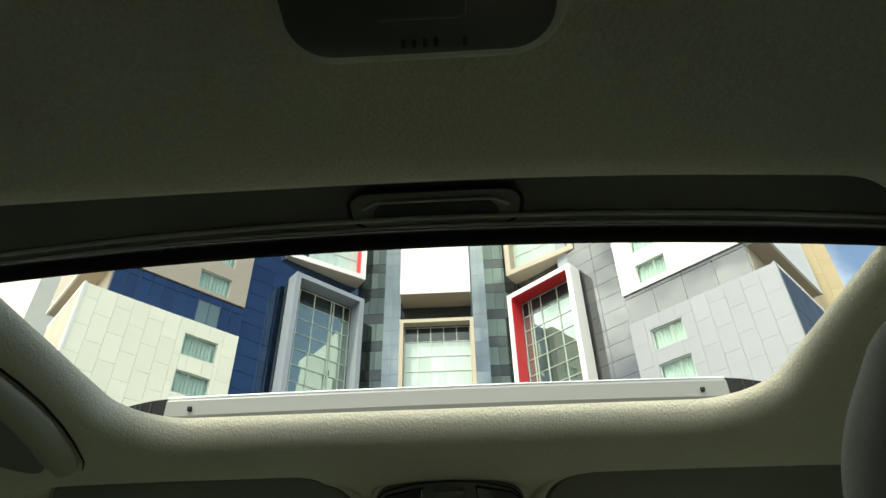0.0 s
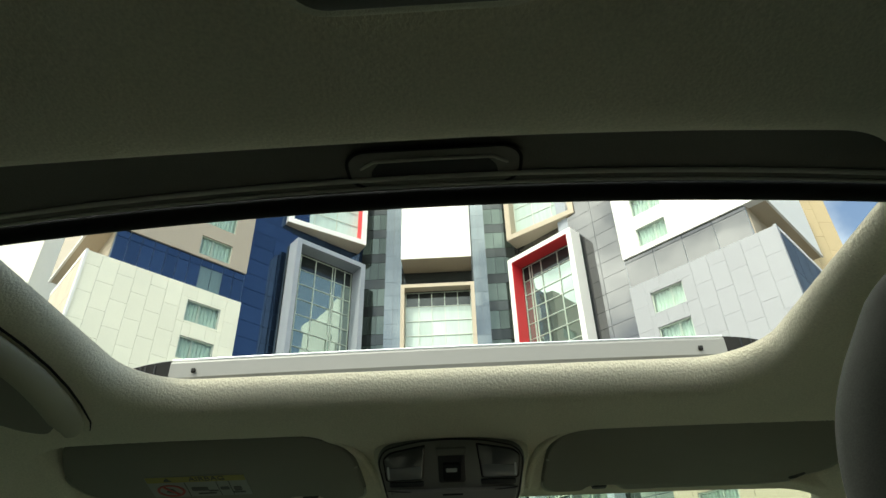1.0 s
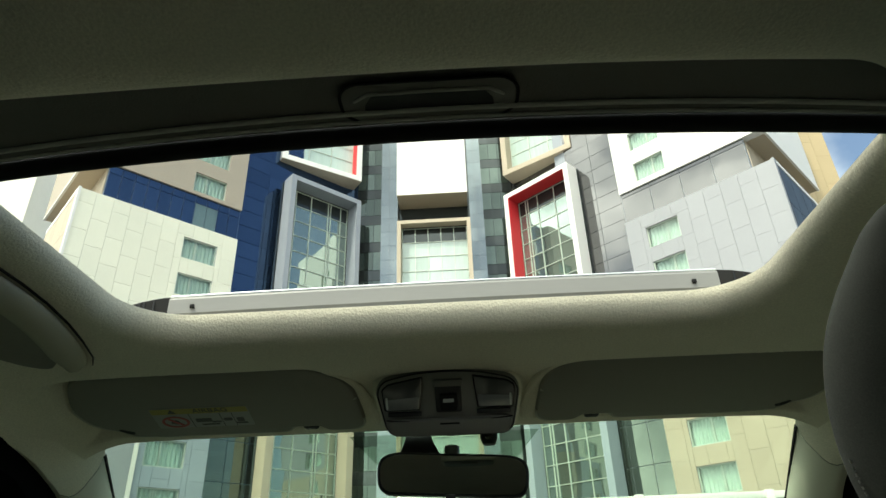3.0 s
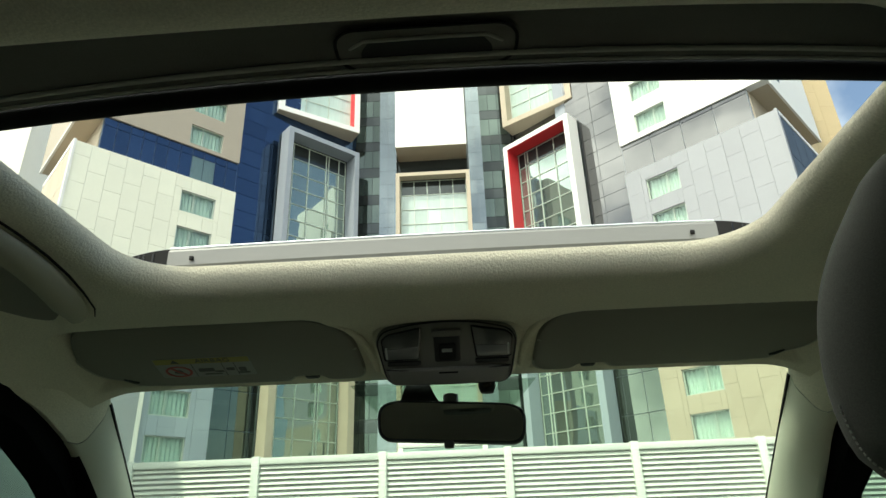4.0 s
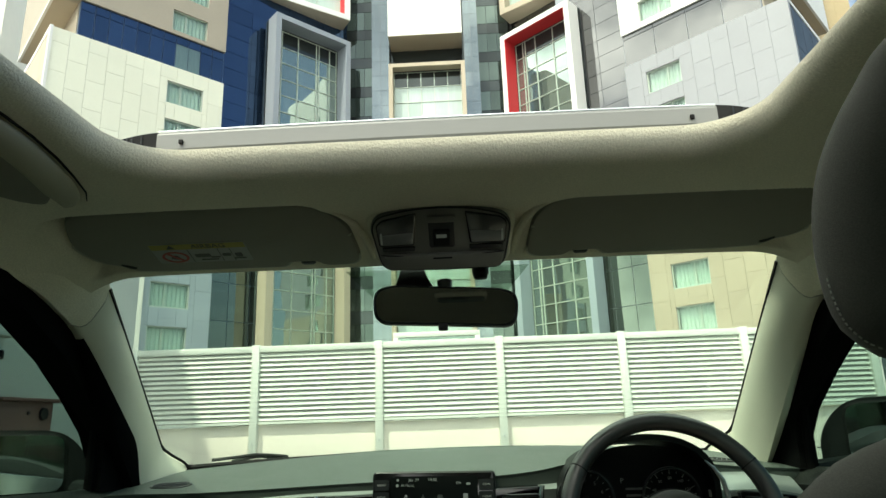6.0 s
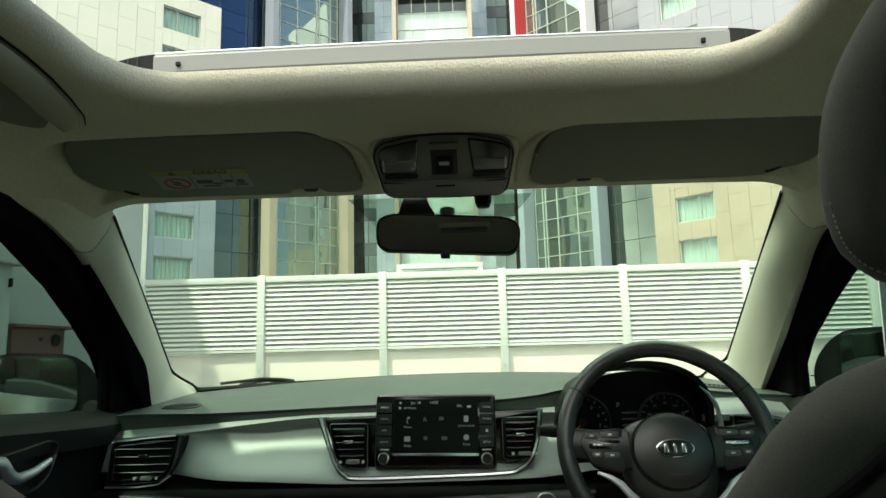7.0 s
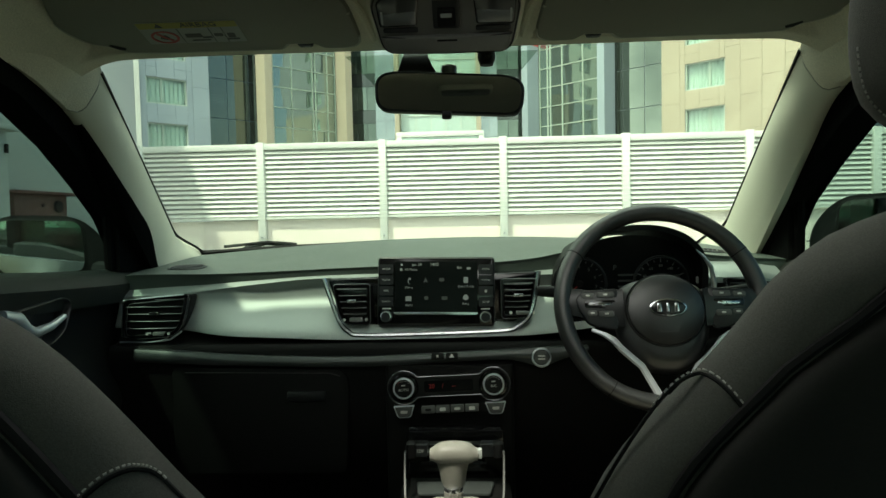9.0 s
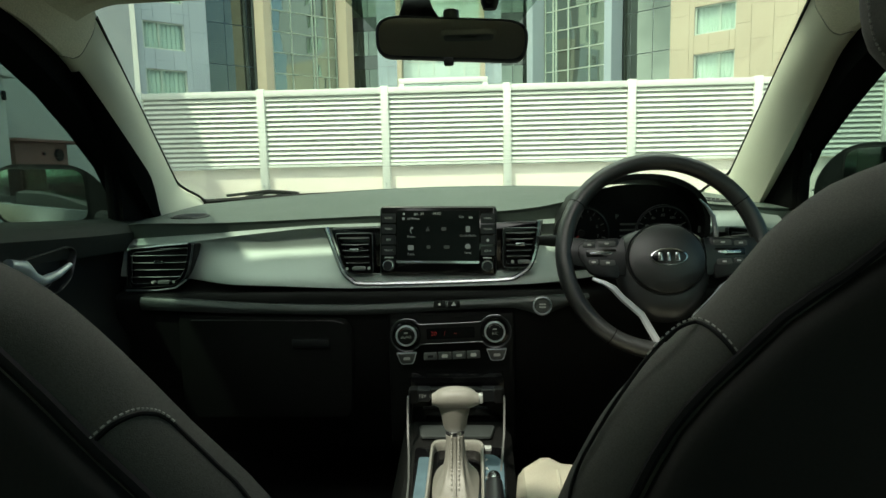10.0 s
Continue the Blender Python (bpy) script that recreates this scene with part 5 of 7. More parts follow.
# mirror
mr = thing("rear_view_mirror", "black rear-view mirror hung from the windshield", "mirror", at=(0, 1.04, 1.22))
mm = Matrix.Translation((0.0, 1.035, 1.2280)) @ Matrix.Rotation(radians(3.4), 4, "Y") @ Matrix.Rotation(radians(90 + 1.2), 4, "X")
mo = rounded([(-0.1235, 0.020), (-0.100, 0.034), (0.100, 0.033), (0.1235, 0.020), (0.120, -0.032), (-0.118, -0.032)], [0.02, 0.02, 0.02, 0.02, 0.022, 0.022])
under(part("housing", slab(mo, mm @ Matrix.Translation((0, 0, -0.022)), 0.024, 0.004), BLACK), mr)
under(part("mirror_glass", slab([(x * 0.955, y * 0.88) for x, y in mo], mm @ Matrix.Translation((0, 0, 0.0005)), 0.002), MIRROR, None, "dark reflecting glass"), mr)
under(part("dimmer_tab", box(-0.012, 0.004, 1.022, 1.036, 1.186, 1.198, r=0.003), BLACK), mr)
st = [[Vector((x, y, z)) for x, y, z in ((-0.086 + d, yy, zz), (-0.022 - 2 * d, yy, zz), (-0.022 - 2 * d, yy + 0.014, zz), (-0.086 + d, yy + 0.014, zz))] for d, yy, zz in ((-0.002, 1.052, 1.258), (0.000, 1.058, 1.270), (0.004, 1.066, 1.284), (0.007, 1.080, 1.300), (0.008, 1.10, 1.314))]
under(part("stem", loft(st), BLACK), mr)
under(part("ball_joint", lathe([(0.0, 0.009), (0.011, 0.008), (0.013, 0.006), (0.013, -0.006), (0.013, -0.016)], Matrix.Translation((0.0, 1.058, 1.270)), 20), GUNMETAL), mr)
sen = thing("rain_sensor", "small black sensor pod behind the windshield", "sensor", at=(0.065, 1.09, 1.28))
under(part("pod", lathe([(0.0, -0.020), (0.011, -0.018), (0.015, -0.008), (0.015, 0.010), (0.012, 0.016), (0.0, 0.018)], Matrix.Translation((0.063, 1.085, 1.301)), 20), BLACK), sen)
under(part("pod_lens", lathe([(0.0, 0.003), (0.007, 0.002), (0.007, 0.0)], Matrix.Translation((0.063, 1.069, 1.294)) @ Matrix.Rotation(radians(90), 4, "X"), 16), PIANO), sen)

# rear dome lamp
DOME_GREY = mat("dome_lamp_grey", (0.075, 0.075, 0.062), 0.35, grain=0.05, scale=300)
dl = thing("dome_lamp", "dark grey dome lamp in the headliner", "lamp", at=(0.018, 0.13, 1.38))
dm = Matrix.Translation((0.018, 0.1185, 1.380)) @ Matrix.Rotation(radians(180), 4, "X")
under(part("bezel", slab(rrect(0.160, 0.130, 0.03, 8), dm, 0.014, 0.006), TRIM_LIGHT), dl)
under(part("lens_field", slab(rrect(0.146, 0.116, 0.024, 8), dm, 0.0155, 0.002), DOME_GREY), dl)
under(part("lens", slab([(x, y - 0.010) for x, y in rrect(0.050, 0.050, 0.004)], dm, 0.0185, 0.002), DOME_GREY), dl)
under(part("lens_slot", slab([(x, y + 0.012) for x, y in rrect(0.052, 0.010, 0.003)], dm, 0.0172, 0.001), PIANO), dl)
for k in range(5):
    under(part("switch_mark", slab([(x - 0.010 + k * 0.006 + (0.01 if k > 3 else 0), y - 0.050) for x, y in rrect(0.0022, 0.005, 0.0005)], dm, 0.0165), SMOKED_LENS), dl)

# grab handles


def grab(sgn):
    gtop = thing("grab_handle", "folded grey grab handle on the roof side", "handle", "grab handles", at=(sgn * 0.50, 0.65, 1.36))
    hollow = rounded([(0.498, 0.44), (0.494, 0.640), (0.497, 0.712), (0.514, 0.768), (0.552, 0.808), (0.572, 0.786), (0.590, 0.735), (0.590, 0.44)], 0.015)
    hc = Vector((0.535, 0.62))
    dish = bmesh.new()
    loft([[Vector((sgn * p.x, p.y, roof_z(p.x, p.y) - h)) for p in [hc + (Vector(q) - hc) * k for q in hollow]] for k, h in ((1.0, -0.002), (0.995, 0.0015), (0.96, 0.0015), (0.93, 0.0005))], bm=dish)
    # the dish is nearly flat: the hollow's shade is in its colour
    under(part("recess", dish, HOLLOW_SHADE_JOINT, None, "shallow plate coloured dark as the shaded hollow behind the grip"), gtop)
    way = [(0.474, 0.42), (0.466, 0.50), (0.461, 0.576), (0.463, 0.625), (0.470, 0.670), (0.481, 0.721), (0.493, 0.765), (0.508, 0.792), (0.522, 0.806)]
    rings = []
    for i in range(41):
        t = i / 40 * (len(way) - 1)
        k = min(int(t), len(way) - 2)
        p0, p1, p2, p3 = [Vector(way[min(max(q, 0), len(way) - 1)]) for q in (k - 1, k, k + 1, k + 2)]
        t -= k
        p = 0.5 * (2 * p1 + (p2 - p0) * t + (2 * p0 - 5 * p1 + 4 * p2 - p3) * t * t + (3 * p1 - p0 - 3 * p2 + p3) * t ** 3)
        tg = (p2 - p1).normalized()
        e = min(1.0, 0.10 + ((40 - i) / 16.0) ** 0.8)
        side = Vector((sgn * tg.y, -tg.x, -0.30)).normalized()
        mid = Vector((sgn * p.x, p.y, roof_z(p.x, p.y) - 0.004 - 0.009 * e))
        rings.append([mid + side * (0.019 * e * math.cos(2 * math.pi * k2 / 20)) + Vector((0, 0, 0.009 * e * math.sin(2 * math.pi * k2 / 20))) for k2 in range(20)])
    under(part("grip", loft(rings), GRIP), gtop)
    groove = [(sgn * x, y, roof_z(x, y) - 0.0004) for x, y in ((0.452, 0.42), (0.446, 0.50), (0.442, 0.565), (0.443, 0.615), (0.450, 0.670), (0.461, 0.722), (0.475, 0.775), (0.490, 0.803))]
    # black strip drawn as the shadow gap beside the grip
    under(part("groove", tube(groove, [0.0010, 0.0016, 0.0018, 0.0018, 0.0018, 0.0016, 0.0012, 0.0006], 6), RUBBER), gtop)


grab(-1)

# ---- dashboard ----
LEDGE = mat("satin_grey_strip", (0.050, 0.057, 0.055), 0.30, grain=0.04, scale=300, stain=0.04, sscale=6)
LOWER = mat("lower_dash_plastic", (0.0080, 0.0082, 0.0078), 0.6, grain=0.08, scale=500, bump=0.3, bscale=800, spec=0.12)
KEYPLASTIC = mat("grey_switch_plastic", (0.085, 0.088, 0.083), 0.42, grain=0.04, scale=300)
CLEAR_GREY = mat("pale_grey_switch", (0.22, 0.23, 0.22), 0.3, grain=0.04, scale=300)
BADGE_FIELD = mat("badge_black", (0.02, 0.02, 0.02), 0.2, grain=0.02, scale=100)

PAD_Z = [(-0.76, 0.912), (-0.70, 0.916), (-0.52, 0.915), (-0.18, 0.925), (0.077, 0.930), (0.17, 0.938), (0.24, 0.950), (0.45, 0.950), (0.54, 0.937), (0.68, 0.926)]
SIL_TOP = [(-0.74, 0.884), (-0.61, 0.896), (-0.52, 0.9025), (-0.36, 0.911), (-0.216, 0.916), (0.16, 0.914), (0.50, 0.922), (0.62, 0.916), (0.68, 0.900)]
SIL_LIP = [(-0.74, 0.868), (-0.60, 0.874), (-0.45, 0.890), (-0.293, 0.902), (0.16, 0.902), (0.50, 0.913), (0.62, 0.906), (0.68, 0.886)]
SIL_LOW = [(-0.74, 0.803), (-0.65, 0.802), (-0.59, 0.7975), (-0.50, 0.790), (-0.376, 0.784), (-0.22, 0.778), (0.133, 0.783), (0.20, 0.788), (0.30, 0.800), (0.50, 0.815), (0.68, 0.800)]

dash = thing("dashboard", "dark soft dashboard with a broad silver trim panel", "dashboard", at=(0, 1.45, 0.7))


def pad(u, v, dz=0.0):
    x = lerp(-0.765, 0.69, u)
    zr = curve_at(PAD_Z, x)
    zf = 0.972 - 0.035 * (x / 0.72) ** 2
    if v < 0.2:                                  # the rolled rear edge
        a = radians(90 * v / 0.2)
        y, z = 1.372 - 0.014 * math.sin(a), zr - 0.016 * (1 - math.sin(a)) - 0.004
        z += 0.004 * math.sin(a)
    else:
        t = (v - 0.2) / 0.8
        y = lerp(1.358, 1.80, t)
        z = lerp(zr, zf, smooth(0, 1, t) * 0.55 + t * 0.45) + 0.006 * math.sin(math.pi * t)
    return Vector((x, y, z + dz))


under(part("top_pad", solid(lambda u, v: pad(u, v), lambda u, v: pad(u, v, -0.05 if v > 0.2 else -0.006), 60, 26), PAD_SUNLIT, sharp=60), dash)


def silver(u, v, dy=0.0):
    """A bright lip under the pad, an undercut that deepens inwards, then a face that swells out to its lower edge."""
    x = lerp(-0.745, 0.685, u)
    zt, zm, zl = curve_at(SIL_TOP, x), curve_at(SIL_LIP, x), curve_at(SIL_LOW, x)
    g = 0.012 * smooth(-0.60, -0.38, x)
    dip = 0.004 + 0.020 * smooth(-0.60, -0.38, x)
    if v < 0.15:
        t = v / 0.15
        y, z = lerp(1.374, 1.352, t), lerp(zt, zm, t)
    elif v < 0.40:
        t = (v - 0.15) / 0.25
        y, z = 1.352 + g * math.sin(math.pi / 2 * t), lerp(zm, zm - dip, t)
    else:
        t = (v - 0.40) / 0.60
        y, z = lerp(1.352 + g, 1.330 - 0.040 * smooth(-0.62, -0.47, x), 0.10 * t + 0.85 * smooth(0.12, 1.05, t)), lerp(zm - dip, zl, t)
    return Vector((x, y + dy, z))


under(part("silver_trim", solid(lambda u, v: silver(u, v), lambda u, v: silver(u, v, 0.02), 60, 40), SILVER, sharp=60), dash)


def lower(u, v):
    x = lerp(-0.735, 0.685, u)
    prof = [(0.0, 1.350, 0.815), (0.05, 1.335, 0.785), (0.12, 1.315, 0.772), (0.22, 1.288, 0.768), (0.30, 1.286, 0.733), (0.45, 1.288, 0.68), (0.75, 1.31, 0.55), (1.0, 1.42, 0.36)]
    y = curve_at([(a, b) for a, b, c in prof], v)
    z = curve_at([(a, c) for a, b, c in prof], v)
    return Vector((x, y, z))


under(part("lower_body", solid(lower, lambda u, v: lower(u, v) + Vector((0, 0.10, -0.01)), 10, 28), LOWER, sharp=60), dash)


def ledge(u, v, dy=0.0):
    x = lerp(-0.672, 0.262, u)
    zt = curve_at([(-0.675, 0.7675), (-0.585, 0.762), (-0.43, 0.751), (-0.20, 0.746), (0.15, 0.760), (0.265, 0.764)], x)
    zb = curve_at([(-0.675, 0.741), (-0.585, 0.7366), (-0.43, 0.7304), (-0.20, 0.7265), (0.08, 0.738), (0.125, 0.736), (0.165, 0.720), (0.205, 0.736), (0.265, 0.757)], x)
    return Vector((x, 1.272 - 0.006 * math.sin(math.pi * v) + dy, lerp(zt, zb, v)))


under(part("ledge_strip", solid(lambda u, v: ledge(u, v), lambda u, v: ledge(u, v, 0.02), 30, 6), LEDGE, None, "glossy grey strip under the silver trim"), dash)
gb = rounded([(-0.60, 0.728), (-0.245, 0.722), (-0.225, 0.700), (-0.235, 0.50), (-0.60, 0.50)], 0.02)
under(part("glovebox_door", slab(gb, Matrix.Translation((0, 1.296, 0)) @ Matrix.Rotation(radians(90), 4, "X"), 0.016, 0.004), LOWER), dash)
under(part("glovebox_seam", tube([(-0.57, 1.2785, 0.716), (-0.40, 1.2785, 0.714), (-0.265, 1.2785, 0.712), (-0.245, 1.2785, 0.706)], 0.0010, 6), SATIN), dash)
under(part("glovebox_latch", box(-0.355, -0.275, 1.272, 1.284, 0.655, 0.675, r=0.003), SATIN), dash)
# slot at the glass on each end of the pad
for x0 in (-0.632, 0.555):
    yc = 1.445
    def on_pad(x, y, h=0.0):
        return pad((x + 0.765) / 1.455, 0.2 + 0.8 * (y - 1.358) / 0.442) + Vector((0, 0, h))
    oval = rrect(0.088, 0.062, 0.030, 8)
    sl = bmesh.new()
    loft([[on_pad(x0 + x * k, yc + y * k, h) for x, y in oval] for k, h in ((1.0, -0.003), (1.0, 0.002), (0.94, 0.003), (0.88, 0.002), (0.86, -0.002))], bm=sl, caps=False)
    under(part("defroster_vent", sl, SATIN, None, "oval ring of the defroster outlet"), dash)
    core = bmesh.new()
    loft([[on_pad(x0 + x * k, yc + y * k, h) for x, y in oval] for k, h in ((0.80, -0.003), (0.78, 0.0012), (0.40, 0.0014))], bm=core)
    under(part("defroster_grille", core, BLACK), dash)
    for k in range(6):
        xr = x0 - 0.025 + k * 0.010
        under(part("vent_rib", tube([on_pad(xr - 0.006, yc - 0.018, 0.002), on_pad(xr + 0.006, yc + 0.018, 0.002)], 0.0012, 5), SATIN), dash)


def at_dash(x, y, z, tilt=8):
    """A frame on the dashboard's face: x right, y up, z out towards the seats."""
    return Matrix.Translation((x, y, z)) @ Matrix.Rotation(radians(90 - tilt), 4, "X")


def frame_ring(outer, k, m, depth, bm=None):
    c = Vector((sum(p[0] for p in outer) / len(outer), sum(p[1] for p in outer) / len(outer)))
    def ring(d, h):
        out = []
        for p in outer:
            v = Vector(p) - c
            s = 1 - d / v.length
            q = c + v * s
            out.append(m @ Vector((q.x, q.y, h)))
        return out
    return loft([ring(0, 0), ring(0, depth * 0.7), ring(k * 0.25, depth), ring(k * 0.75, depth), ring(k, depth * 0.7), ring(k, 0)], caps=False, bm=bm)


def air_vent(name, label, outline, m, slats, group):
    v = thing(name, label, "air vent", group, at=m.translation)
    xs = [p[0] for p in outline]
    ys = [p[1] for p in outline]
    under(part("body", slab([(x * 0.97, y * 0.97) for x, y in outline], m @ Matrix.Translation((0, 0, -0.05)), 0.0425), BLACK), v)
    under(part("cavity", slab(outline, m @ Matrix.Translation((0, 0, -0.006)), 0.006, 0.0), RUBBER), v)
    under(part("frame", frame_ring(outline, 0.010, m, 0.012), PIANO), v)
    y0, y1 = min(ys) + 0.022, max(ys) - 0.012
    for k in range(slats):
        y = lerp(y0, y1, k / (slats - 1))
        def edge(side):
            # where the outline meets this height
            cut = []
            for (xa, ya), (xb, yb) in zip(outline, outline[1:] + outline[:1]):
                if (ya - y) * (yb - y) < 0:
                    cut.append(xa + (xb - xa) * (y - ya) / (yb - ya))
            return (min(cut) if side < 0 else max(cut)) if cut else side * 0.03
        a, b = edge(-1) + 0.008, edge(1) - 0.008
        sb = bmesh.new()
        loft([[m @ Vector((x, y + p, q)) for p, q in ((-0.0014, -0.002), (0.0006, 0.010), (0.0026, 0.010), (0.0012, -0.002))] for x in (a, b)], bm=sb)
        sl = under(part("slat", sb, PIANO), v)
        # brighter tube stands for the light caught on the slat's front edge
        under(part("slat_edge", tube([m @ Vector((a, y + 0.0016, 0.0102)), m @ Vector(((a + b) / 2, y + 0.0010, 0.0108)), m @ Vector((b, y + 0.0016, 0.0102))], 0.0009, 5), GUNMETAL), v)
    # highlights on the frame's edges, drawn as thin brighter tubes
    for e in (0, 1):
        ring = [m @ Vector((sum(xs) / len(xs) + (x - sum(xs) / len(xs)) * (1.0 - 0.14 * e), sum(ys) / len(ys) + (y - sum(ys) / len(ys)) * (1.0 - 0.2 * e), 0.0105)) for x, y in outline]
        under(part("edge_line", tube(ring, 0.0011 if e == 0 else 0.0008, 5, closed=True), GUNMETAL), v)
    cx, cy = (min(xs) + max(xs)) / 2, lerp(y0, y1, 0.55)
    under(part("slider", slab([(x + cx, y + cy) for x, y in rrect(0.020, 0.007, 0.002)], m @ Matrix.Translation((0, 0, 0.006)), 0.010, 0.002), CHROME), v)
    cy = min(ys) + 0.012
    under(part("thumbwheel", slab([(x + cx + 0.008, y + cy) for x, y in rrect(0.026, 0.008, 0.003)], m, 0.013, 0.002), CLEAR_GREY), v)
    for dx in (-0.016, 0.030):
        under(part("vent_mark", slab([(x + cx + dx, y + cy) for x, y in rrect(0.006, 0.006, 0.003)], m, 0.0125, 0.0), PRINT), v)
    return v


lv = rounded([(-0.070, 0.034), (0.073, 0.046), (0.060, -0.020), (0.040, -0.044), (-0.074, -0.050)], [0.012, 0.008, 0.02, 0.02, 0.012])
sv0 = air_vent("side_air_vent", "black outer air vent with louvres", lv, at_dash(-0.640, 1.312, 0.8315, 4), 5, "air vents")
under(part("chrome_sill", tube([(-0.721, 1.306, 0.7767), (-0.652, 1.302, 0.777), (-0.609, 1.302, 0.782), (-0.585, 1.303, 0.7986)], 0.0022, 6), SILVER_PAINT, None, "thin chrome sill"), sv0)
under(part("chrome_brow", tube([(-0.711, 1.306, 0.8647), (-0.642, 1.304, 0.8719), (-0.577, 1.304, 0.877)], 0.0020, 6), SILVER_PAINT), sv0)
rvn = [(-x * 0.75, y) for x, y in reversed(lv)]
air_vent("side_air_vent", "black outer air vent beside the wheel", rvn, at_dash(0.590, 1.288, 0.850, 4), 5, "air vents")

def end_panel(u, v, d=0.0):
    x = lerp(0.485, 0.668, u)
    return Vector((x, lerp(1.300, 1.362, v), lerp(0.896, 0.924, smooth(0, 1, v) * 0.5 + v * 0.5) - 0.012 * smooth(0.6, 1.0, u) - d))


under(part("end_panel", solid(lambda u, v: end_panel(u, v), lambda u, v: end_panel(u, v, 0.012), 12, 6), SILVER, None, "silver end of the dashboard trim"), dash)

# centre bezel with chrome edge
bez = rounded([(-0.272, 0.902), (-0.246, 0.815), (-0.205, 0.790), (0.090, 0.796), (0.140, 0.818), (0.166, 0.912)], [0.006, 0.03, 0.03, 0.03, 0.03, 0.006])
bzm = Matrix.Translation((0, 1.350, 0)) @ Matrix.Rotation(radians(90), 4, "X")
under(part("centre_bezel", slab(bez, bzm, 0.036, 0.004), PIANO, None, "glossy black centre bezel"), dash)
bedge = [Vector((-0.280, 1.310, 0.905)), Vector((-0.262, 1.306, 0.853)), Vector((-0.246, 1.302, 0.813)), Vector((-0.228, 1.300, 0.794)), Vector((-0.200, 1.299, 0.786)),
         Vector((-0.05, 1.298, 0.788)), Vector((0.09, 1.299, 0.792)), Vector((0.122, 1.300, 0.800)), Vector((0.146, 1.302, 0.820)), Vector((0.160, 1.306, 0.862)), Vector((0.168, 1.310, 0.914))]
fine = []
for i in range(len(bedge) - 1):
    for k in range(4):
        t = k / 4
        p0, p1, p2, p3 = bedge[max(0, i - 1)], bedge[i], bedge[i + 1], bedge[min(len(bedge) - 1, i + 2)]
        fine.append(0.5 * ((2 * p1) + (p2 - p0) * t + (2 * p0 - 5 * p1 + 4 * p2 - p3) * t * t + (3 * p1 - p0 - 3 * p2 + p3) * t ** 3))
fine.append(bedge[-1])
under(part("chrome_edge", tube(fine, 0.0052, 8), CHROME, None, "satin chrome edge"), dash)
mv = rounded([(-0.040, 0.040), (0.038, 0.040), (0.038, -0.046), (-0.014, -0.046), (-0.030, -0.020)], [0.006, 0.006, 0.01, 0.02, 0.02])
air_vent("centre_air_vent", "black centre air vent with louvres", mv, at_dash(-0.220, 1.314, 0.852, 4), 5, "centre air vents")
mv2 = rounded([(-0.036, 0.038), (0.036, 0.038), (0.030, -0.022), (0.014, -0.044), (-0.036, -0.044)], [0.006, 0.006, 0.02, 0.02, 0.01])
air_vent("centre_air_vent", "black centre air vent with louvres", mv2, at_dash(0.126, 1.314, 0.860, 4), 5, "centre air vents")

# infotainment unit
hu = thing("infotainment_unit", "black infotainment unit with a lit menu screen", "screen", at=(-0.045, 1.3, 0.87))
hm2 = Matrix.Translation((-0.0445, 1.312, 0.8745)) @ Matrix.Rotation(radians(1.0), 4, "Y") @ Matrix.Rotation(radians(90 - 7), 4, "X")
under(part("housing", slab(rrect(0.244, 0.144, 0.008), hm2 @ Matrix.Translation((0, 0, -0.03)), 0.034, 0.004), SATIN), hu)
under(part("face", slab([(x, y) for x, y in rrect(0.238, 0.138, 0.006)], hm2, 0.0055, 0.001), PIANO), hu)
# lighter line stands for the highlight on the unit's upper edge
under(part("top_edge", tube([hm2 @ Vector((x, 0.0685, 0.0052)) for x in (-0.116, -0.06, 0.0, 0.06, 0.116)], 0.0009, 6), GUNMETAL), hu)
under(part("display", slab([(x, y + 0.010) for x, y in rrect(0.172, 0.104, 0.002)], hm2, 0.0062), SCREEN, None, "dark display with menu icons"), hu)
under(part("lower_lip", slab([(x, y - 0.0455) for x, y in rrect(0.176, 0.005, 0.002)], hm2, 0.008, 0.002), CHROME), hu)


def on_hu(nm, x, y, w, h, material, r=0.001, lift=0.0068):
    return under(part(nm, slab([(a + x, b + y) for a, b in rrect(w, h, min(r, w / 2.1, h / 2.1))], hm2, lift), material), hu)


def hu_text(s, size, x, y, material=INK_WHITE, lift=0.0066):
    o = words(s, size, hm2 @ Matrix.Translation((x, y, lift)), material, None)
    under(o, hu)


for k, s in enumerate(("RADIO", "MEDIA", "SEEK", "TRACK")):
    y = 0.046 - k * 0.0225
    on_hu("key", -0.1035, y, 0.029, 0.0195, SATIN, 0.002, 0.0075)
    hu_text(s, 0.0055, -0.1035, y, PRINT, 0.0077)
for k, s in enumerate(("HOME", "PHONE", "", "SETUP")):
    y = 0.046 - k * 0.0225
    on_hu("key", 0.1035, y, 0.029, 0.0195, SATIN, 0.002, 0.0075)
    if s:
        hu_text(s, 0.0055, 0.1035, y, PRINT, 0.0077)
on_hu("key_mark", 0.1035, 0.0005, 0.005, 0.006, PRINT, 0.002, 0.0079)
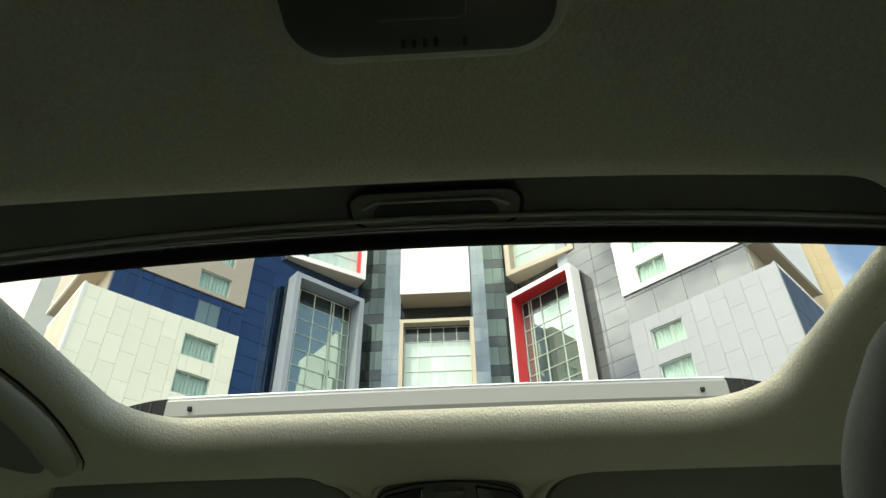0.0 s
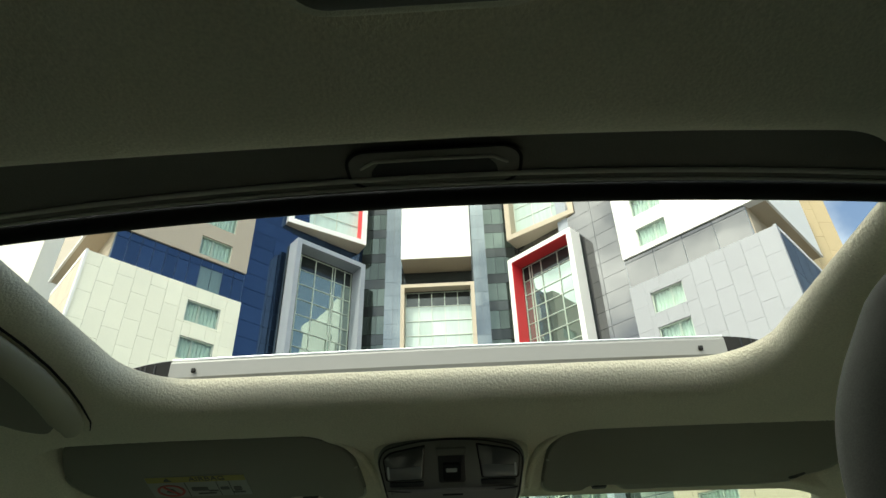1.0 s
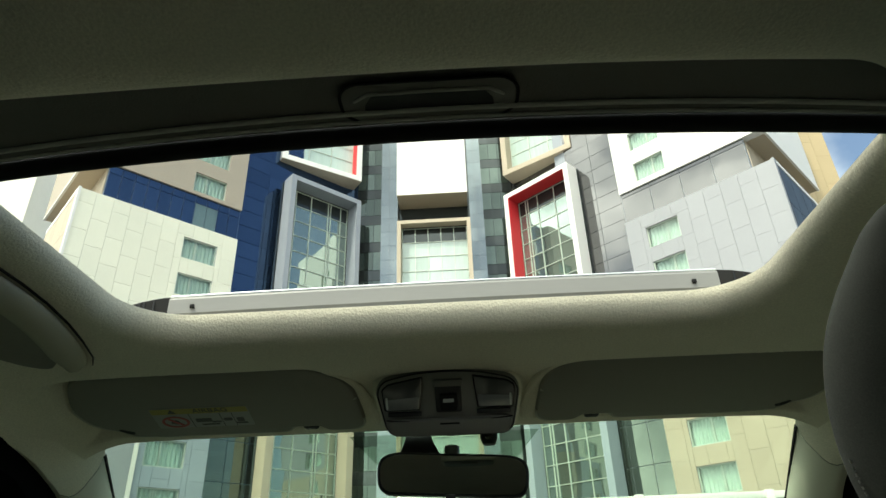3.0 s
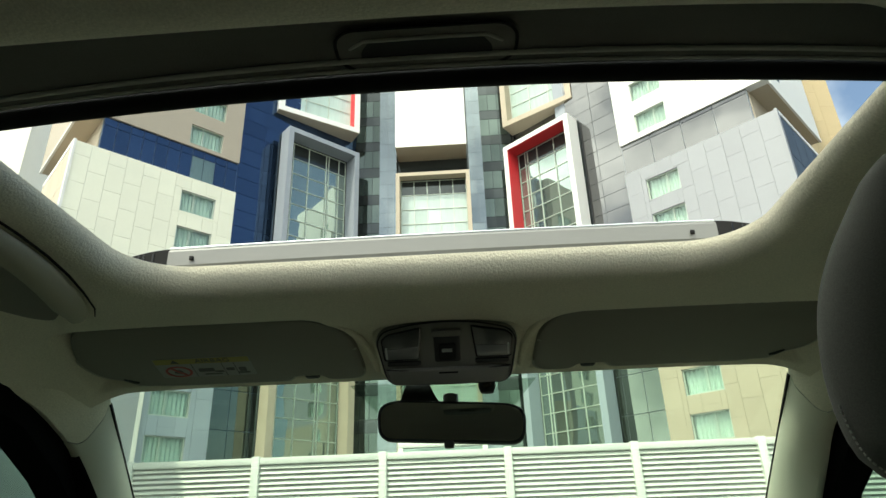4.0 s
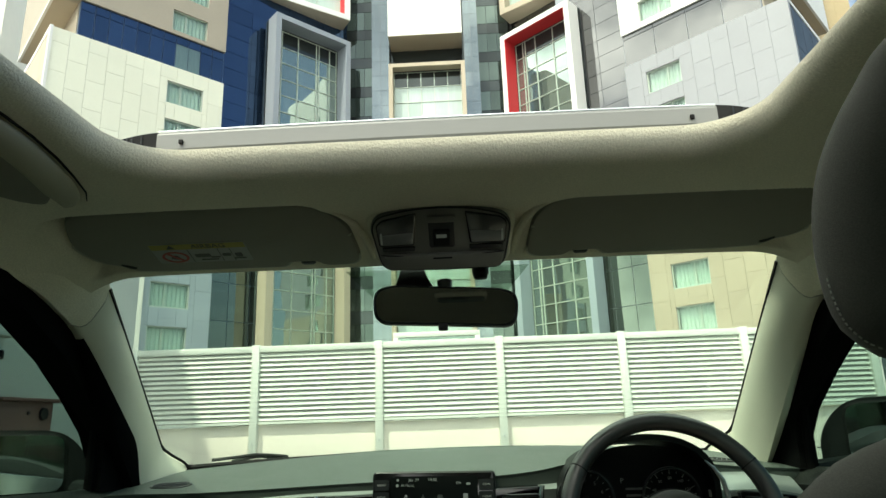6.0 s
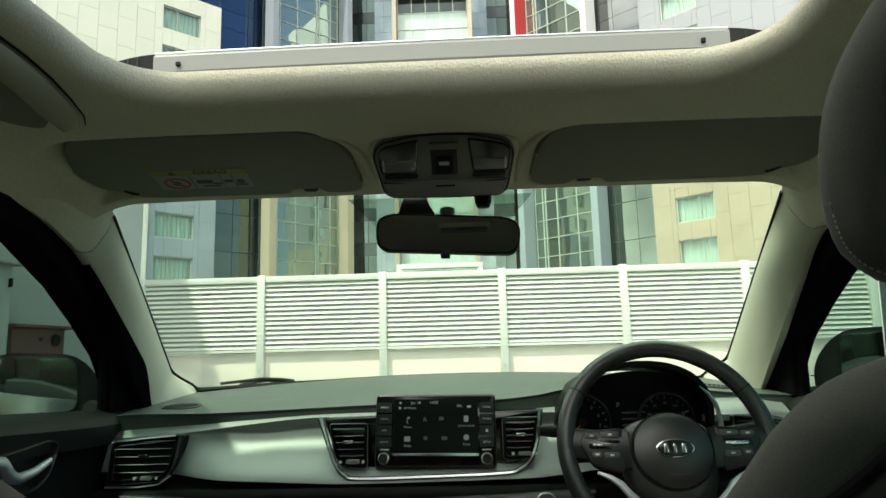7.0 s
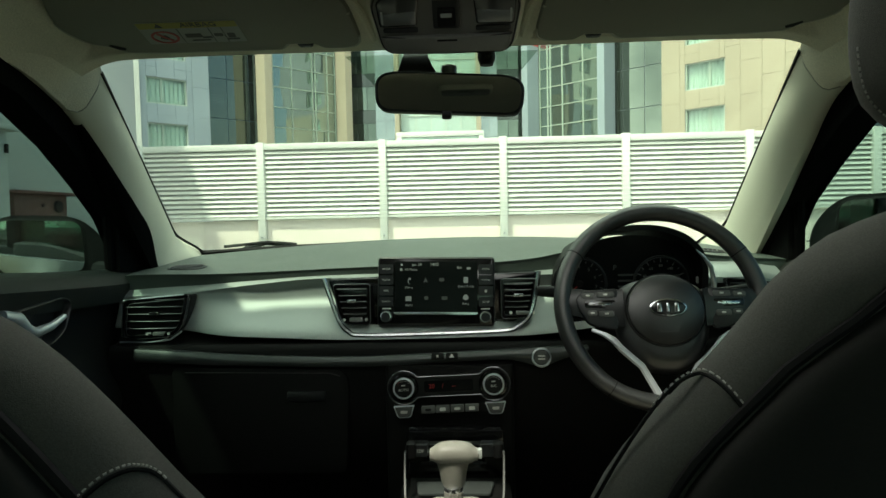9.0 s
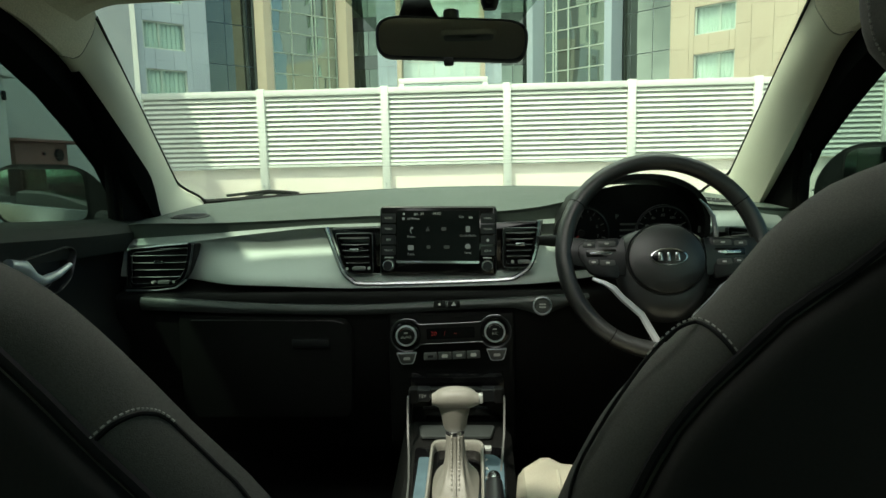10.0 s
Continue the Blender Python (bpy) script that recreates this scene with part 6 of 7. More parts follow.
for sgn in (-1, 1):
    kn = under(part("knob", lathe([(0.0, 0.017), (0.0095, 0.017), (0.0105, 0.015), (0.011, 0.004), (0.0125, 0.003), (0.0125, 0.0)], hm2 @ Matrix.Translation((sgn * 0.1025, -0.0525, 0.004)), 24), SATIN, None, "black knob with a bright ring"), hu)
    rg = bmesh.new()
    loft([[hm2 @ Matrix.Translation((sgn * 0.1025, -0.0525, 0.004)) @ Vector((r * math.cos(2 * math.pi * k / 24), r * math.sin(2 * math.pi * k / 24), h)) for k in range(24)] for r, h in ((0.0108, 0.0165), (0.0112, 0.0178), (0.0092, 0.0180), (0.0090, 0.0165))], bm=rg, caps=False)
    under(part("knob_ring", rg, CHROME), hu)
    on_hu("key_mark", sgn * 0.1025, -0.036, 0.018, 0.0025, PRINT, 0.0005, 0.0066)
hu_text("Jan. 29", 0.0075, -0.040, 0.055)
hu_text("14:02", 0.0080, -0.003, 0.0555)
hu_text("All Menus", 0.0065, -0.052, 0.045)
on_hu("icon", -0.0725, 0.045, 0.005, 0.005, INK_WHITE)
on_hu("icon", -0.0715, 0.055, 0.0045, 0.0045, INK_WHITE, 0.002)
hu_text("Edit", 0.0065, 0.049, 0.049)
on_hu("icon", 0.068, 0.0475, 0.008, 0.004, INK_WHITE, 0.001)
hu_text("Phone", 0.0065, -0.056, 0.0075)
hu_text("Quick Guide", 0.0065, 0.062, 0.0100)
hu_text("Radio", 0.0065, -0.056, -0.0290)
hu_text("Setup", 0.0065, 0.062, -0.0255)
ph = words("(", 0.016, hm2 @ Matrix.Translation((-0.057, 0.022, 0.0066)), INK_WHITE, None, "icon")
under(ph, hu)
on_hu("icon", -0.0545, 0.0255, 0.004, 0.004, INK_WHITE, 0.001)
on_hu("icon", 0.062, 0.0235, 0.009, 0.012, INK_WHITE, 0.001)
on_hu("icon", -0.057, -0.0155, 0.012, 0.010, INK_WHITE, 0.0015)
gp = []
for k in range(32):
    r = 0.0062 if (k // 2) % 2 else 0.0048
    gp.append((0.062 + r * math.cos(2 * math.pi * k / 32), -0.0125 + r * math.sin(2 * math.pi * k / 32)))
under(part("icon", slab(gp, hm2, 0.0068), INK_WHITE), hu)
under(part("icon", slab([(-0.026, 0.018), (-0.0215, 0.020), (-0.017, 0.018), (-0.0215, 0.029)], hm2, 0.0066), KEYPLASTIC), hu)
for px, py, s in ((0.012, 0.024, 0.010), (-0.020, -0.014, 0.008), (0.018, -0.014, 0.012)):
    on_hu("icon", px, py, s, 0.007, KEYPLASTIC, 0.002, 0.0066)

# strip switches and start button
ss = thing("hazard_switches", "two small black switches with the warning triangle", "switch", at=(-0.027, 1.27, 0.745))
ssm = at_dash(-0.027, 1.266, 0.748, 12)
for dx in (-0.0145, 0.0145):
    under(part("key", slab([(x + dx, y) for x, y in rounded([(-0.0135, -0.007), (0.0135, -0.007), (0.0115, 0.007), (-0.0115, 0.007)], 0.002)], ssm, 0.006, 0.002), BLACK), ss)
under(part("mark", slab([(0.0095, -0.003), (0.0195, -0.003), (0.0145, 0.005)], ssm, 0.0064), PRINT), ss)
under(part("mark", slab([(x - 0.0145, y) for x, y in rrect(0.004, 0.005, 0.001)], ssm, 0.0064), PRINT), ss)
sb2 = thing("start_button", "round black engine start button with a chrome ring", "button", at=(0.165, 1.265, 0.745))
sbm = at_dash(0.1675, 1.272, 0.742, 10)
under(part("ring", lathe([(0.0175, 0.0), (0.0200, 0.004), (0.0195, 0.007), (0.0172, 0.008), (0.0160, 0.004)], sbm, 32), SILVER_PAINT), sb2)
under(part("cap", lathe([(0.0, 0.0062), (0.014, 0.0060), (0.0153, 0.004), (0.0153, 0.0)], sbm, 32), KEYPLASTIC), sb2)
for dy in (0.003, -0.003):
    under(part("mark", slab([(x, y + dy) for x, y in rrect(0.014, 0.003, 0.0008)], sbm, 0.0068), PRINT), sb2)

# climate panel
cl = thing("climate_panel", "black climate panel with two chrome-ringed dials", "climate control", at=(-0.02, 1.26, 0.68))
clm = at_dash(-0.0200, 1.262, 0.6895, 6) @ Matrix.Rotation(radians(2.2), 4, "Z")


def dumbbell(rr, hh, half):
    pts = []
    a0 = math.asin(hh / rr)
    for sgn, start in ((1, -math.pi + a0), (-1, a0)):
        for i in range(19):
            a = start + (2 * math.pi - 2 * a0) * i / 18
            pts.append((sgn * half * 1.0 + rr * math.cos(a), rr * math.sin(a)))
    return pts


db = dumbbell(0.0335, 0.020, 0.090)
under(part("stack_body", box(-0.150, 0.112, 1.268, 1.36, 0.44, 0.732, r=0.01), LOWER, None, "black centre stack"), cl)
under(part("panel", slab(db, clm, 0.006, 0.002), BLACK), cl)
fo = [clm @ Vector((x, y, 0.006)) for x, y in db]
under(part("outline", tube(fo, 0.0012, 6, closed=True), GUNMETAL), cl)
under(part("display", slab(rrect(0.098, 0.022, 0.003), clm, 0.0068), SCREEN), cl)
for px, s in ((-0.034, "20"), (-0.012, "/"), (0.010, "--")):
    o = words(s, 0.012, clm @ Matrix.Translation((px, 0, 0.007)), INK_RED, None)
    under(o, cl)
for sgn, txt in ((-1, "AUTO"), (1, "A/C")):
    km = clm @ Matrix.Translation((sgn * 0.090, 0, 0.004))
    under(part("dial_ring", lathe([(0.0212, 0.004), (0.0212, 0.014), (0.0205, 0.0165), (0.0188, 0.017), (0.0178, 0.014), (0.0178, 0.0)], km, 36), SILVER_PAINT, None, "bright silver ring"), cl)
    under(part("dial_bezel", lathe([(0.0290, 0.0), (0.0290, 0.005), (0.0275, 0.0085), (0.0225, 0.0095), (0.0205, 0.006), (0.0205, 0.0)], km, 36), PIANO), cl)
    for k in range(11):
        a = radians(40 + 10 * k)
        under(part("tick", slab(rrect(0.0018, 0.0008, 0.0002, 1), km @ Matrix.Rotation(a, 4, "Z") @ Matrix.Translation((0.0150, 0, 0.0136)), 0.0006), PRINT if k < 8 or sgn > 0 else LABEL_RED), cl)
    under(part("dial", lathe([(0.0, 0.0135), (0.014, 0.0138), (0.0180, 0.0128), (0.0180, 0.0)], km, 36), BLACK), cl)
    under(words(txt, 0.0075, km @ Matrix.Translation((0, -0.003, 0.0143)), PRINT, None), cl)
    under(part("mark", slab([(x, y + 0.006) for x, y in rrect(0.008, 0.002, 0.0005)], km, 0.0150), PRINT), cl)
    tz = rounded([(-0.021, 0.0), (0.021, 0.0), (0.013, -0.024), (-0.013, -0.024)], [0.002, 0.002, 0.006, 0.006])
    tm = clm @ Matrix.Translation((sgn * 0.092, -0.036, 0.002))
    under(part("demist_key", slab(tz, tm, 0.006, 0.001), SILVER_PAINT), cl)
    under(part("key_face", slab([(x * 0.88, -0.012 + (y + 0.012) * 0.84) for x, y in tz], tm, 0.0072, 0.001), KEYPLASTIC), cl)
    under(part("mark", slab([(x, y - 0.012) for x, y in rrect(0.014, 0.006, 0.002)], tm, 0.0077), PRINT), cl)
for k in range(4):
    px = -0.0435 + k * 0.0293
    under(part("key", slab([(x + px, y - 0.046) for x, y in rrect(0.0268, 0.0150, 0.002)], clm, 0.0075, 0.0015), KEYPLASTIC), cl)
    under(part("mark", slab([(x + px, y - 0.046) for x, y in rrect(0.012, 0.005 + 0.002 * (k % 2), 0.002)], clm, 0.0081), PRINT if k else RUBBER), cl)

# ---- instrument cluster ----
ic = thing("instrument_cluster", "hooded instrument cluster with two dials", "instrument cluster", at=(0.36, 1.33, 0.92))


def hood(u, v, k=1.0):
    a = math.pi * u
    x = 0.358 - (0.158 if a < math.pi / 2 else 0.143) * k * math.cos(a)
    z = 0.878 + 0.128 * k * math.sin(a) ** 0.72
    y = lerp(1.235, 1.42, v) + 0.045 * (1 - math.sin(a)) * (1 - v)
    return Vector((x, y, z - 0.015 * v))


under(part("hood", solid(lambda u, v: hood(u, v), lambda u, v: hood(u, v, 0.92), 40, 8), BLACK, sharp=60), ic)
fo2 = [(0.358 - 0.146 * math.cos(math.pi * k / 30), 0.872 + 0.112 * math.sin(math.pi * k / 30) ** 0.72) for k in range(31)] + [(0.500, 0.800), (0.216, 0.800)]
under(part("face", slab(fo2, Matrix.Translation((0, 1.312, 0)) @ Matrix.Rotation(radians(90), 4, "X"), 0.008), SCREEN), ic)
under(part("side_trim", tube([(0.5030, 1.256, 0.868), (0.5015, 1.250, 0.892), (0.4935, 1.245, 0.921), (0.4790, 1.241, 0.942), (0.4640, 1.240, 0.955)], [0.005, 0.005, 0.0045, 0.003, 0.0015], 8), SILVER_PAINT, None, "thin silver edge of the hood"), ic)
for dx in (-0.082, 0.082):
    gm = at_dash(0.332 + dx, 1.3035, 0.886, 0)
    rg = bmesh.new()
    loft([[gm @ Vector((r * math.cos(2 * math.pi * k / 40), r * math.sin(2 * math.pi * k / 40), h)) for k in range(40)] for r, h in ((0.056, 0.0), (0.056, 0.008), (0.053, 0.009), (0.051, 0.002))], bm=rg, caps=False)
    under(part("dial_ring", rg, SATIN), ic)
    under(part("dial", lathe([(0.0, 0.001), (0.052, 0.001), (0.052, 0.0)], gm, 36), SCREEN), ic)
    for k in range(17):
        a = radians(225 - 270 * k / 16)
        big = k % 2 == 0
        tm = gm @ Matrix.Rotation(a, 4, "Z") @ Matrix.Translation((0.046, 0, 0.0012))
        under(part("tick", slab(rrect(0.008 if big else 0.004, 0.0016, 0.0004, 1), tm, 0.0008), INK_DIM), ic)
    for k in range(9):
        a = radians(225 - 270 * k / 8)
        s = str(k) if dx < 0 else str(k * 20)
        under(words(s, 0.010 if dx < 0 else 0.008, gm @ Matrix.Translation((0.0345 * math.cos(a), 0.0345 * math.sin(a), 0.0016)), INK_DIM, None), ic)
    under(part("needle", slab(rrect(0.044, 0.0022, 0.0005, 1), gm @ Matrix.Rotation(radians(225), 4, "Z") @ Matrix.Translation((0.02, 0, 0.003)), 0.001), INK_RED), ic)
    under(part("needle_hub", lathe([(0, 0.009), (0.007, 0.008), (0.008, 0.0)], gm, 16), RUBBER), ic)
under(words("P", 0.014, at_dash(0.322, 1.3030, 0.918, 0), INK_DIM, None), ic)
for k in range(3):
    under(part("readout", slab(rrect(0.034, 0.004, 0.001, 1), at_dash(0.345, 1.3035, 0.903 - 0.012 * k, 0), 0.0008), KEYPLASTIC), ic)

# ---- steering wheel ----
sw = thing("steering_wheel", "black leather steering wheel with silver lower spokes", "steering wheel", at=(0.358, 1.10, 0.872))
WM = Matrix.Translation((0.358, 1.102, 0.8685)) @ Matrix.Rotation(radians(90 - 20), 4, "X")


def wm(x, y, z=0.0):
    return WM @ Vector((x, y, z))


rim_rings = []
NR = 96
for i in range(NR):
    a = 2 * math.pi * i / NR
    ca, sa = math.cos(a), math.sin(a)
    R = 0.170
    if sa < -0.86:
        R = 0.170 * (1 - 0.25 * (-sa - 0.86) ** 1.0 * 0.5)
    rr, rt = 0.0150, 0.0165
    rim_rings.append([wm((R + rr * math.cos(b)) * ca, (R + rr * math.cos(b)) * sa, rt * math.sin(b)) for b in [2 * math.pi * k / 14 for k in range(14)]])
under(part("rim", loft(rim_rings, around=True, caps=False), LEATHER, None, "leather rim with stitched joints"), sw)
for deg in (33, 147, 236, 304):
    a = radians(deg)
    ring = bmesh.new()
    loft([[wm((0.170 + r * math.cos(b)) * math.cos(a + d), (0.170 + r * math.cos(b)) * math.sin(a + d), (r + 0.0015) * math.sin(b)) for b in [2 * math.pi * k / 14 for k in range(14)]] for d, r in ((-0.006, 0.0150), (-0.004, 0.0156), (0.004, 0.0156), (0.006, 0.0150))], bm=ring, caps=False)
    under(part("joint", ring, RUBBER), sw)
for a0 in (18, 150, 208, 318):
    for k in range(9):
        a = radians(a0 + 1.7 * k)
        p = Vector((0.1565 * math.cos(a), 0.1565 * math.sin(a), 0.0085))
        q = Vector((0.1565 * math.cos(a + 0.014), 0.1565 * math.sin(a + 0.014), 0.0085))
        under(part("stitch", tube([WM @ p, WM @ q], 0.0007, 4), KEYPLASTIC), sw)
HM = WM @ Matrix.Translation((0, -0.016, 0))
hub = rounded([(-0.082, 0.030), (-0.060, 0.058), (0.0, 0.068), (0.060, 0.058), (0.082, 0.030), (0.080, -0.035), (0.050, -0.090), (0.0, -0.104), (-0.050, -0.090), (-0.080, -0.035)], 0.05, 5)
hubm = bmesh.new()
loft([[HM @ Vector((x * k, -0.018 + (y + 0.018) * k, h)) for x, y in hub] for k, h in ((0.86, -0.034), (1.0, -0.020), (1.0, -0.010), (0.97, -0.001), (0.90, 0.007), (0.80, 0.013), (0.66, 0.017), (0.4, 0.018))], bm=hubm)
under(part("hub_shell", hubm, LEATHER), sw)
bag = [(0.0655 * math.cos(2 * math.pi * k / 48), 0.004 + 0.0615 * math.sin(2 * math.pi * k / 48)) for k in range(48)]
bagm = HM @ Matrix.Translation((0, 0, 0.008))
bb = bmesh.new()
loft([[bagm @ Vector((x * k, 0.004 + (y - 0.004) * k, h)) for x, y in bag] for k, h in ((1.0, 0.0), (1.0, 0.010), (0.96, 0.016), (0.80, 0.021), (0.5, 0.0245), (0.2, 0.026), (0.02, 0.0262))], bm=bb)
under(part("airbag_cover", bb, LEATHER), sw)
under(part("cover_groove", tube([bagm @ Vector((x * 1.012, 0.004 + (y - 0.004) * 1.012, 0.0095)) for x, y in bag], 0.0016, 6, closed=True), RUBBER), sw)
bgm = HM @ Matrix.Translation((0.0, 0.004, 0.0335))
oval = [(0.0310 * math.cos(2 * math.pi * k / 40), 0.0155 * math.sin(2 * math.pi * k / 40)) for k in range(40)]
under(part("badge_rim", slab(oval, bgm, 0.0030, 0.001), CHROME, None, "chrome oval badge"), sw)
under(part("badge_field", slab([(x * 0.91, y * 0.84) for x, y in oval], bgm, 0.0036, 0.0004), BADGE_FIELD), sw)
for px, ww in ((-0.0150, 0.0085), (-0.0010, 0.0055), (0.0135, 0.0085)):
    under(part("badge_mark", slab([(x + px, y) for x, y in rounded([(-ww / 2, -0.0075), (ww / 2, -0.0075), (ww / 3, 0.0075), (-ww / 3, 0.0075)], 0.0015)], bgm, 0.0043, 0.0003), CHROME), sw)
under(words("AIRBAG", 0.0085, HM @ Matrix.Translation((0, -0.034, 0.0305)), KEYPLASTIC, None), sw)
for sgn in (-1, 1):
    under(part("horn_mark", slab(rrect(0.008, 0.0025, 0.001, 2), HM @ Matrix.Translation((sgn * 0.034, 0.028, 0.0272)), 0.0012), KEYPLASTIC), sw)
    sp = []
    for t in range(9):
        q = t / 8
        x = sgn * lerp(0.068, 0.160, q)
        h0, h1 = lerp(0.026, 0.026, q), lerp(-0.040, -0.016, q)
        zc = lerp(0.006, 0.0, q)
        sp.append([wm(x, yy, zc + zz) for yy, zz in ((h0, -0.012), (h0, 0.006), (lerp(h0, h1, 0.5), 0.012), (h1, 0.006), (h1, -0.012))])
    under(part("spoke", loft(sp), SATIN), sw)
    pod = rounded([(sgn * 0.076, 0.028), (sgn * 0.136, 0.024), (sgn * 0.149, 0.010), (sgn * 0.146, -0.006), (sgn * 0.128, -0.036), (sgn * 0.080, -0.046)], 0.008)
    if sgn > 0:
        pod = pod[::-1]
    under(part("switch_pod", slab(pod, WM @ Matrix.Translation((0, 0, 0.006)), 0.008, 0.003), SATIN), sw)
    for px, py, w_, h_, mt in ((0.098, 0.0165, 0.030, 0.010, KEYPLASTIC), (0.128, 0.0150, 0.022, 0.009, KEYPLASTIC), (0.108, 0.000, 0.052, 0.013, PIANO), (0.108, 0.000, 0.040, 0.0045, CHROME),
                               (0.098, -0.017, 0.026, 0.010, KEYPLASTIC), (0.122, -0.0155, 0.016, 0.009, KEYPLASTIC)):
        lift = 0.0010 if mt is CHROME else 0.0
        under(part("switch", slab([(sgn * px + x, py + y) for x, y in rrect(w_, h_, 0.003, 3)], WM @ Matrix.Translation((0, 0, 0.013 + lift)), 0.0025, 0.001), mt), sw)
    for px, py in ((0.098, 0.0165), (0.128, 0.015), (0.098, -0.017), (0.122, -0.0155)):
        under(part("mark", slab([(sgn * px + x, py + y) for x, y in rrect(0.007, 0.003, 0.001, 2)], WM @ Matrix.Translation((0, 0, 0.0130)), 0.0030), PRINT), sw)
    fork = [(sgn * x, y, z) for x, y, z in ((0.124, -0.043, 0.008), (0.104, -0.052, 0.012), (0.090, -0.062, 0.014), (0.078, -0.077, 0.014), (0.061, -0.093, 0.014), (0.046, -0.106, 0.012), (0.036, -0.124, 0.008), (0.020, -0.152, 0.002))]
    flat = bmesh.new()
    rings = []
    for i, p in enumerate(fork):
        ww = (0.003, 0.0045, 0.006, 0.006, 0.006, 0.0062, 0.0062, 0.0065)[i]
        a, b = Vector(fork[max(0, i - 1)]), Vector(fork[min(len(fork) - 1, i + 1)])
        tg = (b - a).normalized()
        d = Vector((-tg.y, tg.x, 0)) * ww
        p = Vector(p)
        rings.append([wm(*(p - d)), wm(*(p - d * 0.6 + Vector((0, 0, 0.004)))), wm(*(p + d * 0.6 + Vector((0, 0, 0.004)))), wm(*(p + d)), wm(*(p - Vector((0, 0, 0.005))))])
    loft(rings, bm=flat)
    under(part("silver_spoke", flat, SILVER_PAINT, None, "bright silver lower spoke"), sw)
under(part("column_cover", tube([(0.358, 1.13, 0.855), (0.358, 1.22, 0.83), (0.358, 1.33, 0.80)], [0.05, 0.055, 0.06], 16), BLACK), sw)
for sgn in (-1, 1):
    stalk = [(0.358 + sgn * 0.05, 1.16, 0.865), (0.358 + sgn * 0.11, 1.165, 0.880), (0.358 + sgn * 0.185, 1.16, 0.888), (0.358 + sgn * 0.21, 1.155, 0.890)]
    under(part("stalk", tube(stalk, [0.008, 0.008, 0.011, 0.009], 10), BLACK, None, "black column stalk"), sw)

# ---- centre console and gear shifter ----
con = thing("centre_console", "black centre console with thin bright side trims", "console", at=(-0.01, 0.95, 0.4))
CON_TOP = [(0.30, 0.47), (0.72, 0.470), (0.90, 0.490), (1.10, 0.515), (1.20, 0.530)]
SLOPE = math.atan2(0.025, 0.20)


def on_con(x, y, lift=0.0):
    return Matrix.Translation((x, y, curve_at(CON_TOP, y) + lift)) @ Matrix.Rotation(SLOPE, 4, "X")


cs = [[Vector((x, y, z)) for x, z in ((-0.115, 0.22), (-0.112, top - 0.02), (-0.092, top), (0.080, top), (0.098, top - 0.02), (0.103, 0.22))] for y, top in CON_TOP]
under(part("body", loft(cs), LOWER), con)
under(part("shift_plate", slab(rounded([(-0.068, -0.16), (0.068, -0.16), (0.080, 0.10), (-0.080, 0.10)], 0.012), on_con(-0.002, 1.0), 0.003, 0.001), PIANO), con)
under(part("cubby_back", box(-0.098, 0.086, 1.19, 1.23, 0.44, 0.62, r=0.004), PIANO), con)
under(part("cubby_shelf", slab(rounded([(-0.070, -0.012), (0.062, -0.012), (0.070, 0.030), (-0.076, 0.030)], 0.006), on_con(-0.004, 1.135, 0.004), 0.005, 0.002), LEDGE, None, "grey lip of the storage tray"), con)
under(part("tray_line", tube([(-0.072, 1.178, 0.562), (0.0, 1.176, 0.566), (0.052, 1.178, 0.562)], 0.0022, 6), SATIN), con)
for sgn in (-1, 1):
    trim = [[Vector((-0.007 + sgn * (w + a), y + b, z)) for a, b in ((-0.0016, 0.0), (0.0016, 0.0), (0.0016, 0.012), (-0.0016, 0.012))] for w, y, z in ((0.090, 1.130, 0.600), (0.090, 1.125, 0.590), (0.088, 1.10, 0.545), (0.083, 1.06, 0.518), (0.077, 1.00, 0.507), (0.070, 0.85, 0.489))]
    under(part("side_trim", loft(trim), KEYPLASTIC, None, "dark silver console side trim"), con)
    x0, x1 = -0.007 + sgn * 0.048, -0.007 + sgn * 0.088
    under(part("socket_cover", box(min(x0, x1), max(x0, x1), 1.138, 1.165, 0.588, 0.612, r=0.004), SATIN, None, "black power socket cover"), con)
    under(part("socket_end", box(min(x1 - sgn * 0.017, x1), max(x1 - sgn * 0.017, x1), 1.134, 1.160, 0.586, 0.614, r=0.004), RUBBER), con)
under(part("cubby_bar", box(-0.098, 0.084, 1.148, 1.170, 0.590, 0.609, r=0.004), BLACK), con)
under(words("12V", 0.009, at_dash(-0.070, 1.1375, 0.600, 0), PRINT, None), con)
under(words("180W", 0.009, at_dash(-0.046, 1.1375, 0.600, 0), PRINT, None), con)
under(part("button", slab(rrect(0.020, 0.012, 0.003), on_con(0.048, 1.092, 0.003), 0.005, 0.002), CLEAR_LENS), con)
BLUE_GREY = mat("indicator_blue_grey", (0.11, 0.17, 0.20), 0.14, grain=0.25, scale=40, stain=0.2, sscale=30)
ind = slab(rounded([(-0.014, 0.032), (0.010, 0.032), (0.026, 0.010), (0.024, -0.10), (-0.014, -0.10)], 0.012), on_con(0.052, 1.040, 0.003), 0.003, 0.001)
under(part("shift_indicator", ind, BLUE_GREY, None, "blue-grey shift position plate"), con)
for k, s in enumerate("PRND"):
    under(words(s, 0.010, on_con(0.048, 1.052 - 0.026 * k, 0.0066), PRINT, None), con)
under(part("side_plate", slab(rrect(0.020, 0.16, 0.004), on_con(-0.062, 0.985, 0.003), 0.002, 0.001), BLUE_GREY), con)

gs = thing("gear_shifter", "grey leather gear shifter with a stitched boot", "gear shifter", at=(-0.004, 0.99, 0.49))
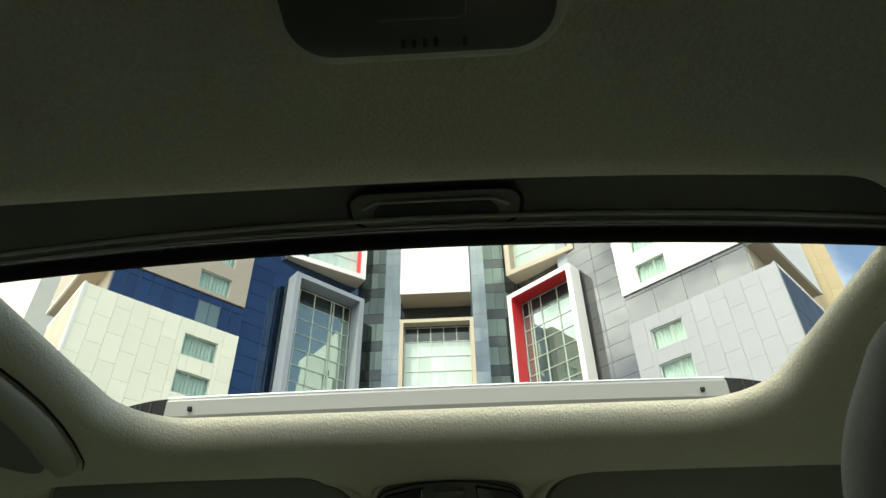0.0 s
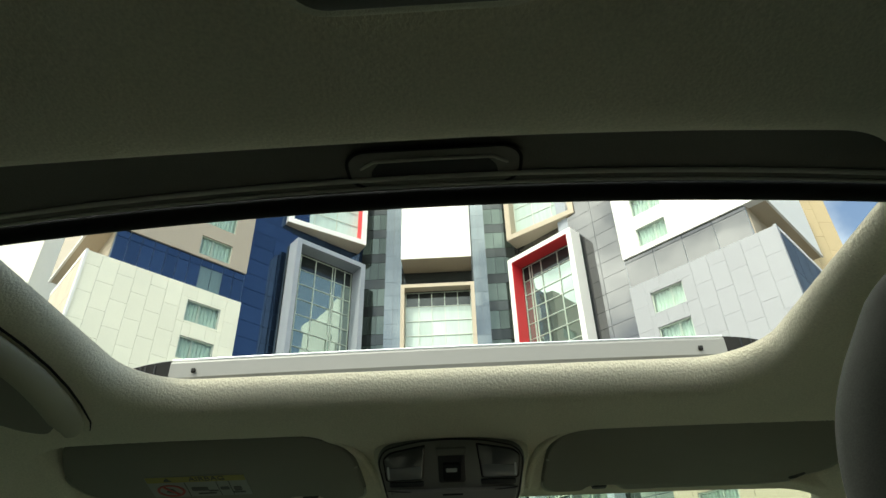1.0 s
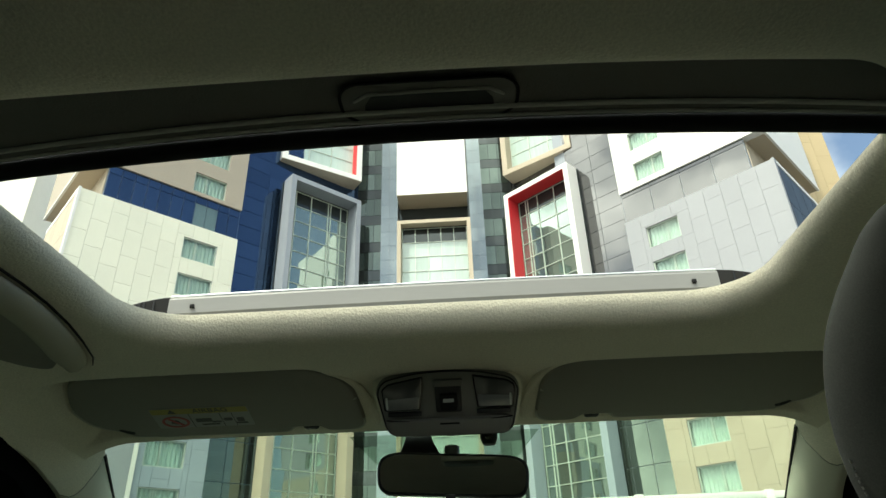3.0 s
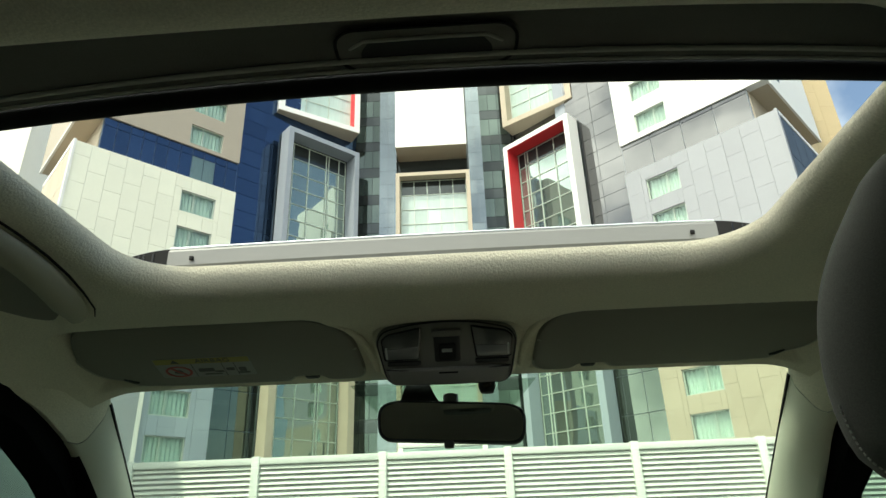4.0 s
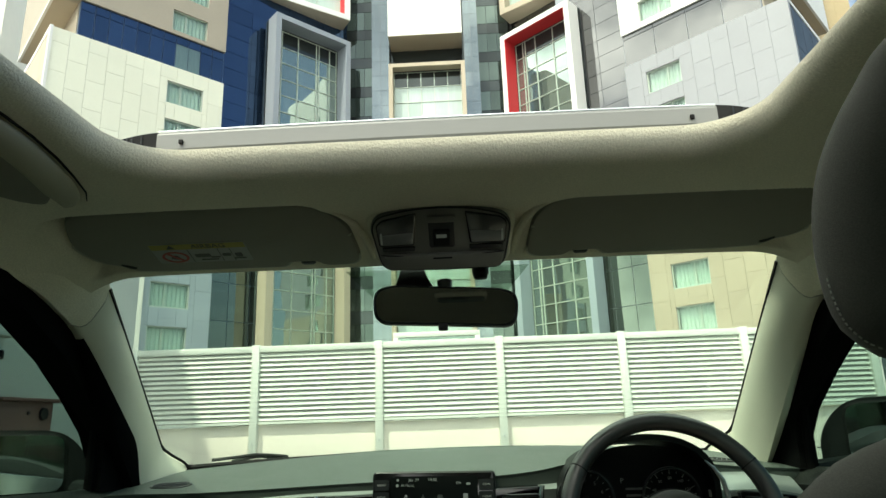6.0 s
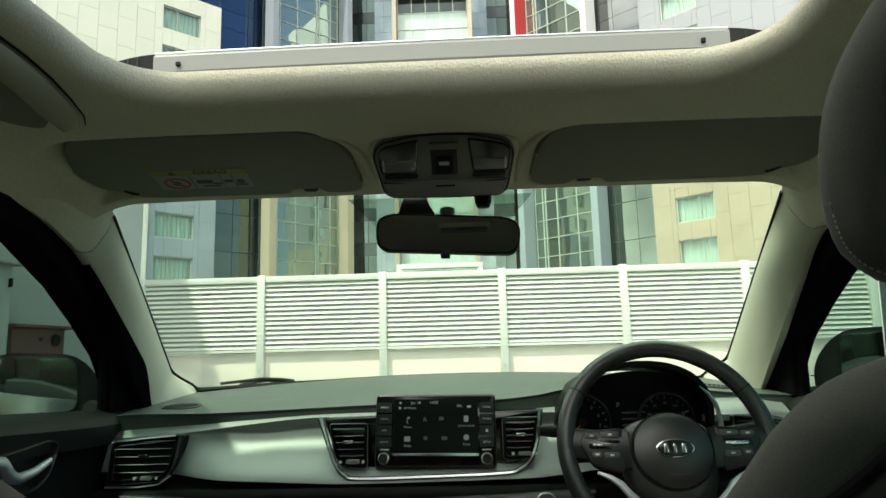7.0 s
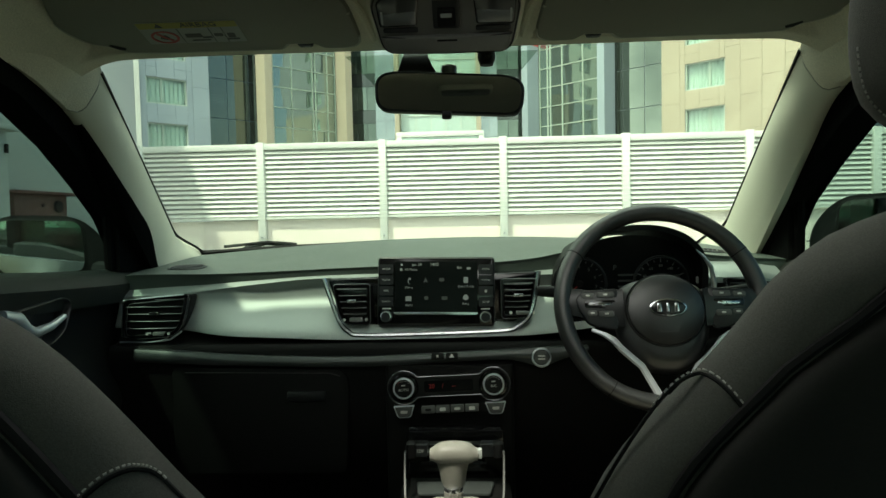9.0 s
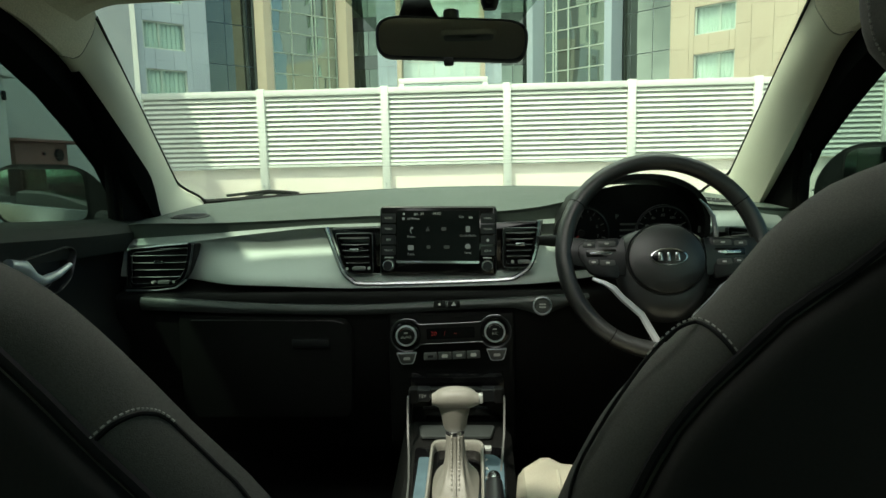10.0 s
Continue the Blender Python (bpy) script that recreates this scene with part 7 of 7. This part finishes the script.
GS_LEATHER = mat("grey_leather", (0.25, 0.242, 0.212), 0.45, grain=0.08, scale=300, bump=0.25, bscale=500, stain=0.10, sscale=25)
kn = []
for i in range(17):
    t = i / 16
    x = lerp(-0.040, 0.036, t)
    e = max(0.30, (1 - abs(2 * t - 1) ** 3.5)) ** 0.5
    cz = 0.655 - 0.004 * (2 * t - 1) ** 2
    kn.append([Vector((x, 0.985 + 0.019 * e * math.cos(2 * math.pi * k / 18), cz + 0.0175 * e * math.sin(2 * math.pi * k / 18))) for k in range(18)])
under(part("knob", loft(kn), GS_LEATHER), gs)
neck = [[Vector((-0.004 + w * math.cos(2 * math.pi * k / 18), y + d * math.sin(2 * math.pi * k / 18), z)) for k in range(18)] for w, d, y, z in ((0.034, 0.014, 0.985, 0.652), (0.026, 0.014, 0.987, 0.638), (0.0215, 0.013, 0.990, 0.620), (0.0190, 0.012, 0.992, 0.603), (0.0160, 0.011, 0.993, 0.597))]
under(part("neck", loft(neck), GS_LEATHER), gs)
under(part("collar", lathe([(0.0135, -0.004), (0.0155, -0.003), (0.0155, 0.003), (0.0135, 0.004)], Matrix.Translation((-0.004, 0.992, 0.594)), 24), CHROME), gs)
under(part("release_button", box(0.035, 0.043, 0.978, 0.992, 0.645, 0.661, r=0.003), CLEAR_LENS, None, "pale release button"), gs)
bt = []
for i in range(25):
    t = i / 24
    z = lerp(0.590, 0.497, t ** 0.8)
    w = lerp(0.0150, 0.043, t ** 2.6)
    d = lerp(0.013, 0.100, t ** 2.8)
    ring = []
    for k in range(56):
        a = 2 * math.pi * k / 56
        f = 1 + 0.10 * math.sin(4 * a + 1.2) * t * (1 - t) * 3.5 + 0.05 * math.sin(9 * a + 6 * t) * t * (1 - t) * 3
        cx = math.copysign(abs(math.cos(a)) ** 0.7, math.cos(a))
        sy = math.copysign(abs(math.sin(a)) ** 0.7, math.sin(a))
        y = 0.990 - 0.012 * t + d * f * sy
        ring.append(Vector((-0.004 + w * f * cx, y, z + (y - 0.98) * 0.125 * t + 0.004 * math.sin(5 * a) * t * (1 - t) * 4)))
    bt.append(ring)
under(part("boot", loft(bt), GS_LEATHER, None, "creased leather boot"), gs)
bm_ = on_con(-0.004, 0.985, 0.003)
under(part("boot_frame", frame_ring(rrect(0.096, 0.235, 0.018, 6), 0.014, bm_, 0.016), GS_LEATHER, None, "padded leather boot surround"), gs)
for sx_ in (-0.0095, 0.0025):
    for k in range(13):
        t = k / 13 * 0.72
        z = lerp(0.590, 0.497, t ** 0.8)
        dd = lerp(0.013, 0.100, t ** 2.8)
        yy = 0.990 - 0.012 * t - dd * 1.0
        z += (yy - 0.98) * 0.125 * t
        under(part("stitch", box(sx_ - 0.0008, sx_ + 0.0008, yy - 0.0030, yy + 0.001, z - 0.0018, z + 0.0018), THREAD), gs)
under(part("boot_seam", tube([(-0.0035, 0.990 - 0.012 * t - lerp(0.013, 0.100, t ** 2.8) - 0.001, lerp(0.590, 0.497, t ** 0.8) + (0.01 - lerp(0.013, 0.100, t ** 2.8)) * 0.125 * t) for t in [k / 14 * 0.85 for k in range(15)]], 0.0022, 6), GS_LEATHER), gs)
hb = thing("handbrake_lever", "dark handbrake lever with a silver button", "handbrake", at=(0.058, 0.80, 0.47))
under(part("grip", tube([(0.062, 0.70, 0.468), (0.060, 0.80, 0.500), (0.058, 0.93, 0.535)], [0.017, 0.016, 0.0135], 16), SATIN), hb)
under(part("button", tube([(0.058, 0.93, 0.535), (0.058, 0.946, 0.5395), (0.058, 0.950, 0.541)], [0.0115, 0.0105, 0.008], 16), CHROME), hb)

# ---- front seats ----
DRIVER_W = [(0.40, 0.250), (0.60, 0.275), (0.75, 0.286), (0.80, 0.280), (0.8285, 0.268), (0.858, 0.253), (0.88, 0.238), (0.90, 0.220), (0.9185, 0.202), (0.937, 0.185), (0.959, 0.167), (0.981, 0.150), (0.994, 0.136), (1.009, 0.116), (1.019, 0.094), (1.027, 0.068), (1.032, 0.035)]
PASSENGER_W = [(0.40, 0.260), (0.60, 0.290), (0.75, 0.305), (0.80, 0.300), (0.834, 0.283), (0.850, 0.270), (0.878, 0.243), (0.895, 0.228), (0.912, 0.213), (0.927, 0.199), (0.942, 0.184), (0.954, 0.169), (0.964, 0.154), (0.972, 0.139), (0.982, 0.115), (0.990, 0.088), (0.996, 0.055), (0.999, 0.028)]


def front_seat(cx, y0, dz, label, headrest, seam_xz, reach, widths):
    s = thing("front_seat", label, "seat", "front seats", at=(cx, y0 + 0.2, 0.3 + dz))
    top = widths[-1][0]
    def section(z):
        w = curve_at(widths, z)
        th = lerp(0.075, 0.045, smooth(0.6, 1.02, z)) * (1 - 0.55 * smooth(top - 0.045, top, z))
        yc = y0 + 0.03 - 0.03 * (z - 0.8)
        return w, th, yc
    rings = []
    zs = [0.42, 0.5, 0.6, 0.68, 0.75, 0.80] + [lerp(0.80, top - 0.001, 1 - (1 - k / 18) ** 1.6) for k in range(1, 19)]
    for z in zs:
        w, th, yc = section(z)
        ring = []
        for k in range(56):
            a = 2 * math.pi * k / 56
            c, q = math.cos(a), math.sin(a)
            ring.append(Vector((cx + w * (1 - 0.38 * max(0.0, q)) * math.copysign(abs(c) ** 0.55, c), yc + th * math.copysign(abs(q) ** 0.75, q), z + dz)))
        rings.append(ring)
    under(part("backrest", loft(rings), FABRIC, None, "dark woven backrest"), s)
    # rear map-pocket panel, a little proud
    rings = []
    def inset(z):
        return 0.031 + 0.018 * smooth(0.93, 0.98, z)
    for z in [0.45, 0.55, 0.65, 0.75, 0.80] + [lerp(0.80, top - 0.036, k / 9) for k in range(1, 10)]:
        w, th, yc = section(z)
        w2 = max(0.03, w - inset(z) - 0.006)
        ring = []
        for k in range(40):
            a = 2 * math.pi * k / 40
            c, q = math.cos(a), math.sin(a)
            ring.append(Vector((cx + w2 * math.copysign(abs(c) ** 0.5, c), yc - th * 0.72 + 0.024 * math.copysign(abs(q) ** 0.6, q), z + dz)))
        rings.append(ring)
    under(part("back_panel", loft(rings), BACK_FABRIC, None, "plain back panel in a darker fabric"), s)
    # piping along the bolster and a short stitched yoke
    for sgn in (-1, 1):
        pth = []
        for i in range(40):
            z = lerp(0.46, top - 0.028, i / 39)
            w, th, yc = section(z)
            wp_ = w - inset(z)
            cc = (max(wp_, 0.004) / w) ** (1 / 0.55)
            pth.append((cx + sgn * wp_, yc - th * (1 - cc * cc) ** 0.375 - 0.001, z + dz))
        under(part("piping", tube(pth, 0.0032, 6), RUBBER), s)
        yoke = []
        for i in range(31):
            t = i / 30 * (len(seam_xz) - 1)
            k = min(int(t), len(seam_xz) - 2)
            p0, p1, p2, p3 = [Vector(seam_xz[min(max(q, 0), len(seam_xz) - 1)]) for q in (k - 1, k, k + 1, k + 2)]
            t -= k
            q = 0.5 * (2 * p1 + (p2 - p0) * t + (2 * p0 - 5 * p1 + 4 * p2 - p3) * t * t + (3 * p1 - p0 - 3 * p2 + p3) * t ** 3)
            w, th, yc = section(q.y)
            cc = min(0.995, q.x / w) ** (1 / 0.55)
            yoke.append(Vector((cx + sgn * q.x, yc - th * (1 - cc * cc) ** 0.375 - 0.0006, q.y + dz)))
        under(part("seam", tube(yoke, 0.0013, 6), RUBBER), s)
        for i in range(13, 30):
            p, q = yoke[i].lerp(yoke[i + 1], 0.15), yoke[i].lerp(yoke[i + 1], 0.72)
            o = Vector((0, -0.0012, 0.0030))
            under(part("stitch", tube([p + o, q + o], 0.0006, 5), THREAD), s)
    # cushion
    cr = []
    for i in range(13):
        t = i / 12
        y = lerp(y0 + 0.06, y0 + reach, t)
        h = 0.562 + 0.036 * t - 0.04 * smooth(0.9, 1.0, t)
        ring = []
        for k in range(32):
            a = 2 * math.pi * k / 32
            c, q = math.cos(a), math.sin(a)
            e = 1 - 0.25 * smooth(0.85, 1.0, t)
            bol = 0.030 * smooth(0.6, 0.95, abs(c)) if q > 0 else 0
            ring.append(Vector((cx + 0.282 * e * math.copysign(abs(c) ** 0.5, c), y, h - 0.07 + 0.07 * e * math.copysign(abs(q) ** 0.5, q) + bol + dz * 0.3)))
        cr.append(ring)
    under(part("cushion", loft(cr), FABRIC_LIGHT, None, "beige cloth seat cushion"), s)
    for sgn in (-1, 1):
        sp = [(cx + sgn * (0.232 - 0.010 * i / 8), lerp(y0 + 0.10, y0 + reach * 0.86, i / 8), 0.563 + 0.026 * i / 8 + dz * 0.3) for i in range(9)]
        under(part("cushion_seam", tube(sp, 0.0022, 6), LEATHERETTE), s)
    # headrest on two posts
    for dx in (-0.06, 0.06):
        under(part("headrest_post", tube([(cx + dx, y0 + 0.04, 0.99 + dz), (cx + dx, y0 + 0.035, 1.10 + dz)], 0.006, 8), CHROME), s)
    hr = []
    HR_W = [(1.062, 0.046), (1.068, 0.060), (1.074, 0.069), (1.080, 0.0775), (1.085, 0.084), (1.093, 0.091), (1.105, 0.0956), (1.120, 0.098), (1.139, 0.0989), (1.157, 0.0978), (1.177, 0.0945), (1.199, 0.0883), (1.216, 0.081), (1.239, 0.068), (1.2655, 0.050), (1.290, 0.0325), (1.308, 0.014)]
    def hr_point(z, a):
        w = curve_at(HR_W, z)
        th = 0.055 * (w / 0.099) ** 0.6
        return Vector((cx + headrest + w * (1 - 0.25 * max(0.0, math.sin(a))) * math.copysign(abs(math.cos(a)) ** 0.75, math.cos(a)), y0 + 0.03 + th * math.copysign(abs(math.sin(a)) ** 0.9, math.sin(a)), z + dz))
    for i in range(25):
        z = lerp(1.062, 1.308, i / 24)
        hr.append([hr_point(z, 2 * math.pi * k / 44) for k in range(44)])
    under(part("headrest", loft(hr), FABRIC, None, "dark padded headrest with pale stitching"), s)
    for i in range(24):
        def trace(k):
            f = k / 23
            return hr_point(lerp(1.066, 1.122, f ** 1.7), math.pi * lerp(1.16, 1.035, min(1.0, 2.2 * f)))
        p, q = trace(i), trace(i + 0.55)
        o = Vector((-0.001, -0.001, 0))
        under(part("stitch", tube([p + o, q + o], 0.0006, 5), THREAD), s)
    return s


front_seat(0.370, 0.37, 0.0, "dark fabric driver seat with pale stitching", 0.0, [(0.281, 0.780), (0.270, 0.826), (0.252, 0.862), (0.234, 0.891), (0.219, 0.911), (0.206, 0.9225), (0.194, 0.926), (0.186, 0.920), (0.178, 0.908)], 0.575, DRIVER_W)
front_seat(-0.362, 0.285, 0.010, "dark fabric passenger seat set further back", -0.018, [(0.2800, 0.8360), (0.2690, 0.8496), (0.2571, 0.8621), (0.2432, 0.8766), (0.2335, 0.8870), (0.2279, 0.8915), (0.2221, 0.8933), (0.2145, 0.8908), (0.2064, 0.8835)], 0.45, PASSENGER_W)

# ---- outside mirrors and wiper ----


def side_mirror(sgn, label):
    c = Vector((-0.985, 1.495, 0.976)) if sgn < 0 else Vector((0.943, 1.495, 0.986))
    m0 = thing("side_mirror", label, "side mirror", "side mirrors", at=c)
    outline = rounded([(-0.118, -0.068), (-0.119, -0.010), (-0.092, 0.040), (-0.050, 0.074), (0.100, 0.080), (0.130, 0.010), (0.100, -0.072)], [0.016, 0.05, 0.05, 0.03, 0.04, 0.06, 0.04])
    head = Matrix.Translation(c) @ Matrix.Rotation(radians(-sgn * (24.5 if sgn < 0 else 20.0)), 4, "Z")
    rings = []
    for i in range(13):
        t = i / 12
        k = 1.0 - 0.55 * t ** 2.4
        rings.append([head @ Vector((sgn * (x * k * 1.05 + 0.004 * t), lerp(-0.030, 0.095, t), z * k)) for x, z in outline])
    under(part("shell", loft(rings), BLACK, None, "glossy dark mirror shell"), m0)
    mp = head @ Matrix.Translation((sgn * 0.026, -0.0300, 0)) @ Matrix.Rotation(radians(90), 4, "X")
    fo = rounded([(sgn * -0.096, 0.066), (sgn * 0.085, 0.072), (sgn * 0.104, 0.0), (sgn * 0.080, -0.064), (sgn * -0.102, -0.064)], 0.030)
    if sgn < 0:
        fo = fo[::-1]
    under(part("rim", slab(fo, mp, 0.003, 0.001), BLACK), m0)
    under(part("mirror_glass", slab([(x * 0.955, y * 0.94) for x, y in fo], mp, 0.0045), MIRROR_DIM, None, "clear mirror glass"), m0)
    under(part("indicator_line", tube([head @ Vector((sgn * -0.1245, -0.028, -0.030)), head @ Vector((sgn * -0.1255, 0.015, -0.032))], 0.002, 6), GUNMETAL), m0)
    under(part("foot", tube([(sgn * 0.76 - 0.015, 1.43, 0.915), (sgn * 0.86, 1.47, 0.922)], 0.02, 8), BLACK), m0)


side_mirror(-1, "dark outside mirror on the passenger door")
side_mirror(1, "dark outside mirror on the driver door")
wp = thing("windshield_wiper", "black wiper resting at the foot of the windshield", "wiper", at=(-0.45, 1.79, 0.955))
under(part("arm", tube([(-0.64, 1.838, 0.950), (-0.57, 1.836, 0.964), (-0.50, 1.838, 0.958)], 0.006, 6), RUBBER), wp)
under(part("blade", tube([(-0.69, 1.820, 0.957), (-0.62, 1.820, 0.963), (-0.568, 1.820, 0.968), (-0.52, 1.820, 0.965), (-0.477, 1.820, 0.960)], 0.005, 6), RUBBER), wp)
